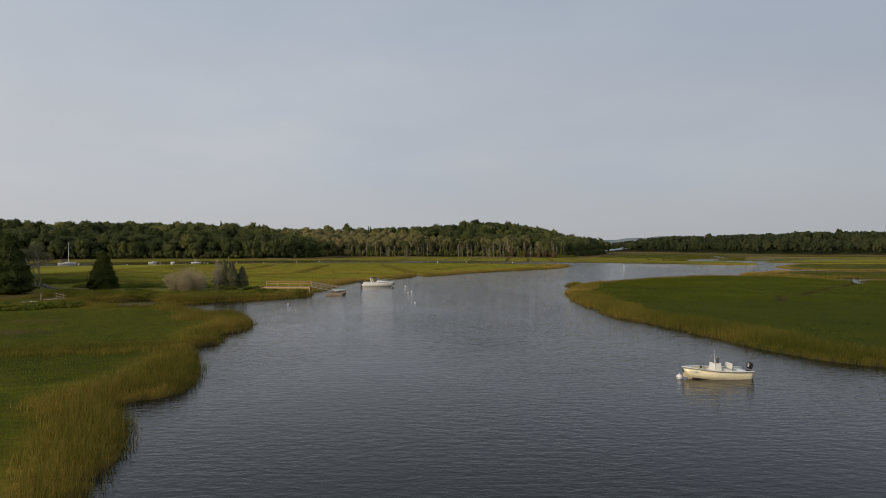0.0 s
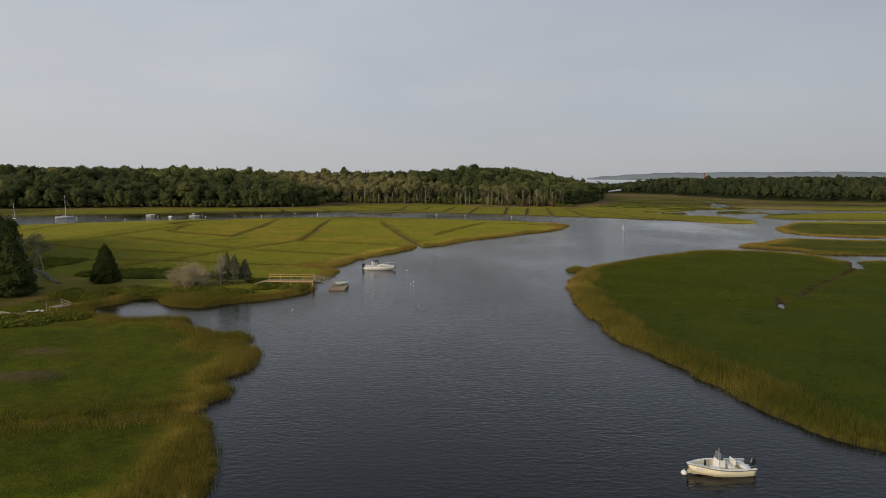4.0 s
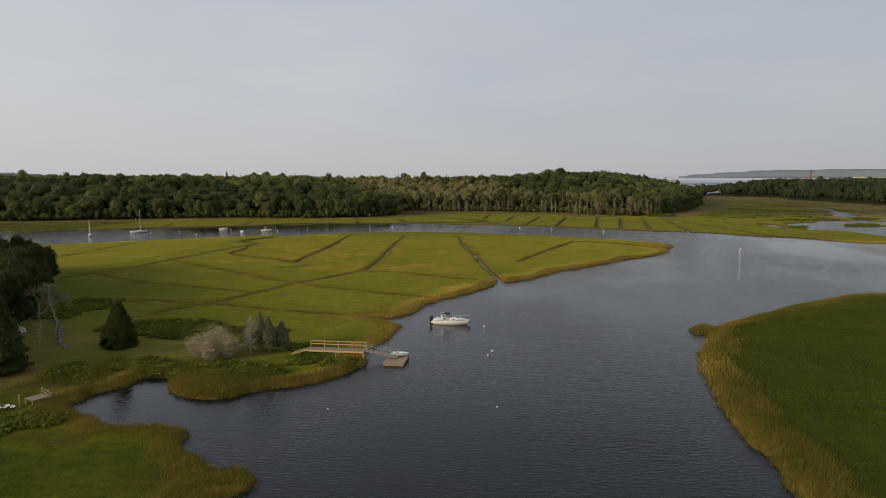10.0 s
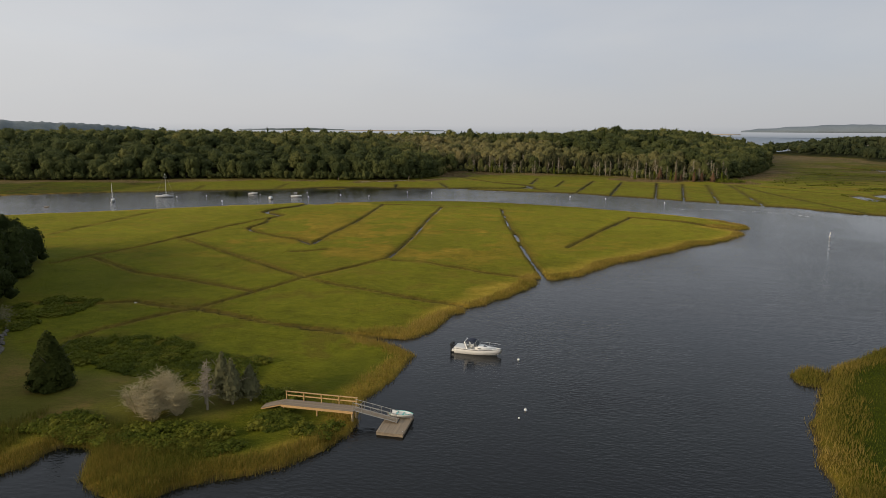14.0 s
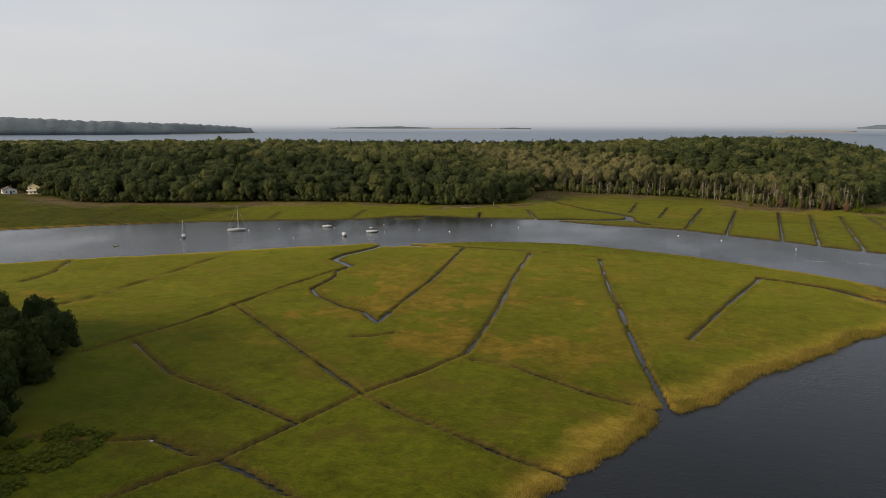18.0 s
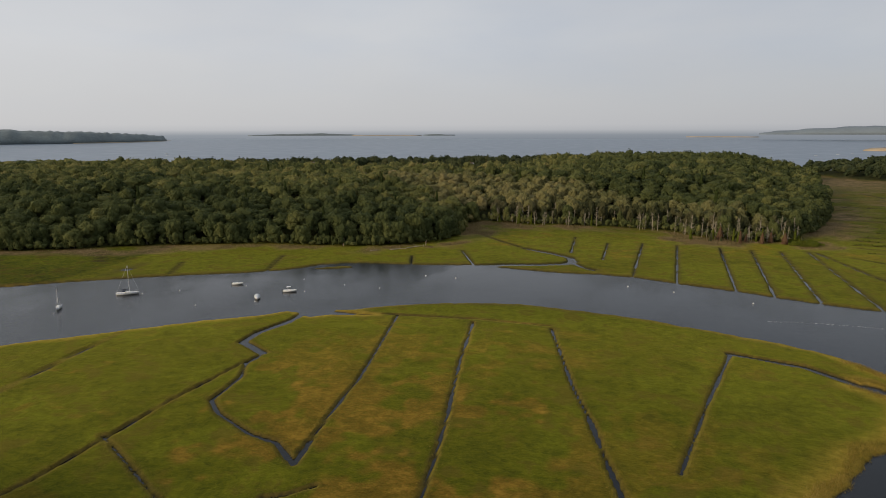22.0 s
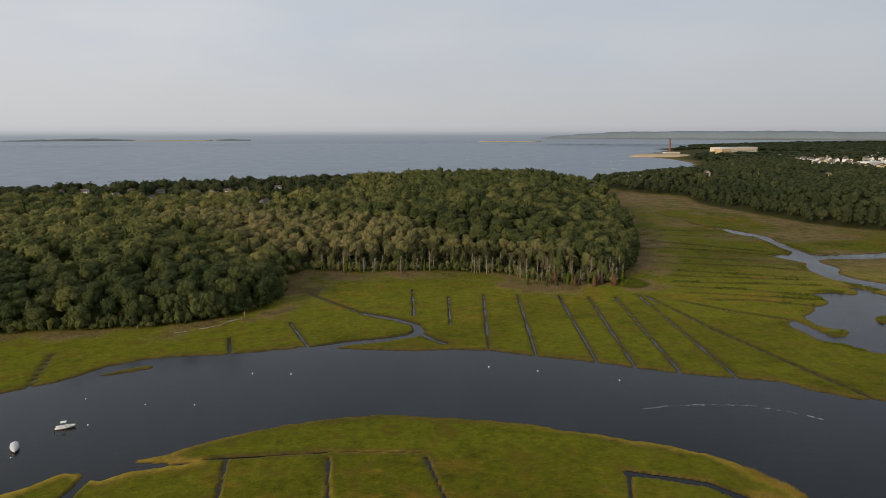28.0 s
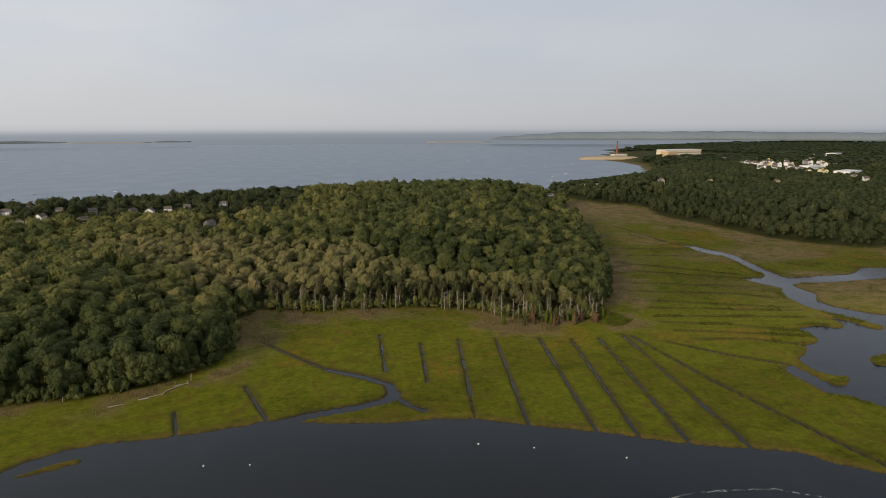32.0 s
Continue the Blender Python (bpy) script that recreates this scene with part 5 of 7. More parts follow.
def windshield(parent, x, z, w, h=0.42, name="windshield"):
    ws = part(name, merge(box_bm((0.02, w, h), (x, 0, z + h / 2), 0.005, (0, -28, 0)), box_bm((0.3, 0.02, h * 0.8), (x - 0.2, w / 2, z + h * 0.4), 0.005), box_bm((0.3, 0.02, h * 0.8), (x - 0.2, -w / 2, z + h * 0.4), 0.005)), M["glass"], parent, "tinted wrap-round windshield")
    part("windshield_frame", merge(bar_bm((x - 0.12, -w / 2, z + h), (x - 0.12, w / 2, z + h), 0.016), bar_bm((x + 0.1, -w / 2, z), (x - 0.12, -w / 2, z + h), 0.016), bar_bm((x + 0.1, w / 2, z), (x - 0.12, w / 2, z + h), 0.016)), M["metal"], ws)


def console_skiff():
    root = tagged(new("motorboat"), "cream and white centre-console motorboat moored in the river", "boat")
    rings = hull_sections(5.4, 2.15, 0.70, 0.34, 0.55, sheer=0.42)
    part("hull", hull_bm(rings), M["cream"], root)
    part("bottom_paint", loft([[(p[0], p[1] * 1.012, p[2] - 0.012) for p in o[2:5]] + [(o[4][0], o[4][1] * 0.9, o[4][2] - 0.03), (o[2][0], o[2][1] * 0.9, o[2][2] - 0.03)] for o, _, _, _ in rings[:-1]]), M["antifoul"], root)
    part("gunwale", merge(*[box_bm((abs(b[3] - a[3]) + 0.03, 0.20, 0.05), ((a[3] + b[3]) / 2, s * (a[1] + b[1]) / 2 * 0.955, (a[2] + b[2]) / 2 + 0.02), 0.015, (0, 0, math.degrees(math.atan2(s * (b[1] - a[1]), b[3] - a[3])))) for a, b in zip(rings[:-1], rings[1:]) for s in (-1, 1)]), M["gelcoat"], root, "white gunwale cap")
    part("rub_rail", rub_rail(rings), M["grey_alu"], root)
    part("foredeck", box_bm((1.3, 1.3, 0.06), (4.75, 0, 0.70), 0.02, (0, -4, 0), (0.8, 0.8)), M["gelcoat"], root)
    con = part("console", merge(box_bm((0.85, 0.85, 1.05), (2.95, 0, 0.76), 0.06, (0, 0, 0), (0.78, 0.9)), box_bm((0.5, 0.62, 0.42), (3.5, 0, 0.46), 0.06)), M["gelcoat"], root, "white steering console")
    windshield(con, 3.16, 1.26, 0.74, 0.5)
    part("steering_wheel", merge(*[bar_bm((2.56, 0.17 * math.cos(k * 0.785), 0.92 + 0.17 * math.sin(k * 0.785)), (2.56, 0.17 * math.cos((k + 1) * 0.785), 0.92 + 0.17 * math.sin((k + 1) * 0.785)), 0.015, 6) for k in range(8)]), M["black"], con)
    seat = part("leaning_post", box_bm((0.55, 0.95, 0.5), (1.95, 0, 0.52), 0.05), M["deck_white"], root)
    part("seat_back", box_bm((0.16, 0.95, 0.42), (1.72, 0, 1.02), 0.05, (0, -8, 0)), M["deck_white"], seat)
    part("stern_bench", box_bm((0.5, 1.6, 0.3), (0.62, 0, 0.55), 0.05), M["gelcoat"], root)
    part("aerial", bar_bm((3.25, 0.42, 0.9), (3.35, 0.44, 2.35), 0.022, 6, 0.010), M["gelcoat"], root, "white whip aerial")
    part("bow_fender", ball_bm(0.14, (3.95, -0.55, 0.72), (0.8, 0.8, 2.0)), M["black"], root)
    for y in (0.62, -0.62):
        part("stern_cleat", box_bm((0.22, 0.05, 0.05), (0.2, y, 0.80), 0.015), M["metal"], root)
    part("swim_platform", box_bm((0.42, 0.5, 0.06), (-0.22, -0.62, 0.28), 0.02), M["gelcoat"], root)
    part("bow_rail", merge(*[bar_bm(a, b, 0.016, 6) for a, b in (((4.3, -0.86, 0.92), (5.4, -0.4, 1.02)), ((5.4, -0.4, 1.02), (5.4, 0.4, 1.02)), ((5.4, 0.4, 1.02), (4.3, 0.86, 0.92)), ((4.3, -0.86, 0.78), (4.3, -0.86, 0.92)), ((4.3, 0.86, 0.78), (4.3, 0.86, 0.92)))]), M["metal"], root)
    outboard(root, 0.05, 0.05, 1.05)
    return root


def cabin_cruiser():
    root = tagged(new("cabin_cruiser"), "white cabin motorboat with a dark canvas top and two outboards", "boat")
    rings = hull_sections(7.0, 2.5, 0.95, 0.42, 0.6, sheer=0.28)
    part("hull", hull_bm(rings, 0.14, 0.35), M["gelcoat"], root)
    part("rub_rail", rub_rail(rings, 0.04, -0.1), M["black"], root)
    cuddy = part("cuddy_cabin", loft([[(3.4, -0.95, 0.8), (3.4, 0.95, 0.8), (3.4, 0.8, 1.42), (3.4, -0.8, 1.42)], [(4.8, -0.78, 0.95), (4.8, 0.78, 0.95), (4.7, 0.6, 1.38), (4.7, -0.6, 1.38)], [(6.5, -0.2, 1.15), (6.5, 0.2, 1.15), (6.4, 0.15, 1.2), (6.4, -0.15, 1.2)]]), M["gelcoat"], root)
    part("hatch", box_bm((0.55, 0.6, 0.05), (4.9, 0, 1.36), 0.02, (0, 6, 0)), M["pane"], cuddy)
    for y in (0.86, -0.86):
        part("porthole", box_bm((0.55, 0.03, 0.14), (4.2, y * 0.98, 1.12), 0.01, (0, 0, -6 if y > 0 else 6)), M["pane"], cuddy)
    windshield(root, 3.62, 1.38, 1.7, 0.66)
    for x, y in ((2.1, 0.95), (2.1, -0.95), (3.3, 0.95), (3.3, -0.95)):
        part("top_support", bar_bm((x, y, 0.95), (x - 0.1, y * 0.95, 2.02), 0.026, 8), M["metal"], root)
    part("canvas_top", loft([[(x, y, z + 0.16 * math.cos(y * 1.5)) for y in (-0.95, -0.5, 0, 0.5, 0.95)] + [(x, y, z - 0.05 + 0.13 * math.cos(y * 1.5)) for y in (0.95, 0.5, 0, -0.5, -0.95)] for x, z in ((1.95, 2.06), (2.4, 2.18), (2.9, 2.16), (3.3, 2.0))]), M["navy"], root, "dark navy canvas top")
    part("radar_arch", merge(*[beam_bm(a, b, 0.10, 0.22) for a, b in (((2.2, -1.08, 0.95), (1.72, -0.95, 2.0)), ((2.2, 1.08, 0.95), (1.72, 0.95, 2.0)), ((1.72, -0.98, 2.02), (1.72, 0.98, 2.02)))]), M["gelcoat"], root, "white radar arch")
    part("aft_cover", box_bm((1.9, 2.1, 0.10), (0.95, 0, 0.98), 0.04), M["deck_white"], root, "white cockpit cover")
    for y in (0.5, -0.5):
        part("cockpit_seat", box_bm((0.5, 0.55, 0.5), (2.5, y, 0.7), 0.05), M["deck_white"], root)
    part("engine_bracket", box_bm((0.6, 1.7, 0.35), (-0.15, 0, 0.35), 0.04), M["gelcoat"], root)
    part("bow_rail", merge(*[bar_bm(a, b, 0.02, 6) for a, b in (((3.9, -1.12, 1.6), (6.6, -0.45, 1.85)), ((6.6, -0.45, 1.85), (7.4, 0, 1.9)), ((7.4, 0, 1.9), (6.6, 0.45, 1.85)), ((6.6, 0.45, 1.85), (3.9, 1.12, 1.6)), ((3.9, -1.12, 1.1), (3.9, -1.12, 1.6)), ((3.9, 1.12, 1.1), (3.9, 1.12, 1.6)), ((5.4, -0.85, 1.1), (5.4, -0.76, 1.74)), ((5.4, 0.85, 1.1), (5.4, 0.76, 1.74)))]), M["metal"], root)
    outboard(root, -0.35, 0.42, 1.2)
    outboard(root, -0.35, -0.42, 1.2)
    return root


def sailboat(length, mast, name, label, boom=True):
    root = tagged(new(name), label, "sailboat")
    rings = hull_sections(length, length * 0.31, 0.85, 0.5, 0.5, sheer=0.2, transom=0.7)
    part("hull", hull_bm(rings, 0.35, 0.7), M["gelcoat"], root)
    part("boot_stripe", rub_rail(rings, 0.04, -0.12), M["blue"], root)
    cab = part("cabin", loft([[(length * 0.38, -0.85, 0.8), (length * 0.38, 0.85, 0.8), (length * 0.38, 0.7, 1.35), (length * 0.38, -0.7, 1.35)], [(length * 0.75, -0.5, 0.9), (length * 0.75, 0.5, 0.9), (length * 0.73, 0.4, 1.2), (length * 0.73, -0.4, 1.2)]]), M["gelcoat"], root)
    for k in range(2):
        for s in (-1, 1):
            part("cabin_window", box_bm((0.5, 0.03, 0.16), (length * (0.46 + 0.12 * k), s * (0.79 - 0.12 * k), 1.1), 0.01), M["pane"], cab)
    part("mast", bar_bm((length * 0.6, 0, 1.0), (length * 0.6, 0, mast), 0.085, 8, 0.05), M["gelcoat"], root, "tall white mast")
    if boom:
        part("boom", bar_bm((length * 0.59, 0, 2.0), (length * 0.2, 0, 2.05), 0.06, 8), M["metal"], root)
        part("furled_sail", loft([[(length * x, 0.13 * math.cos(a) * w, 2.15 + 0.14 * w * math.sin(a)) for a in (0, 1.05, 2.1, 3.14, 4.2, 5.2)] for x, w in ((0.2, 0.6), (0.35, 1.0), (0.5, 1.2), (0.58, 0.9))]), M["navy"], root, "dark sail cover")
        part("sprayhood", loft([[(length * 0.40, y, 1.3 + 0.35 * math.cos(y * 1.4)) for y in (-0.8, -0.4, 0, 0.4, 0.8)] + [(length * 0.40, y, 1.28) for y in (0.8, 0.4, 0, -0.4, -0.8)], [(length * 0.28, y, 1.35 + 0.5 * math.cos(y * 1.4)) for y in (-0.85, -0.4, 0, 0.4, 0.85)] + [(length * 0.28, y, 1.3) for y in (0.85, 0.4, 0, -0.4, -0.85)]]), M["navy"], root)
    for a, b in (((length * 0.6, 0, mast * 0.98), (length * 1.03, 0, 1.1)), ((length * 0.6, 0, mast * 0.98), (0.1, 0, 0.95)), ((length * 0.6, 0, mast * 0.9), (length * 0.57, length * 0.15, 0.95)), ((length * 0.6, 0, mast * 0.9), (length * 0.57, -length * 0.15, 0.95))):
        part("stay", bar_bm(a, b, 0.018, 4), M["metal"], root)
    part("pulpit", merge(*[bar_bm(a, b, 0.02, 6) for a, b in (((length * 0.85, -0.6, 1.0), (length * 0.86, -0.6, 1.6)), ((length * 0.86, -0.6, 1.6), (length * 1.04, 0, 1.7)), ((length * 1.04, 0, 1.7), (length * 0.86, 0.6, 1.6)), ((length * 0.86, 0.6, 1.6), (length * 0.85, 0.6, 1.0)))]), M["metal"], root)
    return root


def small_motorboat(length, label, top):
    root = tagged(new("small_motorboat"), label, "boat")
    rings = hull_sections(length, length * 0.38, 0.72, 0.3, 0.4)
    part("hull", hull_bm(rings), M["gelcoat"], root)
    con = part("console", box_bm((0.7, 0.7, 0.8), (length * 0.48, 0, 0.7), 0.06, (0, 0, 0), (0.8, 0.9)), M["gelcoat"], root)
    windshield(con, length * 0.5, 1.1, 0.6)
    part("bench", box_bm((0.5, 1.2, 0.35), (length * 0.22, 0, 0.5), 0.05), M["deck_white"], root)
    if top:
        part("t_top", box_bm((1.7, 1.5, 0.08), (length * 0.44, 0, 2.15), 0.03), M["gelcoat"], root, "white hard T-top")
        for sx2, sy2 in ((0.36, 0.45), (0.36, -0.45), (0.54, 0.4), (0.54, -0.4)):
            part("top_leg", bar_bm((length * sx2, sy2, 0.4), (length * sx2, sy2, 2.15), 0.03, 6), M["metal"], root)
    outboard(root, 0.0, 0, 1.0)
    return root


def covered_boat():
    root = tagged(new("covered_boat"), "moored boat under a pale grey boat cover", "boat")
    rings = hull_sections(6.0, 2.4, 0.7, 0.35, 0.4)
    part("hull", hull_bm(rings), M["gelcoat"], root)
    part("boat_cover", loft([[(x, -w * 1.02, top + 0.03), (x, -w * 0.5, top + 0.45 * (w / 1.2)), (x, 0, top + 0.62 * (w / 1.2)), (x, w * 0.5, top + 0.45 * (w / 1.2)), (x, w * 1.02, top + 0.03), (x, 0, top - 0.05)] for _, w, top, x in rings]), material("pale_grey_canvas", (0.50, 0.52, 0.52), 0.85, vary=0.12, bump=0.3, bscale=4), root, "sagging pale grey cover")
    return root


def heading(ax, ay, bx, by):
    """Pose with x from a to b, at a, on the water."""
    return pose(ax, ay, 0, 0, 0, math.degrees(math.atan2(by - ay, bx - ax)))


def build_boats():
    console_skiff().matrix_basis = heading(23.1, 47.0, 18.4, 46.5) @ Matrix.Translation((0, 0, -0.14)) @ Matrix.Diagonal((0.86, 0.95, 1.02, 1))
    cabin_cruiser().matrix_basis = heading(-19.9, 157.0, -13.2, 156.3)
    sailboat(8.6, 12.5, "sailboat", "white sailing yacht with its sail furled, at its mooring").matrix_basis = heading(-216, 351.5, -209, 355)
    sailboat(5.6, 9.0, "small_sailboat", "small white sailing boat seen bow on, at its mooring", False).matrix_basis = heading(-224.5, 331, -220.8, 325)
    small_motorboat(5.4, "small white motorboat with a T-top moored by the meadow", True).matrix_basis = heading(-149.5, 371.5, -144.6, 372.8)
    small_motorboat(4.6, "small white open motorboat at its mooring", False).matrix_basis = heading(-178, 378.6, -173.8, 379.6)
    covered_boat().matrix_basis = heading(-156.5, 362, -153.2, 356)
    for i, (x, y, m) in enumerate(((10, 2250, 17), (222, 2215, 15))):
        sailboat(11, m, "yacht", "white yacht lying at anchor far out in the bay").matrix_basis = pose(x, y, 0, 0, 0, 200 + 40 * i)
    first = small_motorboat(7.5, "white motorboat moored off the village shore", False)
    first.matrix_basis = pose(-1060, 1520, 0, 0, 0, 20)
    tagged(first, group="boats moored off the shore")
    r = random.Random(5)
    for x, y in ((-1140, 1665), (-1010, 1580), (420, 2400), (330, 1480), (360, 1560), (410, 1520), (450, 1620), (520, 1700), (300, 1420), (610, 1900), (560, 1990), (-560, 1400), (-430, 1420), (-620, 1500), (640, 2050), (700, 2120), (-1250, 1800)):
        copy_thing(first, pose(x, y, 0, 0, 0, r.uniform(0, 360)))


build_boats()


# ---------------------------------------------------------------- buoys


def build_buoys():
    ball = tagged(new("mooring_buoy"), "white round mooring buoy with a blue band, afloat", "buoy", "mooring buoys")
    b = part("float_ball", ball_bm(0.24, (0, 0, 0.08)), M["buoy"], ball)
    part("band", merge(*[bar_bm((0.243 * math.cos(k * 0.524), 0.243 * math.sin(k * 0.524), 0.08), (0.243 * math.cos((k + 1) * 0.524), 0.243 * math.sin((k + 1) * 0.524), 0.08), 0.018, 5) for k in range(12)]), M["blue"], b)
    part("shackle", bar_bm((0, 0, 0.28), (0, 0, 0.42), 0.03, 6), M["metal"], ball)
    places = [(17.8, 46.5, 1.0), (-9.5, 155, 0.9), (-7, 137, 0.9), (-7.6, 134.5, 0.6), (-26.5, 107, 0.45), (-5, 110.5, 0.45), (-150.5, 394.5, 1.1), (-140.5, 373.5, 1.2), (-111, 386, 1.1),
              (-97, 413.5, 1.3), (-82, 411.5, 1.3), (-4.5, 412, 1.5), (14, 406, 1.2), (42.5, 394, 1.3), (-170.5, 377.5, 1.1), (-153.2, 354, 1.1), (-194.5, 364, 1.1), (-173.5, 344, 1.2), (-206.5, 355.5, 1.2), (-219.5, 322.6, 1.1), (-128, 388, 1.0)]
    for i, (x, y, s) in enumerate(places):
        m = pose(x, y, 0) @ Matrix.Scale(s, 4)
        if i:
            copy_thing(ball, m).matrix_basis = m
        else:
            ball.matrix_basis = m
    can = tagged(new("channel_marker"), "white can-shaped channel buoy with a pointed top, leaning slightly", "buoy")
    part("body", merge(bar_bm((0, 0, -0.3), (0, 0, 0.7), 0.42, 14), bar_bm((0, 0, 0.7), (0.05, 0, 1.9), 0.26, 12, 0.16)), M["buoy"], can)
    part("top_mark", bar_bm((0.05, 0, 1.9), (0.06, 0, 2.3), 0.05, 8), M["metal"], can)
    part("collar", bar_bm((0, 0, 0.5), (0, 0, 0.72), 0.45, 14), M["blue"], can, "blue collar")
    can.matrix_basis = pose(85.3, 299.7, 0, 4, 3, 0) @ Matrix.Scale(0.72, 4)
    foam = tagged(new("foam_line"), "thin broken line of pale foam drifting on the river", "foam")
    rng = np.random.RandomState(66)
    pieces = []
    run = [(42, 369), (52, 371), (64.5, 370.5), (79.5, 368.5), (92, 361), (97, 356)]
    for (ax, ay), (bx, by) in zip(run[:-1], run[1:]):
        for k in range(26):
            u, l = rng.uniform(), rng.uniform(0.3, 1.4)
            x, y, a = ax + (bx - ax) * u, ay + (by - ay) * u + rng.normal(0, 0.25), math.atan2(by - ay, bx - ax) + rng.normal(0, 0.3)
            c, s_ = math.cos(a) * l / 2, math.sin(a) * l / 2
            w = rng.uniform(0.05, 0.14)
            v = np.array([(x - c, y - s_, 0.012), (x + s_ * w, y - c * w, 0.02), (x + c, y + s_, 0.012), (x - s_ * w, y + c * w, 0.02)])
            pieces.append((v, np.array([[0, 1, 2], [0, 2, 3]])))
    mesh_part("foam", join(pieces), M["buoy"], foam)
    tripod = tagged(new("moored_float"), "small dark swim float on the river", "float")
    part("deck", box_bm((1.8, 1.5, 0.3), (0, 0, 0.15), 0.05), M["grey_timber"], tripod)
    tripod.matrix_basis = pose(-235, 301, 0, 0, 0, 20)


build_buoys()


# ---------------------------------------------------------------- landing stage


def build_dock():
    r = random.Random(3)
    z, x0, x1, y0, y1 = 1.62, -36.8, -27.3, 128.6, 130.2
    pier = tagged(new("boardwalk"), "timber boardwalk with one railing, reaching over the marsh edge", "pier")
    for y in (y0 - 0.02, (y0 + y1) / 2, y1 - 0.06):
        part("joist", beam_bm((x0, y, z - 0.19), (x1, y, z - 0.19), 0.07, 0.3), M["timber"], pier)
    plank = part("plank", box_bm((0.138, y1 - y0 + 0.08, 0.04), (0, 0, 0), 0.005), M["grey_timber"], pier)
    n = int((x1 - x0) / 0.145)
    for i in range(n):
        p = plank if i == 0 else new("plank", plank.data)
        p.parent = pier
        p.matrix_basis = pose(x0 + 0.07 + i * (x1 - x0) / n, (y0 + y1) / 2, z - 0.02, r.uniform(-0.4, 0.4), 0, r.uniform(-0.3, 0.3))
    yr = y1 - 0.02
    for k in range(5):
        x = x0 + 0.05 + k * (x1 - x0 - 0.1) / 4
        part("rail_post", beam_bm((x, yr, z - 0.3), (x, yr, z + 1.08), 0.10, 0.10), M["timber"], pier)
    for h in (1.04, 0.55):
        part("rail", beam_bm((x0, yr + 0.06, z + h), (x1, yr + 0.06, z + h), 0.045, 0.14), M["timber"], pier)
    part("rail_cap", beam_bm((x0 - 0.05, yr, z + 1.1), (x1 + 0.05, yr, z + 1.1), 0.16, 0.04), M["timber"], pier)
    for y in (y0 + 0.1, y1 - 0.1):
        part("pile", bar_bm((x1 - 0.15, y, -1.2), (x1 - 0.15, y, z - 0.04), 0.15, 10), M["pile"], pier, "pale round pile")
        for x in (x0 + 0.3, (x0 + x1) / 2):
            part("support_post", beam_bm((x, y, height(x, y) - 0.4), (x, y, z - 0.2), 0.12, 0.12), M["timber"], pier)
    part("cross_beam", beam_bm((x1 - 0.15, y0 - 0.15, z - 0.38), (x1 - 0.15, y1 + 0.15, z - 0.38), 0.12, 0.2), M["timber"], pier)
    gz = height(-39.4, 128.6)
    ramp_t = tagged(new("shore_ramp"), "short sloping timber ramp from the lawn to the boardwalk", "ramp")
    for y in (y0 + 0.1, y1 - 0.1):
        part("joist", beam_bm((-39.6, y, gz + 0.05), (x0, y, z - 0.12), 0.06, 0.18), M["timber"], ramp_t)
    for i in range(17):
        k = (i + 0.5) / 17
        part("plank", box_bm((0.15, y1 - y0, 0.04), (-39.6 + (x0 + 39.6) * k, (y0 + y1) / 2, gz + 0.16 + (z - 0.16 - gz) * k), 0.005, (0, -math.degrees(math.atan2(z - gz, 2.8)), 0)), M["grey_timber"], ramp_t)
    gang = tagged(new("gangway"), "sloping aluminium gangway with trussed side rails down to the float", "gangway")
    a, b = Vector((x1 - 0.1, 129.4, z)), Vector((-21.9, 129.5, 0.58))
    part("tread", beam_bm(a, b, 0.95, 0.06), M["grey_timber"], gang)
    for s in (-0.52, 0.52):
        o = Vector((0, s, 0))
        part("chord", merge(bar_bm(a + o, b + o, 0.045, 8), bar_bm(a + o + Vector((0, 0, 1.0)), b + o + Vector((0, 0, 1.0)), 0.035, 8), bar_bm(a + o + Vector((0, 0, 0.5)), b + o + Vector((0, 0, 0.5)), 0.02, 8)), M["grey_alu"], gang)
        for k in range(6):
            p = a.lerp(b, k / 5) + o
            part("upright", bar_bm(p, p + Vector((0, 0, 1.0)), 0.028, 6), M["grey_alu"], gang)
            if k < 5 and k % 2 == 0:
                q = a.lerp(b, (k + 1) / 5) + o
                part("diagonal", bar_bm(p, q + Vector((0, 0, 1.0)), 0.018, 6), M["grey_alu"], gang)
    part("roller", bar_bm(b + Vector((0.05, -0.5, -0.04)), b + Vector((0.05, 0.5, -0.04)), 0.07, 10), M["black"], gang)
    dock = tagged(new("floating_dock"), "low weathered timber float at the foot of the gangway", "dock")
    dz = 0.36
    part("frame", merge(beam_bm((-23.7, 126.55, dz - 0.2), (-20.45, 126.55, dz - 0.2), 0.08, 0.32), beam_bm((-23.7, 131.6, dz - 0.2), (-20.45, 131.6, dz - 0.2), 0.08, 0.32),
                        beam_bm((-23.65, 126.5, dz - 0.2), (-23.65, 131.65, dz - 0.2), 0.08, 0.32), beam_bm((-20.5, 126.5, dz - 0.2), (-20.5, 131.65, dz - 0.2), 0.08, 0.32)), M["grey_timber"], dock)
    for x in (-23, -21.2):
        part("pontoon", box_bm((1.0, 4.6, 0.5), (x, 129.1, 0.02), 0.06), M["black"], dock)
    slat = part("plank", box_bm((3.3, 0.136, 0.04), (0, 0, 0), 0.005), M["grey_timber"], dock)
    for i in range(35):
        p = slat if i == 0 else new("plank", slat.data)
        p.parent = dock
        p.matrix_basis = pose(-22.07 + r.uniform(-0.02, 0.02), 126.6 + i * 0.145, dz, 0, 0, r.uniform(-0.3, 0.3))
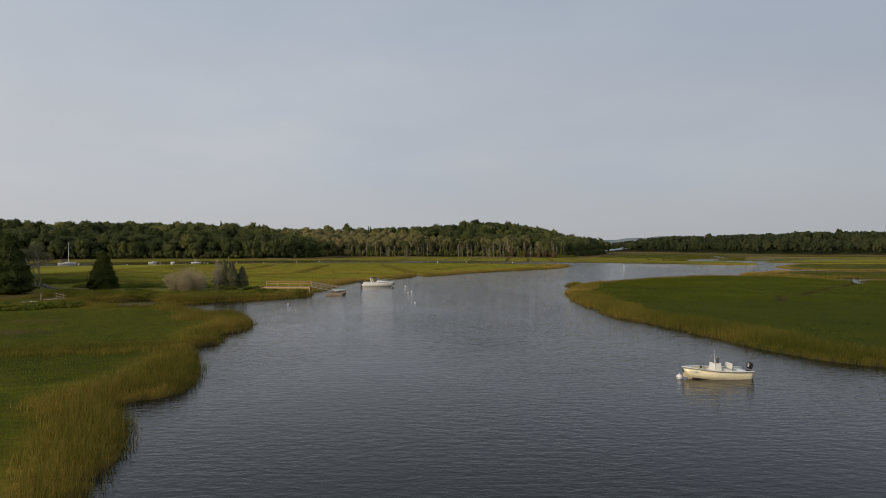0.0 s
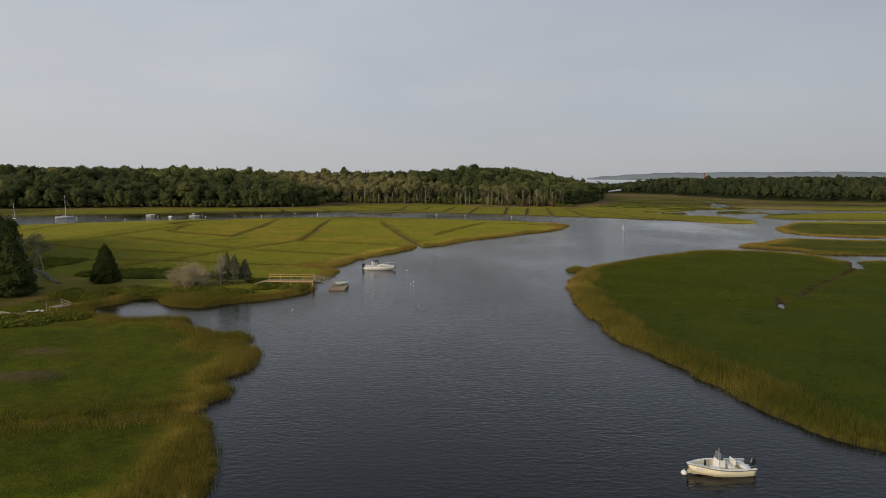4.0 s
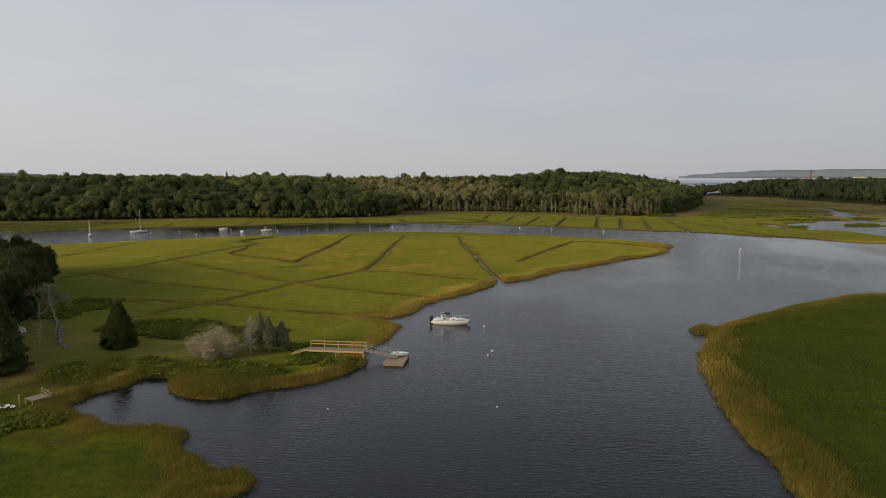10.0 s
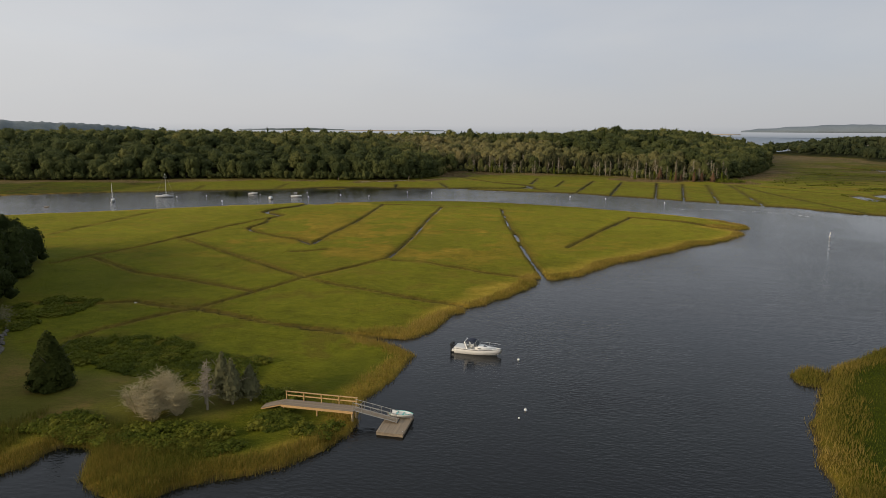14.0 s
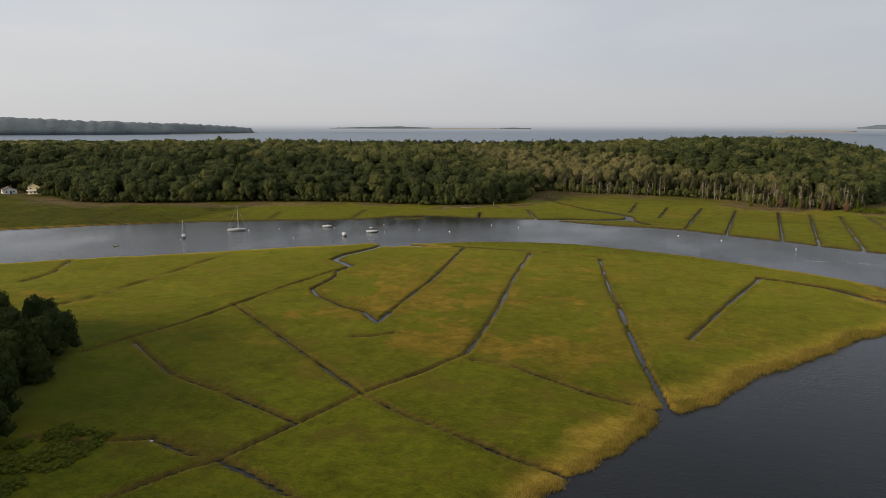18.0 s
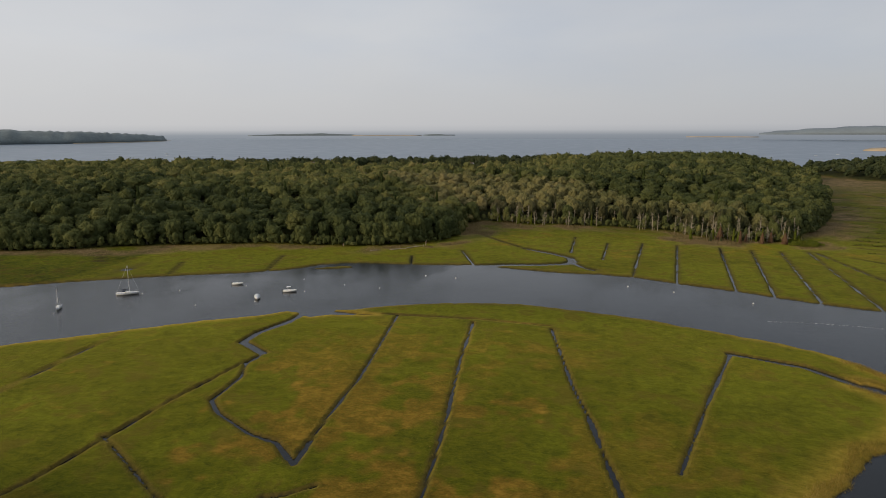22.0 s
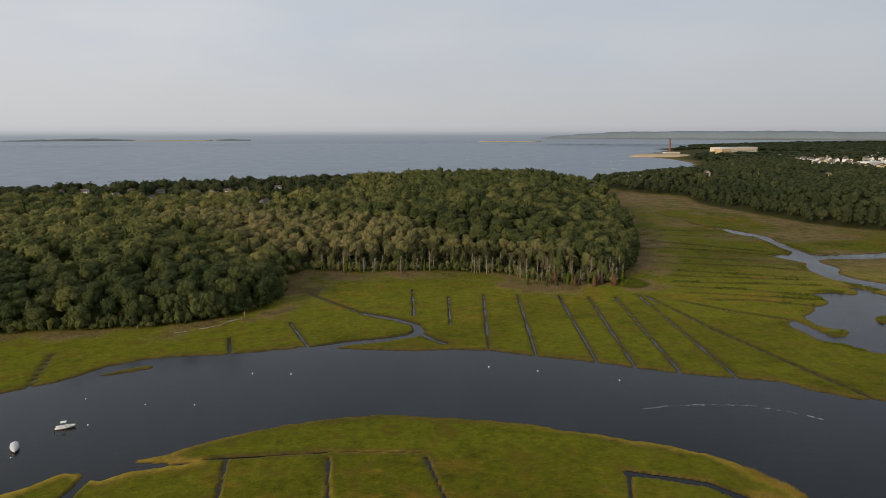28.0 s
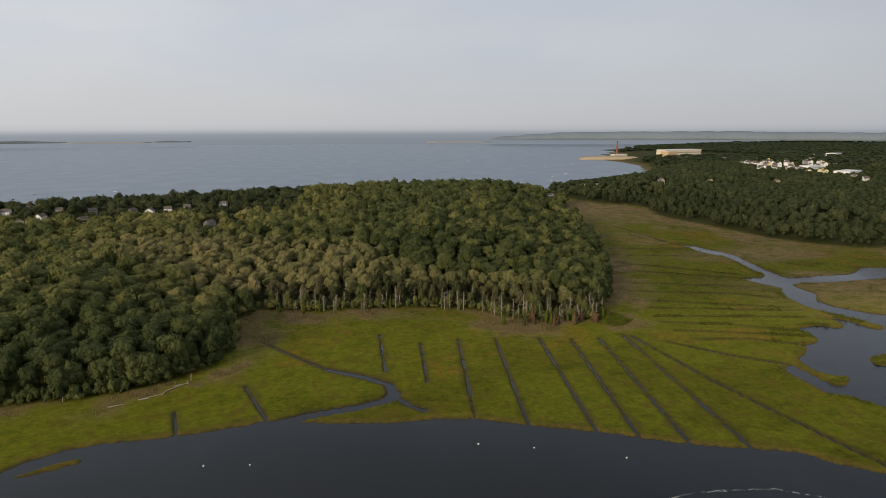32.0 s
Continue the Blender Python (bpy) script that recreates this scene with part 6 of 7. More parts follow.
    for x, y in ((-23.5, 127.2), (-23.5, 130.9), (-20.65, 127.2), (-20.65, 130.9)):
        part("cleat", box_bm((0.06, 0.26, 0.06), (x, y, dz + 0.05), 0.015), M["metal"], dock)
    din = tagged(new("dinghy"), "small turquoise and white rowing dinghy lying on the float", "dinghy")
    rings = hull_sections(2.7, 1.2, 0.42, 0.12, 0.2)
    part("hull", hull_bm(rings, 0.06, 0.08), M["gelcoat"], din)
    part("gunwale", rub_rail(rings, 0.035, 0.0), M["teal"], din, "turquoise gunwale")
    for x in (0.8, 1.6):
        part("thwart", box_bm((0.22, 1.0, 0.04), (x, 0, 0.3), 0.01), M["teal"], din)
    din.matrix_basis = pose(-23.2, 131.0, dz + 0.15, 0, 0, -4)


build_dock()


# ---------------------------------------------------------------- shrubs and trees round the cove


def bare_shrub(seed, tall, wide, stems, twigs):
    """A dome of bare upright stems with fine twigs."""
    rng = np.random.RandomState(seed)
    pieces = []
    for k in range(stems):
        a, d = rng.uniform(0, 6.28), math.sqrt(rng.uniform(0, 1))
        top = np.array([math.cos(a) * d * wide / 2, math.sin(a) * d * wide / 2, tall * (1 - 0.35 * d * d) * rng.uniform(0.8, 1.05)])
        foot = np.array([top[0] * 0.3, top[1] * 0.3, -0.1])
        top[2] *= rng.uniform(0.55, 1.0)
        mid = (foot + top) / 2 + rng.normal(0, 0.12, 3)
        pieces.append(tube([foot, mid, top], (0.04, 0.026, 0.008), 4))
        for j in range(twigs):
            s = mid + (top - mid) * rng.uniform(-0.4, 0.95)
            e = s + np.array([rng.normal(0, 0.55), rng.normal(0, 0.55), rng.uniform(-0.1, 0.55)]) * tall * 0.2
            pieces.append(tube([s, e], (0.02, 0.006), 3))
    return join(pieces)


def dead_tree(seed, tall, branches, droop=0.2, reach=0.22):
    """A standing dead tree with short branches."""
    rng = np.random.RandomState(seed)
    t = 0.014 * tall + 0.05
    pieces = [tube([(0, 0, -0.3), (rng.normal(0, 0.1), rng.normal(0, 0.1), tall * 0.5), (rng.normal(0, 0.3), rng.normal(0, 0.3), tall)], (t, t * 0.7, t * 0.15), 6)]
    for k in range(branches):
        h = tall * rng.uniform(0.22, 0.96)
        a = rng.uniform(0, 6.28)
        d = np.array([math.cos(a), math.sin(a), rng.uniform(-droop, 0.7)]) * tall * reach * (1.15 - h / tall) * rng.uniform(0.6, 1.3)
        s = np.array([0, 0, h])
        pieces.append(tube([s, s + d * 0.55 + (0, 0, 0.05), s + d], (t * 0.35, t * 0.22, t * 0.06), 4))
        for j in range(2):
            p = s + d * rng.uniform(0.4, 0.9)
            pieces.append(tube([p, p + rng.normal(0, 0.07, 3) * tall * 0.6], (t * 0.14, t * 0.04), 3))
    return join(pieces)


def forked_trunk(seed, tall):
    """A crooked trunk that forks again and again; also gives the ends of its twigs."""
    rng = np.random.RandomState(seed)
    pieces, ends, todo = [], [], [(np.array([0, 0, -0.3]), np.array([rng.normal(0, 0.15), rng.normal(0, 0.15), 1.0]), 0.17, 0)]
    while todo:
        p, d, r0, level = todo.pop()
        l = tall * (0.36, 0.26, 0.22, 0.15)[level] * rng.uniform(0.8, 1.15)
        m = p + d * l * 0.5 + rng.normal(0, 0.09, 3) * l
        e = p + d * l
        pieces.append(tube([p, m, e], (r0, r0 * 0.85, r0 * 0.68), 6))
        if level == 3:
            ends.append(e)
            continue
        for k in range(2 if level else 3):
            n = d + rng.normal(0, 0.58, 3) + np.array([0, 0, 0.12])
            todo.append((e, n / np.linalg.norm(n), r0 * 0.66, level + 1))
    return join(pieces), ends


def bush_form(seed, leaves=600, size=0.07):
    """A low uneven bush of many small lobes."""
    rng = np.random.RandomState(seed)
    pieces = []
    for k in range(9):
        a, d = k * 2.4, 0.78 * math.sqrt(k / 9)
        c = np.array([d * math.cos(a), d * math.sin(a), 0.42 - 0.22 * d + rng.uniform(-0.08, 0.12)])
        v, f = ico(1, rng, 0.22)
        pieces.append((v * 0.25 + c, f))
        n = rng.normal(0, 1, (leaves // 9, 3))
        n[:, 2] = np.abs(n[:, 2]) - 0.2
        n /= np.linalg.norm(n, axis=1, keepdims=True)
        pieces.append(leaf_cards(c + n * rng.uniform(0.22, 0.46, (len(n), 1)), n, size, rng, 0.7))
    return join(pieces)


LOW_BUSH = [bush_form(s, 250, 0.085) for s in (148, 149)]


def build_cove_plants():
    cedar = tree_master("red_cedar", 81, conifer_crown(81, 6500, 0.030, 0.42, 0.05), M["cedar"], 8.2, 14.2, 0.02, "dense dark green conical red cedar standing on the lawn", "tree", tint=0.55)
    cedar.matrix_basis = pose(-69.3, 127.6, height(-69.3, 127.6) - 0.1)
    big = tree_master("large_cedar", 82, conifer_crown(82, 6000, 0.032, 0.46, 0.14), M["needle"], 11.5, 17.5, 0.02, "broad dark cedar at the corner of the grove", "tree", tint=0.35)
    big.matrix_basis = pose(-77.5, 111.5, height(-77.5, 111.5) - 0.1)
    r = np.random.RandomState(9)
    gx, gy, gd = scatter(GROVE, 5.6, 31, 60)
    k = (gx > -230) & (gd > 1.5) & (np.hypot(gx + 77.5, gy - 111.5) > 7) & ~((gx > -100) & (gy > 124) & (gy < 148) & (gx > -96)) & ~((gy < 104) & (gx > -84))
    gx, gy, gd = gx[k], gy[k], gd[k]
    edge = gd < 13
    masters = [tree_master("grove_oak", 90 + s, broadleaf_crown(90 + s, 1750, 0.046, 15, 1), M["needle"], 11 + s, 9.0 + s * 0.5, 0.05, "dark leafy tree at the edge of the shaded grove", "tree", "trees of the grove", tint=0.1 + 0.2 * s) for s in range(2)]
    masters.append(tree_master("grove_cedar", 96, conifer_crown(96, 1600, 0.05, 0.46, 0.08), M["cedar"], 10, 13.5, 0.03, "broad dark green cedar at the edge of the grove", "tree", "trees of the grove", tint=0.2))
    masters.append(tree_master("grove_cedar", 95, conifer_crown(95, 1600, 0.055, 0.42, 0.1), M["needle"], 11, 13, 0.03, "dark pointed cedar at the edge of the grove", "tree", "trees of the grove", tint=0.2))
    put_copies(masters, list(zip(gx[edge], gy[edge])), 33)
    plant("grove_understorey", gx[edge] + r.uniform(-2, 2, edge.sum()), gy[edge] + r.uniform(-2, 2, edge.sum()), CROWN_MID, (5, 8), (4, 8.5), M["needle"], 35, "dark cedars and shrubs filling the edge of the grove", 0.0, (0.1, 0.7))
    plant("grove_woods", gx[~edge], gy[~edge], CROWN_FAR, (7, 10), (10, 14), M["leaf"], 34, "shaded trees deeper in the grove", 0.15, (0.0, 0.35))
    # grey bare shrubs and the thin trees beside them
    for i, (x, y, h, w) in enumerate(((-53.2, 123.8, 4.8, 4.4), (-50.8, 125.4, 5.6, 4.2), (-48.4, 124.6, 5.0, 3.8), (-50.6, 122.6, 4.2, 3.4), (-52.0, 127.0, 5.4, 3.6))):
        s = tagged(new("bare_shrub"), "grey leafless shrub with fine upright twigs by the water", "shrub", "bare grey shrubs")
        mesh_part("stem_clump", bare_shrub(100 + i, h, w * 0.92, 62, 22), M["twig"], s)
        s.matrix_basis = pose(x, y, height(x, y))
    for i, (x, y, h) in enumerate(((-45.6, 126.4, 6.4), (-46.6, 127.6, 4.0))):
        s = tagged(new("dead_cedar"), "pale dead cedar with thin drooping branches", "dead tree")
        mesh_part("trunk", dead_tree(120 + i, h, 110, 0.3, 0.3), M["dead_wood"], s)
        s.matrix_basis = pose(x, y, height(x, y))
    for i, (x, y, h) in enumerate(((-43.4, 128.6, 6.2), (-41.8, 130.2, 5.2), (-45.4, 129.8, 6.4))):
        t = tree_master("small_tree", 130 + i, conifer_crown(130 + i, 1500, 0.05, 0.5, 0.16), M["lichen_leaf"], h, 6.0, 0.14, "small grey-green tree with a pale stem beside the boardwalk", "tree", "", "dead_wood", 0.1)
        t.matrix_basis = pose(x, y, height(x, y))
    # leafy bushes
    masters = [tagged(new("bush"), "dense bright green bush of the thicket", "bush", "bushes of the thicket") for _ in range(3)]
    for i, b in enumerate(masters):
        mesh_part("foliage", bush_form(140 + i, 480, 0.062), M["bush"], b, "", 0.25 * i)
    spots = []
    for n, cx, cy, sx2, sy2 in ((300, -65, 142, 17, 9.5), (110, -53, 139, 6, 6), (18, -39, 132.6, 2.6, 1.6), (90, -71, 94, 10, 3.0), (24, -60, 97.3, 3.5, 1.2), (26, -33.5, 125.6, 4.5, 2.2), (34, -44, 119.5, 6, 2.4), (44, -56, 119, 7, 2), (70, -101, 158, 6, 12), (30, -67, 113, 3.5, 3)):
        for k in range(n):
            x, y = cx + sx2 * r.uniform(-1, 1), cy + sy2 * r.uniform(-1, 1)
            thicket = n != 300 or (y > 134 + 0.25 * abs(x + 62) and y < 150.5 - 0.03 * (x + 70) ** 2 and not (abs(x + 57) < 5 and abs(y - 145.5) < 2.6))
            if height(x, y) > 0.3 and thicket:
                spots.append((x, y, r.uniform(0.6, 1.15)))
    used = set()
    order = r.permutation(len(spots))
    rest = []
    for i in order[260:]:
        x, y, s = spots[i]
        v, f = LOW_BUSH[i % 2]
        rest.append((v * np.array([1.6 * s, 1.6 * s, 1.2 * s]) + np.array([x, y, height(x, y) - 0.15]), f))
    v, f = join(rest)
    me = soup("thicket", v, f, M["bush"], dict(tint=np.repeat(r.uniform(0.1, 0.8, len(rest)), [len(p[0]) for p in rest])))
    tagged(new("thicket", me), "low tangled green thicket round the cove", "thicket", kind="stuff")
    for x, y, s in [spots[i] for i in order[:260]]:
        k = r.randint(3)
        m = pose(x, y, height(x, y) - 0.15, 0, 0, r.uniform(0, 360)) @ Matrix.Diagonal((1.6 * s, 1.6 * s, 1.2 * s, 1))
        if k in used:
            copy_thing(masters[k], m).matrix_basis = m
        else:
            used.add(k)
            masters[k].matrix_basis = m
    # lichen-grey forked tree and the pale snag beside the grove
    for i, (x, y, h) in enumerate(((-86.6, 134.2, 8.6), (-90.4, 135.2, 9.4), (-79.5, 122, 5.0))):
        s = tagged(new("forked_tree"), "crooked pale forked tree with sparse leaves", "tree")
        mesh_part("trunk", forked_trunk(150 + i, h)[0] if i < 2 else dead_tree(152, h, 16, -0.2, 0.5), M["dead_wood"], s)
        if i < 2:
            rng = np.random.RandomState(160 + i)
            c = np.repeat(np.array(forked_trunk(150 + i, h)[1]), 90, 0)
            c = c + rng.normal(0, 1, c.shape) * np.array([0.62, 0.62, 0.32])
            mesh_part("leaves", leaf_cards(c, rng.normal(0, 1, c.shape) + np.array([0, 0, 1.0]), 0.13, rng), M["lichen_leaf"], s, "sparse grey-green leaf clumps", 0.5)
        s.matrix_basis = pose(x, y, height(x, y))


build_cove_plants()


# ---------------------------------------------------------------- garden things by the cove


def build_garden():
    wall = tagged(new("stone_wall"), "low dry-stone wall of grey field stones along the lawn", "wall")
    r = random.Random(8)
    rng = np.random.RandomState(8)
    forms = []
    for k in range(4):
        v, f = ico(1, rng, 0.18)
        forms.append(soup("stone", v * np.array([0.34, 0.28, 0.2]), f, M["stone"]))
    pts = [(-77, 124.6), (-80, 127.2), (-83.8, 131.8), (-88, 137.4), (-94.2, 143.6), (-98, 148.6), (-104, 154)]
    for (ax, ay), (bx, by) in zip(pts[:-1], pts[1:]):
        n = int(math.hypot(bx - ax, by - ay) / 0.42)
        for i in range(n):
            for row in range(2):
                x, y = ax + (bx - ax) * (i + 0.5 * row) / n + r.uniform(-0.32, 0.32), ay + (by - ay) * (i + 0.5 * row) / n + r.uniform(-0.32, 0.32)
                if r.random() < 0.3:
                    continue
                s = new("stone", forms[r.randrange(4)])
                s.parent = wall
                s.matrix_basis = pose(x, y, height(x, y) + 0.04 + 0.17 * row, r.uniform(-15, 15), r.uniform(-15, 15), r.uniform(0, 360))
    chair = tagged(new("garden_chair"), "white slatted wooden lounge chair on the grass", "chair")
    for k in range(5):
        part("back_slat", box_bm((0.10, 0.03, 0.95), (-0.28 + 0.14 * k, 0.34, 0.72), 0.01, (-24, 0, 0)), M["white_wall"], chair)
    for k in range(4):
        part("seat_slat", box_bm((0.62, 0.12, 0.03), (0, -0.32 + 0.15 * k, 0.40 - 0.03 * k), 0.01), M["white_wall"], chair)
    for s in (-0.36, 0.36):
        part("armrest", box_bm((0.12, 0.8, 0.03), (s, -0.05, 0.60), 0.01), M["white_wall"], chair)
        part("front_leg", box_bm((0.08, 0.06, 0.60), (s, -0.4, 0.30), 0.01), M["white_wall"], chair)
        part("back_leg", box_bm((0.05, 0.95, 0.10), (s * 0.9, 0.05, 0.25), 0.01, (-14, 0, 0)), M["white_wall"], chair)
    chair.matrix_basis = pose(-91.5, 132.5, height(-91.5, 132.5), 0, 0, 140)
    copy_thing(chair, pose(-93.2, 134.2, height(-93.2, 134.2), 0, 0, 165))
    slab = tagged(new("stone_slab"), "flat pale grey stone slab on the grass", "slab")
    part("slab", box_bm((2.0, 1.5, 0.16), (0, 0, 0.04), 0.03), M["stone"], slab)
    slab.matrix_basis = pose(-90.5, 130.2, height(-90.5, 130.2), 0, 0, 30)
    st = tagged(new("landing_steps"), "small weathered timber landing with a handrail by the cove", "landing")
    gx, gy = -64.2, 103.2
    gz = height(gx, gy)
    for i in range(9):
        part("plank", box_bm((0.2, 2.2, 0.05), (-0.95 + i * 0.22, 0, 0.65), 0.006), M["grey_timber"], st)
    for x in (-0.9, 0.9):
        for y in (-1.0, 1.0):
            part("post", beam_bm((x, y, -0.4), (x, y, 0.62), 0.1, 0.1), M["grey_timber"], st)
    for x in (-0.9, 0.9):
        part("rail_post", beam_bm((x, 1.0, 0.6), (x, 1.0, 1.55), 0.08, 0.08), M["grey_timber"], st)
    part("handrail", beam_bm((-1.0, 1.0, 1.55), (1.6, 1.0, 1.15), 0.08, 0.08), M["grey_timber"], st)
    part("mid_rail", beam_bm((-1.0, 1.0, 1.1), (1.5, 1.0, 0.75), 0.06, 0.08), M["grey_timber"], st)
    st.matrix_basis = pose(gx, gy, gz, 0, 0, -25)
    for i, (x, y) in enumerate(((-65.9, 99.9), (-66.5, 99.7), (-67.1, 99.9), (-66.2, 100.6), (-65.3, 100.4))):
        t = tagged(new("bucket"), "dark plastic bucket among the gear by the cove", "bucket", "buckets by the landing")
        part("body", bar_bm((0, 0, 0), (0, 0, 0.5), 0.22, 12, 0.27), M["black"], t)
        part("rim", bar_bm((0, 0, 0.47), (0, 0, 0.52), 0.29, 12), M["deck_white"], t, "pale rim")
        t.matrix_basis = pose(x, y, height(x, y), 4 * i, 3 * i, 0)
    crate = tagged(new("washed_up_crate"), "small white plastic crate washed up on the marsh", "crate")
    part("crate", merge(box_bm((0.9, 0.6, 0.06), (0, 0, 0.05), 0.01), *[box_bm(d, p, 0.01) for d, p in (((0.9, 0.05, 0.4), (0, 0.28, 0.25)), ((0.9, 0.05, 0.4), (0, -0.28, 0.25)), ((0.05, 0.6, 0.4), (0.43, 0, 0.25)), ((0.05, 0.6, 0.4), (-0.43, 0, 0.25)))]), M["white_wall"], crate)
    crate.matrix_basis = pose(-88.6, 169.2, height(-88.6, 169.2) - 0.02, 0, 8, 35) @ Matrix.Scale(0.6, 4)
    post = tagged(new("mooring_post"), "weathered round post standing in the grass", "post")
    part("post", bar_bm((0, 0, -0.4), (0, 0, 1.7), 0.11, 9, 0.09), M["grey_timber"], post)
    post.matrix_basis = pose(-65.0, 101.2, height(-65, 101.2), 2, 1, 0)
    for i, (x, y, l, a) in enumerate(((-69.5, 99.6, 4.2, 6), (-71.5, 100.3, 3.4, -12), (-68.2, 98.7, 2.6, 30), (-67.8, 100.8, 1.9, 75))):
        t = tagged(new("driftwood_log"), "bleached driftwood log lying in the grass", "log", "driftwood by the cove")
        mesh_part("log", tube([(-l / 2, 0, 0.15), (0, 0.1, 0.2), (l / 2, 0, 0.17)], (0.16, 0.14, 0.08), 8), M["dead_wood"], t)
        t.matrix_basis = pose(x, y, height(x, y), 0, 0, a)


build_garden()


# ---------------------------------------------------------------- dead trees at the wood's edge


def build_snags():
    r = np.random.RandomState(12)
    masters = []
    for s in range(5):
        m = tagged(new("dead_tree"), "bleached standing dead tree at the edge of the marsh", "dead tree", "dead trees at the wood's edge")
        mesh_part("trunk", dead_tree(170 + s, 8 + 1.3 * s, 28, 0.1, 0.2), M["dead_wood"], m)
        masters.append(m)
    places = []
    o = rounded([(-97, 598), (-64, 588), (-33, 588), (0, 584), (33, 573), (46, 554), (75, 544), (97, 543), (116, 583)], 0)
    for k in range(84):
        i = r.randint(len(o) - 1)
        u = r.uniform()
        p = o[i] * (1 - u) + o[i + 1] * u
        d = abs(r.normal(0, 5))
        places.append((p[0] + r.normal(0, 1.5), p[1] - 1.5 + d))
    put_copies(masters, places, 41, 0.7, 1.25)
    for k, (x, y, h) in enumerate(((-162.6, 474.5, 4.6), (-116, 488, 3.6))):
        t = tagged(new("broken_snag"), "short broken grey trunk leaning at the edge of the wood", "dead tree", "broken trunks at the wood's edge")
        mesh_part("trunk", tube([(0, 0, -0.4), (0.15, 0.1, h * 0.5), (0.5, 0.2, h)], (0.26, 0.2, 0.08), 7), M["grey_timber"], t)
        mesh_part("stub", tube([(0.15, 0.1, h * 0.5), (-0.5, 0.3, h * 0.75)], (0.14, 0.05), 5), M["grey_timber"], t)
        t.matrix_basis = pose(x, y, height(x, y))
    for x, y, l, a in ((-128, 473, 9, 25), (-121, 481, 8, 40), (-140, 466, 6, 15), (-124, 477, 5, 75), (-117, 487, 4, 100), (-131, 471, 4, 5), (-119, 484, 6, 20)):
        t = tagged(new("fallen_trunk"), "pale fallen trunk lying along the edge of the wood", "log", "fallen trunks")
        mesh_part("trunk", tube([(-l / 2, 0, 0.25), (0, 0.3, 0.35), (l / 2, 0, 0.5)], (0.28, 0.2, 0.08), 7), M["dead_wood"], t)
        t.matrix_basis = pose(x, y, height(x, y), 0, 0, a)
    # low young cedars and shrubs at the foot of the wood
    small = [tree_master("young_cedar", 180 + s, conifer_crown(180 + s, 200, 0.13, 0.4), M["bush"] if s else M["pale_leaf"], 4.5 + 1.5 * s, 5.0, 0.02, "small bushy cedar in front of the wood", "tree", "young cedars in front of the wood", tint=0.1) for s in range(3)]
    spots = [(x, y) for x, y in zip(r.uniform(40, 104, 34), r.uniform(533, 546, 34)) if y > 541 - 0.1 * abs(x - 75)] + [(x, 588 + 4 * r.uniform(-1, 1)) for x in r.uniform(-90, 20, 18)]
    put_copies(small, spots, 43, 0.6, 1.3)
    rust = tree_master("dead_cedar", 190, conifer_crown(190, 420, 0.08, 0.36, 0.1), M["rust_leaf"], 7.5, 8.5, 0.04, "rusty brown dead cedar in front of the wood", "dead tree", "rusty cedars in front of the wood", "dead_wood", 0.3)
    put_copies([rust], [(67.5, 535), (80, 536), (86, 541), (93, 538), (72, 540), (58, 545)], 44, 0.6, 1.35)
    low = tagged(new("corner_bush"), "bright green low bush at the corner of the wood", "bush", "bushes at the corner of the wood")
    mesh_part("foliage", bush_form(145, 240, 0.12), M["bush"], low, "", 0.3)
    put_copies([low], [(x, y) for x, y in zip(r.uniform(95, 114, 46), r.uniform(530, 552, 46)) if abs(y - 541) < 11 - 0.4 * abs(x - 104)], 45, 1.6, 3.2)


build_snags()


# ---------------------------------------------------------------- houses and works


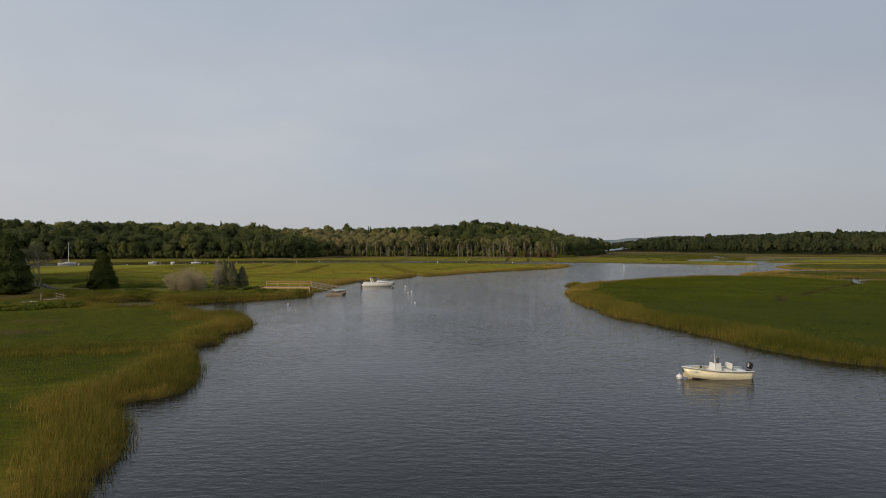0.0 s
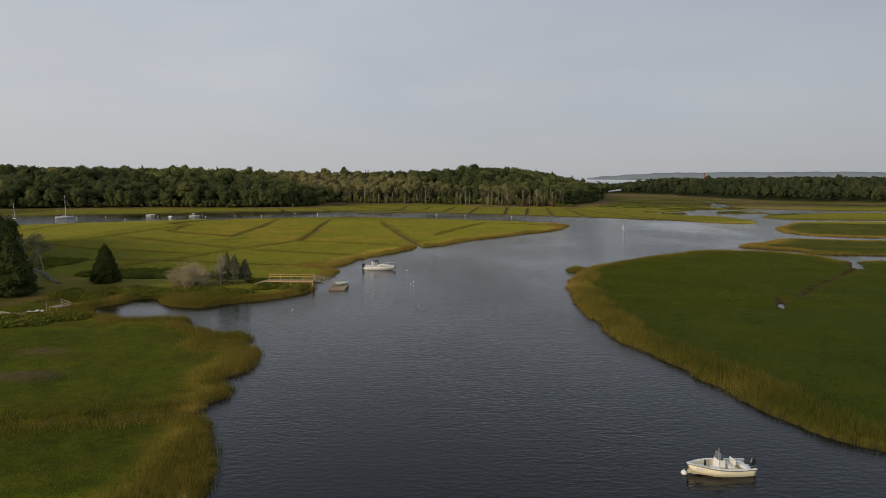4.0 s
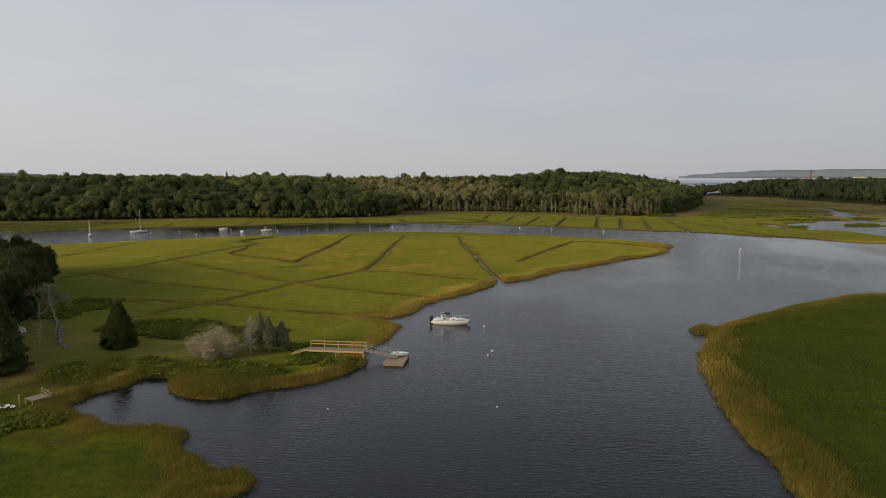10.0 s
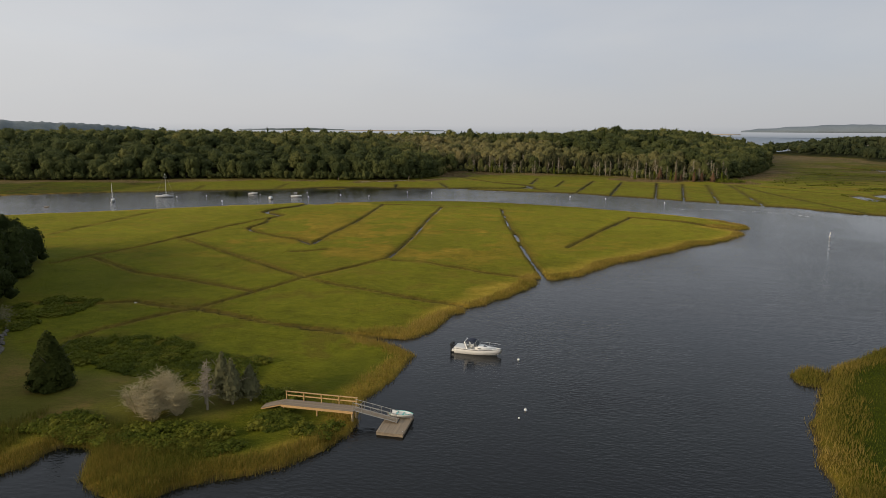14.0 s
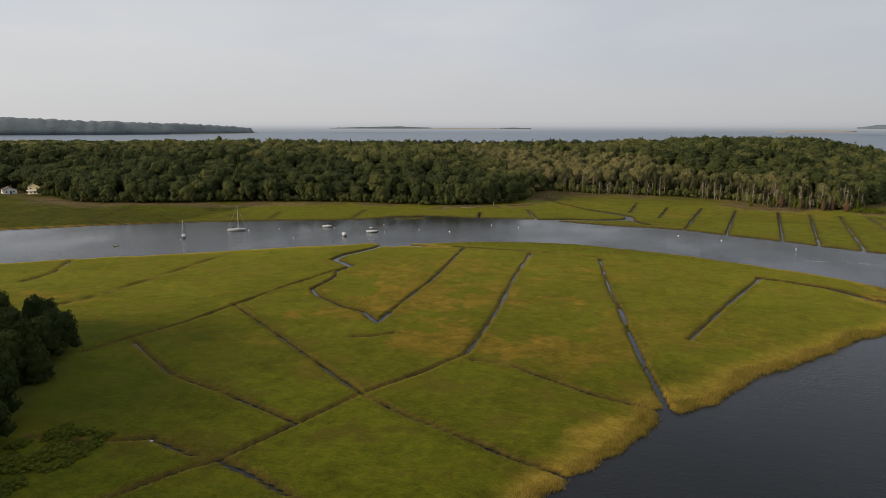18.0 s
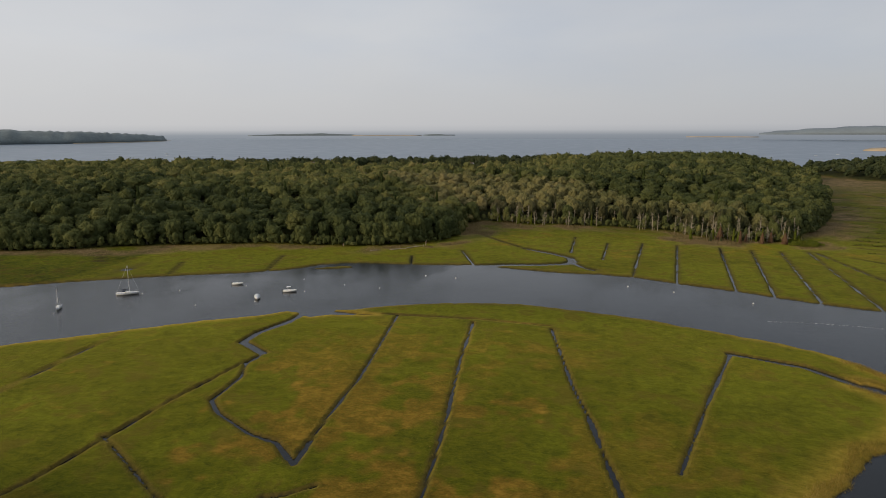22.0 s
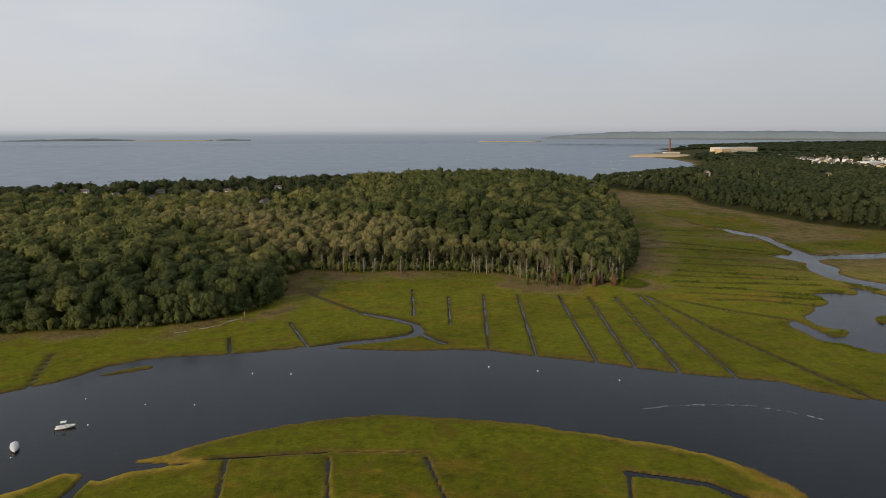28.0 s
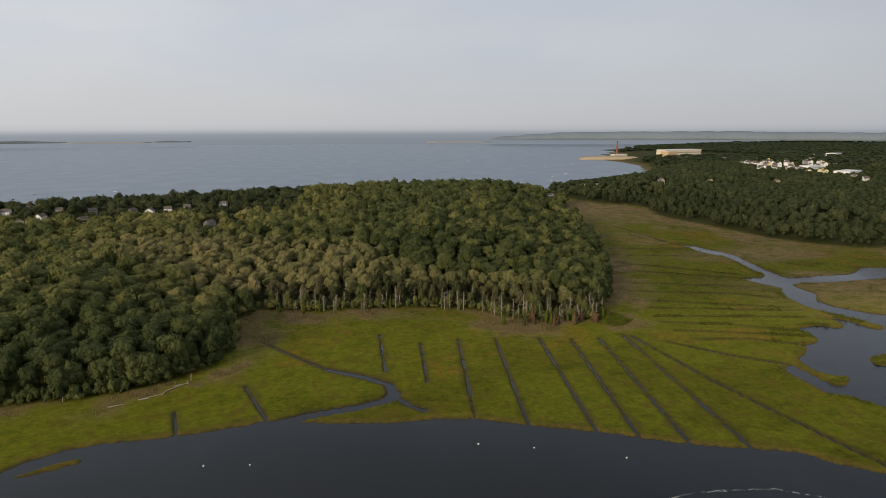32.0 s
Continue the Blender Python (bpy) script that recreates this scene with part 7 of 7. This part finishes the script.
def house(name, w, d, h, roof, wall_mat, label, group="", category="house"):
    """A gabled house, its gable towards -y, with doors and windows on the near sides."""
    root = tagged(new(name), label, category, group)
    bm = bmesh.new()
    x, y = w / 2, d / 2
    lo = [bm.verts.new(p) for p in ((-x, -y, -4), (x, -y, -4), (x, y, -4), (-x, y, -4))]
    hi = [bm.verts.new(p) for p in ((-x, -y, h), (x, -y, h), (x, y, h), (-x, y, h))]
    ridge = [bm.verts.new((0, -y, h + roof)), bm.verts.new((0, y, h + roof))]
    for f in ((lo[0], lo[1], hi[1], ridge[0], hi[0]), (lo[2], lo[3], hi[3], ridge[1], hi[2]), (lo[1], lo[2], hi[2], hi[1]), (lo[3], lo[0], hi[0], hi[3])):
        bm.faces.new(f)
    part("wall", bm, wall_mat, root)
    ang = math.degrees(math.atan2(roof, x))
    run = math.hypot(roof, x) + 0.5
    rf = part("roof", merge(*[box_bm((run, d + 0.9, 0.18), (s * (x + 0.25) / 2, 0, h + roof / 2 + 0.0), 0.02, (0, s * ang, 0)) for s in (-1, 1)]), M["shingle"], root, "grey shingle roof")
    part("chimney", box_bm((0.8, 0.8, 1.8), (x * 0.35, d * 0.15, h + roof), 0.04), M["brick"], rf)
    n = max(2, int(w / 3.2))
    for fl in range(max(1, int(h / 2.7))):
        for k in range(n):
            wx = -x + w * (k + 0.5) / n
            win = part("window", box_bm((1.15, 0.10, 1.45), (wx, -y - 0.02, 1.5 + 2.7 * fl), 0.02), M["white_wall"], root)
            part("pane", box_bm((0.9, 0.06, 1.2), (wx, -y - 0.06, 1.5 + 2.7 * fl), 0.01), M["pane"], win)
        for k in range(max(2, int(d / 3.6))):
            wy = -y + d * (k + 0.5) / max(2, int(d / 3.6))
            for s in (-1, 1):
                win = part("window", box_bm((0.10, 1.1, 1.4), (s * (x + 0.02), wy, 1.5 + 2.7 * fl), 0.02), M["white_wall"], root)
                part("pane", box_bm((0.06, 0.88, 1.15), (s * (x + 0.06), wy, 1.5 + 2.7 * fl), 0.01), M["pane"], win)
    part("door", box_bm((1.0, 0.08, 2.1), (x * 0.1, -y - 0.03, 1.05), 0.02), M["pane"], root)
    return root


def build_houses():
    r = random.Random(21)
    main = house("yellow_house", 8.5, 12, 5.6, 3.6, M["cream_wall"], "pale yellow gabled house with grey roof beside the wood")
    part("porch", merge(box_bm((9.5, 2.6, 0.25), (0, -7.2, 0.5), 0.03), box_bm((9.5, 2.6, 0.15), (0, -7.2, 2.9), 0.03, (8, 0, 0))), M["white_wall"], main, "white porch")
    main.matrix_basis = pose(-457, 440, height(-457, 440), 0, 0, 28)
    low = house("white_bungalow", 9, 12, 2.8, 2.0, M["white_wall"], "low white bungalow beside the yellow house")
    low.matrix_basis = pose(-482, 436, height(-482, 436), 0, 0, 60)
    kinds = [house("village_house", 9, 11, 5.4, 3.2, M["white_wall"], "white gabled house among the trees by the bay", "houses of the village"),
             house("village_house", 10, 8, 3.0, 2.4, M["cream_wall"], "low cream house among the trees by the bay", "houses of the village"),
             house("village_house", 8, 12, 5.4, 3.4, M["white_wall"], "tall white house among the trees by the bay", "houses of the village"),
             house("village_house", 9, 10, 4.6, 3.0, M["grey_wall"], "weathered grey shingled house among the trees by the bay", "houses of the village")]
    for i, (x, y) in enumerate(HOUSE_PLACES + EAST_HOUSES):
        m = pose(x, y, height(x, y) + (1.4 if i < len(HOUSE_PLACES) else 0.6 if (x, y) in SHORE_HOUSES else 4.0), 0, 0, r.choice((0, 90, 20, -20)) + r.uniform(-12, 12)) @ Matrix.Scale(r.uniform(0.7, 0.9) if (x, y) in SHORE_HOUSES else r.uniform(0.72, 0.95) if i < len(HOUSE_PLACES) else r.uniform(0.8, 1.05), 4)
        if i < 4:
            kinds[i].matrix_basis = m
        else:
            copy_thing(kinds[r.randrange(4)], m).matrix_basis = m


def hall(name, w, d, h, mat, label, at, turn, category="factory"):
    root = tagged(new(name), label, category)
    part("wall", box_bm((w, d, h), (0, 0, h / 2), 0.1), mat, root)
    part("roof", box_bm((w + 1, d + 1, 1.0), (0, 0, h + 0.5), 0.2), M["deck_white"], root, "flat pale roof")
    n = int(w / 9)
    for k in range(n):
        part("window", box_bm((3.5, 0.3, h * 0.16), (-w / 2 + w * (k + 0.5) / n, -d / 2 - 0.1, h * 0.55), 0.05), M["pane"], root)
    root.matrix_basis = pose(at[0], at[1], height(at[0], at[1]) - 1, 0, 0, turn)


def build_works():
    hall("long_factory", 178, 45, 21, M["pale_wall"], "long cream factory building on the far point", (1190, 2345, 1), 18)
    hall("factory_wing", 42, 34, 20, M["tan_wall"], "square tan factory wing beside the long building", (1083, 2225, 1), 18)
    hall("white_shed", 70, 35, 9, M["white_wall"], "low white shed below the factory", (1150, 2160, 1), 15)
    hall("school", 70, 30, 9, M["white_wall"], "long low white school with a flat roof in the far town", (1000, 1362, 1), 30, "school")
    hall("town_hall", 55, 26, 9, M["white_wall"], "low white hall with a flat roof in the far town", (1062, 1542, 1), 25, "hall")
    hall("white_block", 55, 30, 14, M["white_wall"], "large white building on the far hillside", (1600, 2085, 1), 30, "building")
    hall("shore_store", 60, 25, 10, M["pale_wall"], "pale storehouse near the end of the point", (1060, 2560, 1), 10)
    st = tagged(new("factory_chimney"), "tall slim brick chimney on the far point", "chimney")
    part("shaft", bar_bm((0, 0, 0), (0, 0, 70), 4.2, 14, 2.6), M["brick"], st)
    part("cap", bar_bm((0, 0, 68), (0, 0, 71), 3.2, 14), M["black"], st)
    st.matrix_basis = pose(1093, 2650, height(1093, 2650) - 12)
    sand = tagged(new("point_beach"), "pale sandy beach and quay along the far point", "beach", kind="structure")
    me = loft([[(x, y, -0.5), (x, y + w, -0.5), (x, y + w, h), (x, y + w * 0.15, h - 0.5)] for x, y, w, h in ((836, 2395, 25, 3), (875, 2372, 90, 8), (930, 2350, 130, 10), (1000, 2340, 130, 10), (1060, 2330, 70, 8), (1100, 2320, 25, 4))])
    part("sand", me, M["sand"], sand)


build_houses()
build_works()


# ---------------------------------------------------------------- far shores


def ridge_bm(points, depth, seed, step=30, rough=6.0, foot=0.0):
    """A long wooded ridge: points are (x, y, height)."""
    rng = np.random.RandomState(seed)
    line = []
    for (ax, ay, ah), (bx, by, bh) in zip(points[:-1], points[1:]):
        n = max(2, int(math.hypot(bx - ax, by - ay) / step))
        for k in range(n):
            u = k / n
            line.append((ax + (bx - ax) * u, ay + (by - ay) * u, ah + (bh - ah) * (u * u * (3 - 2 * u))))
    line.append(points[-1])
    rings = []
    for x, y, h in line:
        l = math.hypot(x, y)
        ux, uy = x / l, y / l
        hh = max(2, h + rng.uniform(-rough, rough))
        rings.append([(x, y, foot - 1), (x + ux * depth * 0.04, y + uy * depth * 0.04, foot + 0.35 * (hh - foot)), (x + ux * depth * 0.3, y + uy * depth * 0.3, foot + (hh - foot) * (0.8 + 0.1 * rng.uniform())), (x + ux * depth * 0.55, y + uy * depth * 0.55, hh), (x + ux * depth, y + uy * depth, foot - 1)])
    return loft(rings)


def build_far():
    head = tagged(new("wooded_headland"), "long wooded headland across the bay", "headland", kind="structure")
    part("woods", ridge_bm([(-3650, 2000, 95), (-3150, 2420, 88), (-2850, 2700, 72), (-2640, 2980, 62), (-2560, 3300, 48), (-2620, 3650, 34), (-2700, 3800, 8)], 320, 1, 16, 4), M["hazed_land"], head)
    part("beach", ridge_bm([(-2640, 2960, 3), (-2550, 3300, 3), (-2600, 3640, 3), (-2690, 3830, 2)], 20, 2, 40, 0.5), M["sand"], head, "narrow pale beach")
    isl = tagged(new("far_island"), "low wooded island on the horizon", "island", kind="structure")
    part("land", ridge_bm([(-2330, 4180, 33), (-2150, 4260, 40), (-1900, 4350, 44), (-1670, 4440, 38), (-1640, 4460, 33)], 60, 3, 30, 2, 30), M["hazed_land"], isl)
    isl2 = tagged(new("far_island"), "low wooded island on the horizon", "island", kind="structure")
    part("land", ridge_bm([(-1180, 4600, 32), (-1100, 4620, 37), (-960, 4660, 32)], 60, 4, 30, 1.5, 28), M["hazed_land"], isl2)
    bar = tagged(new("sand_spit"), "pale sand spit low on the horizon", "sandbar", kind="structure")
    part("sand", ridge_bm([(-1660, 4440, 31), (-1400, 4550, 32), (-1190, 4590, 31)], 30, 5, 60, 0.4, 28), M["sand"], bar)
    bar2 = tagged(new("sand_spit"), "pale sand spit low on the horizon", "sandbar", kind="structure")
    part("sand", ridge_bm([(620, 4700, 21), (850, 4690, 22), (1060, 4650, 21)], 30, 6, 60, 0.4, 17), M["sand"], bar2)
    hills = tagged(new("far_hills"), "hazy blue wooded hills behind the coast", "hills", kind="structure")
    part("ridge", ridge_bm([(1050, 4600, 47), (1200, 4570, 60), (1350, 4520, 74), (1600, 4460, 86), (2000, 4300, 90), (2400, 4070, 92), (2900, 3720, 86), (3500, 3300, 80)], 160, 7, 45, 3.0, 36), M["hazed_hill"], hills)


build_far()
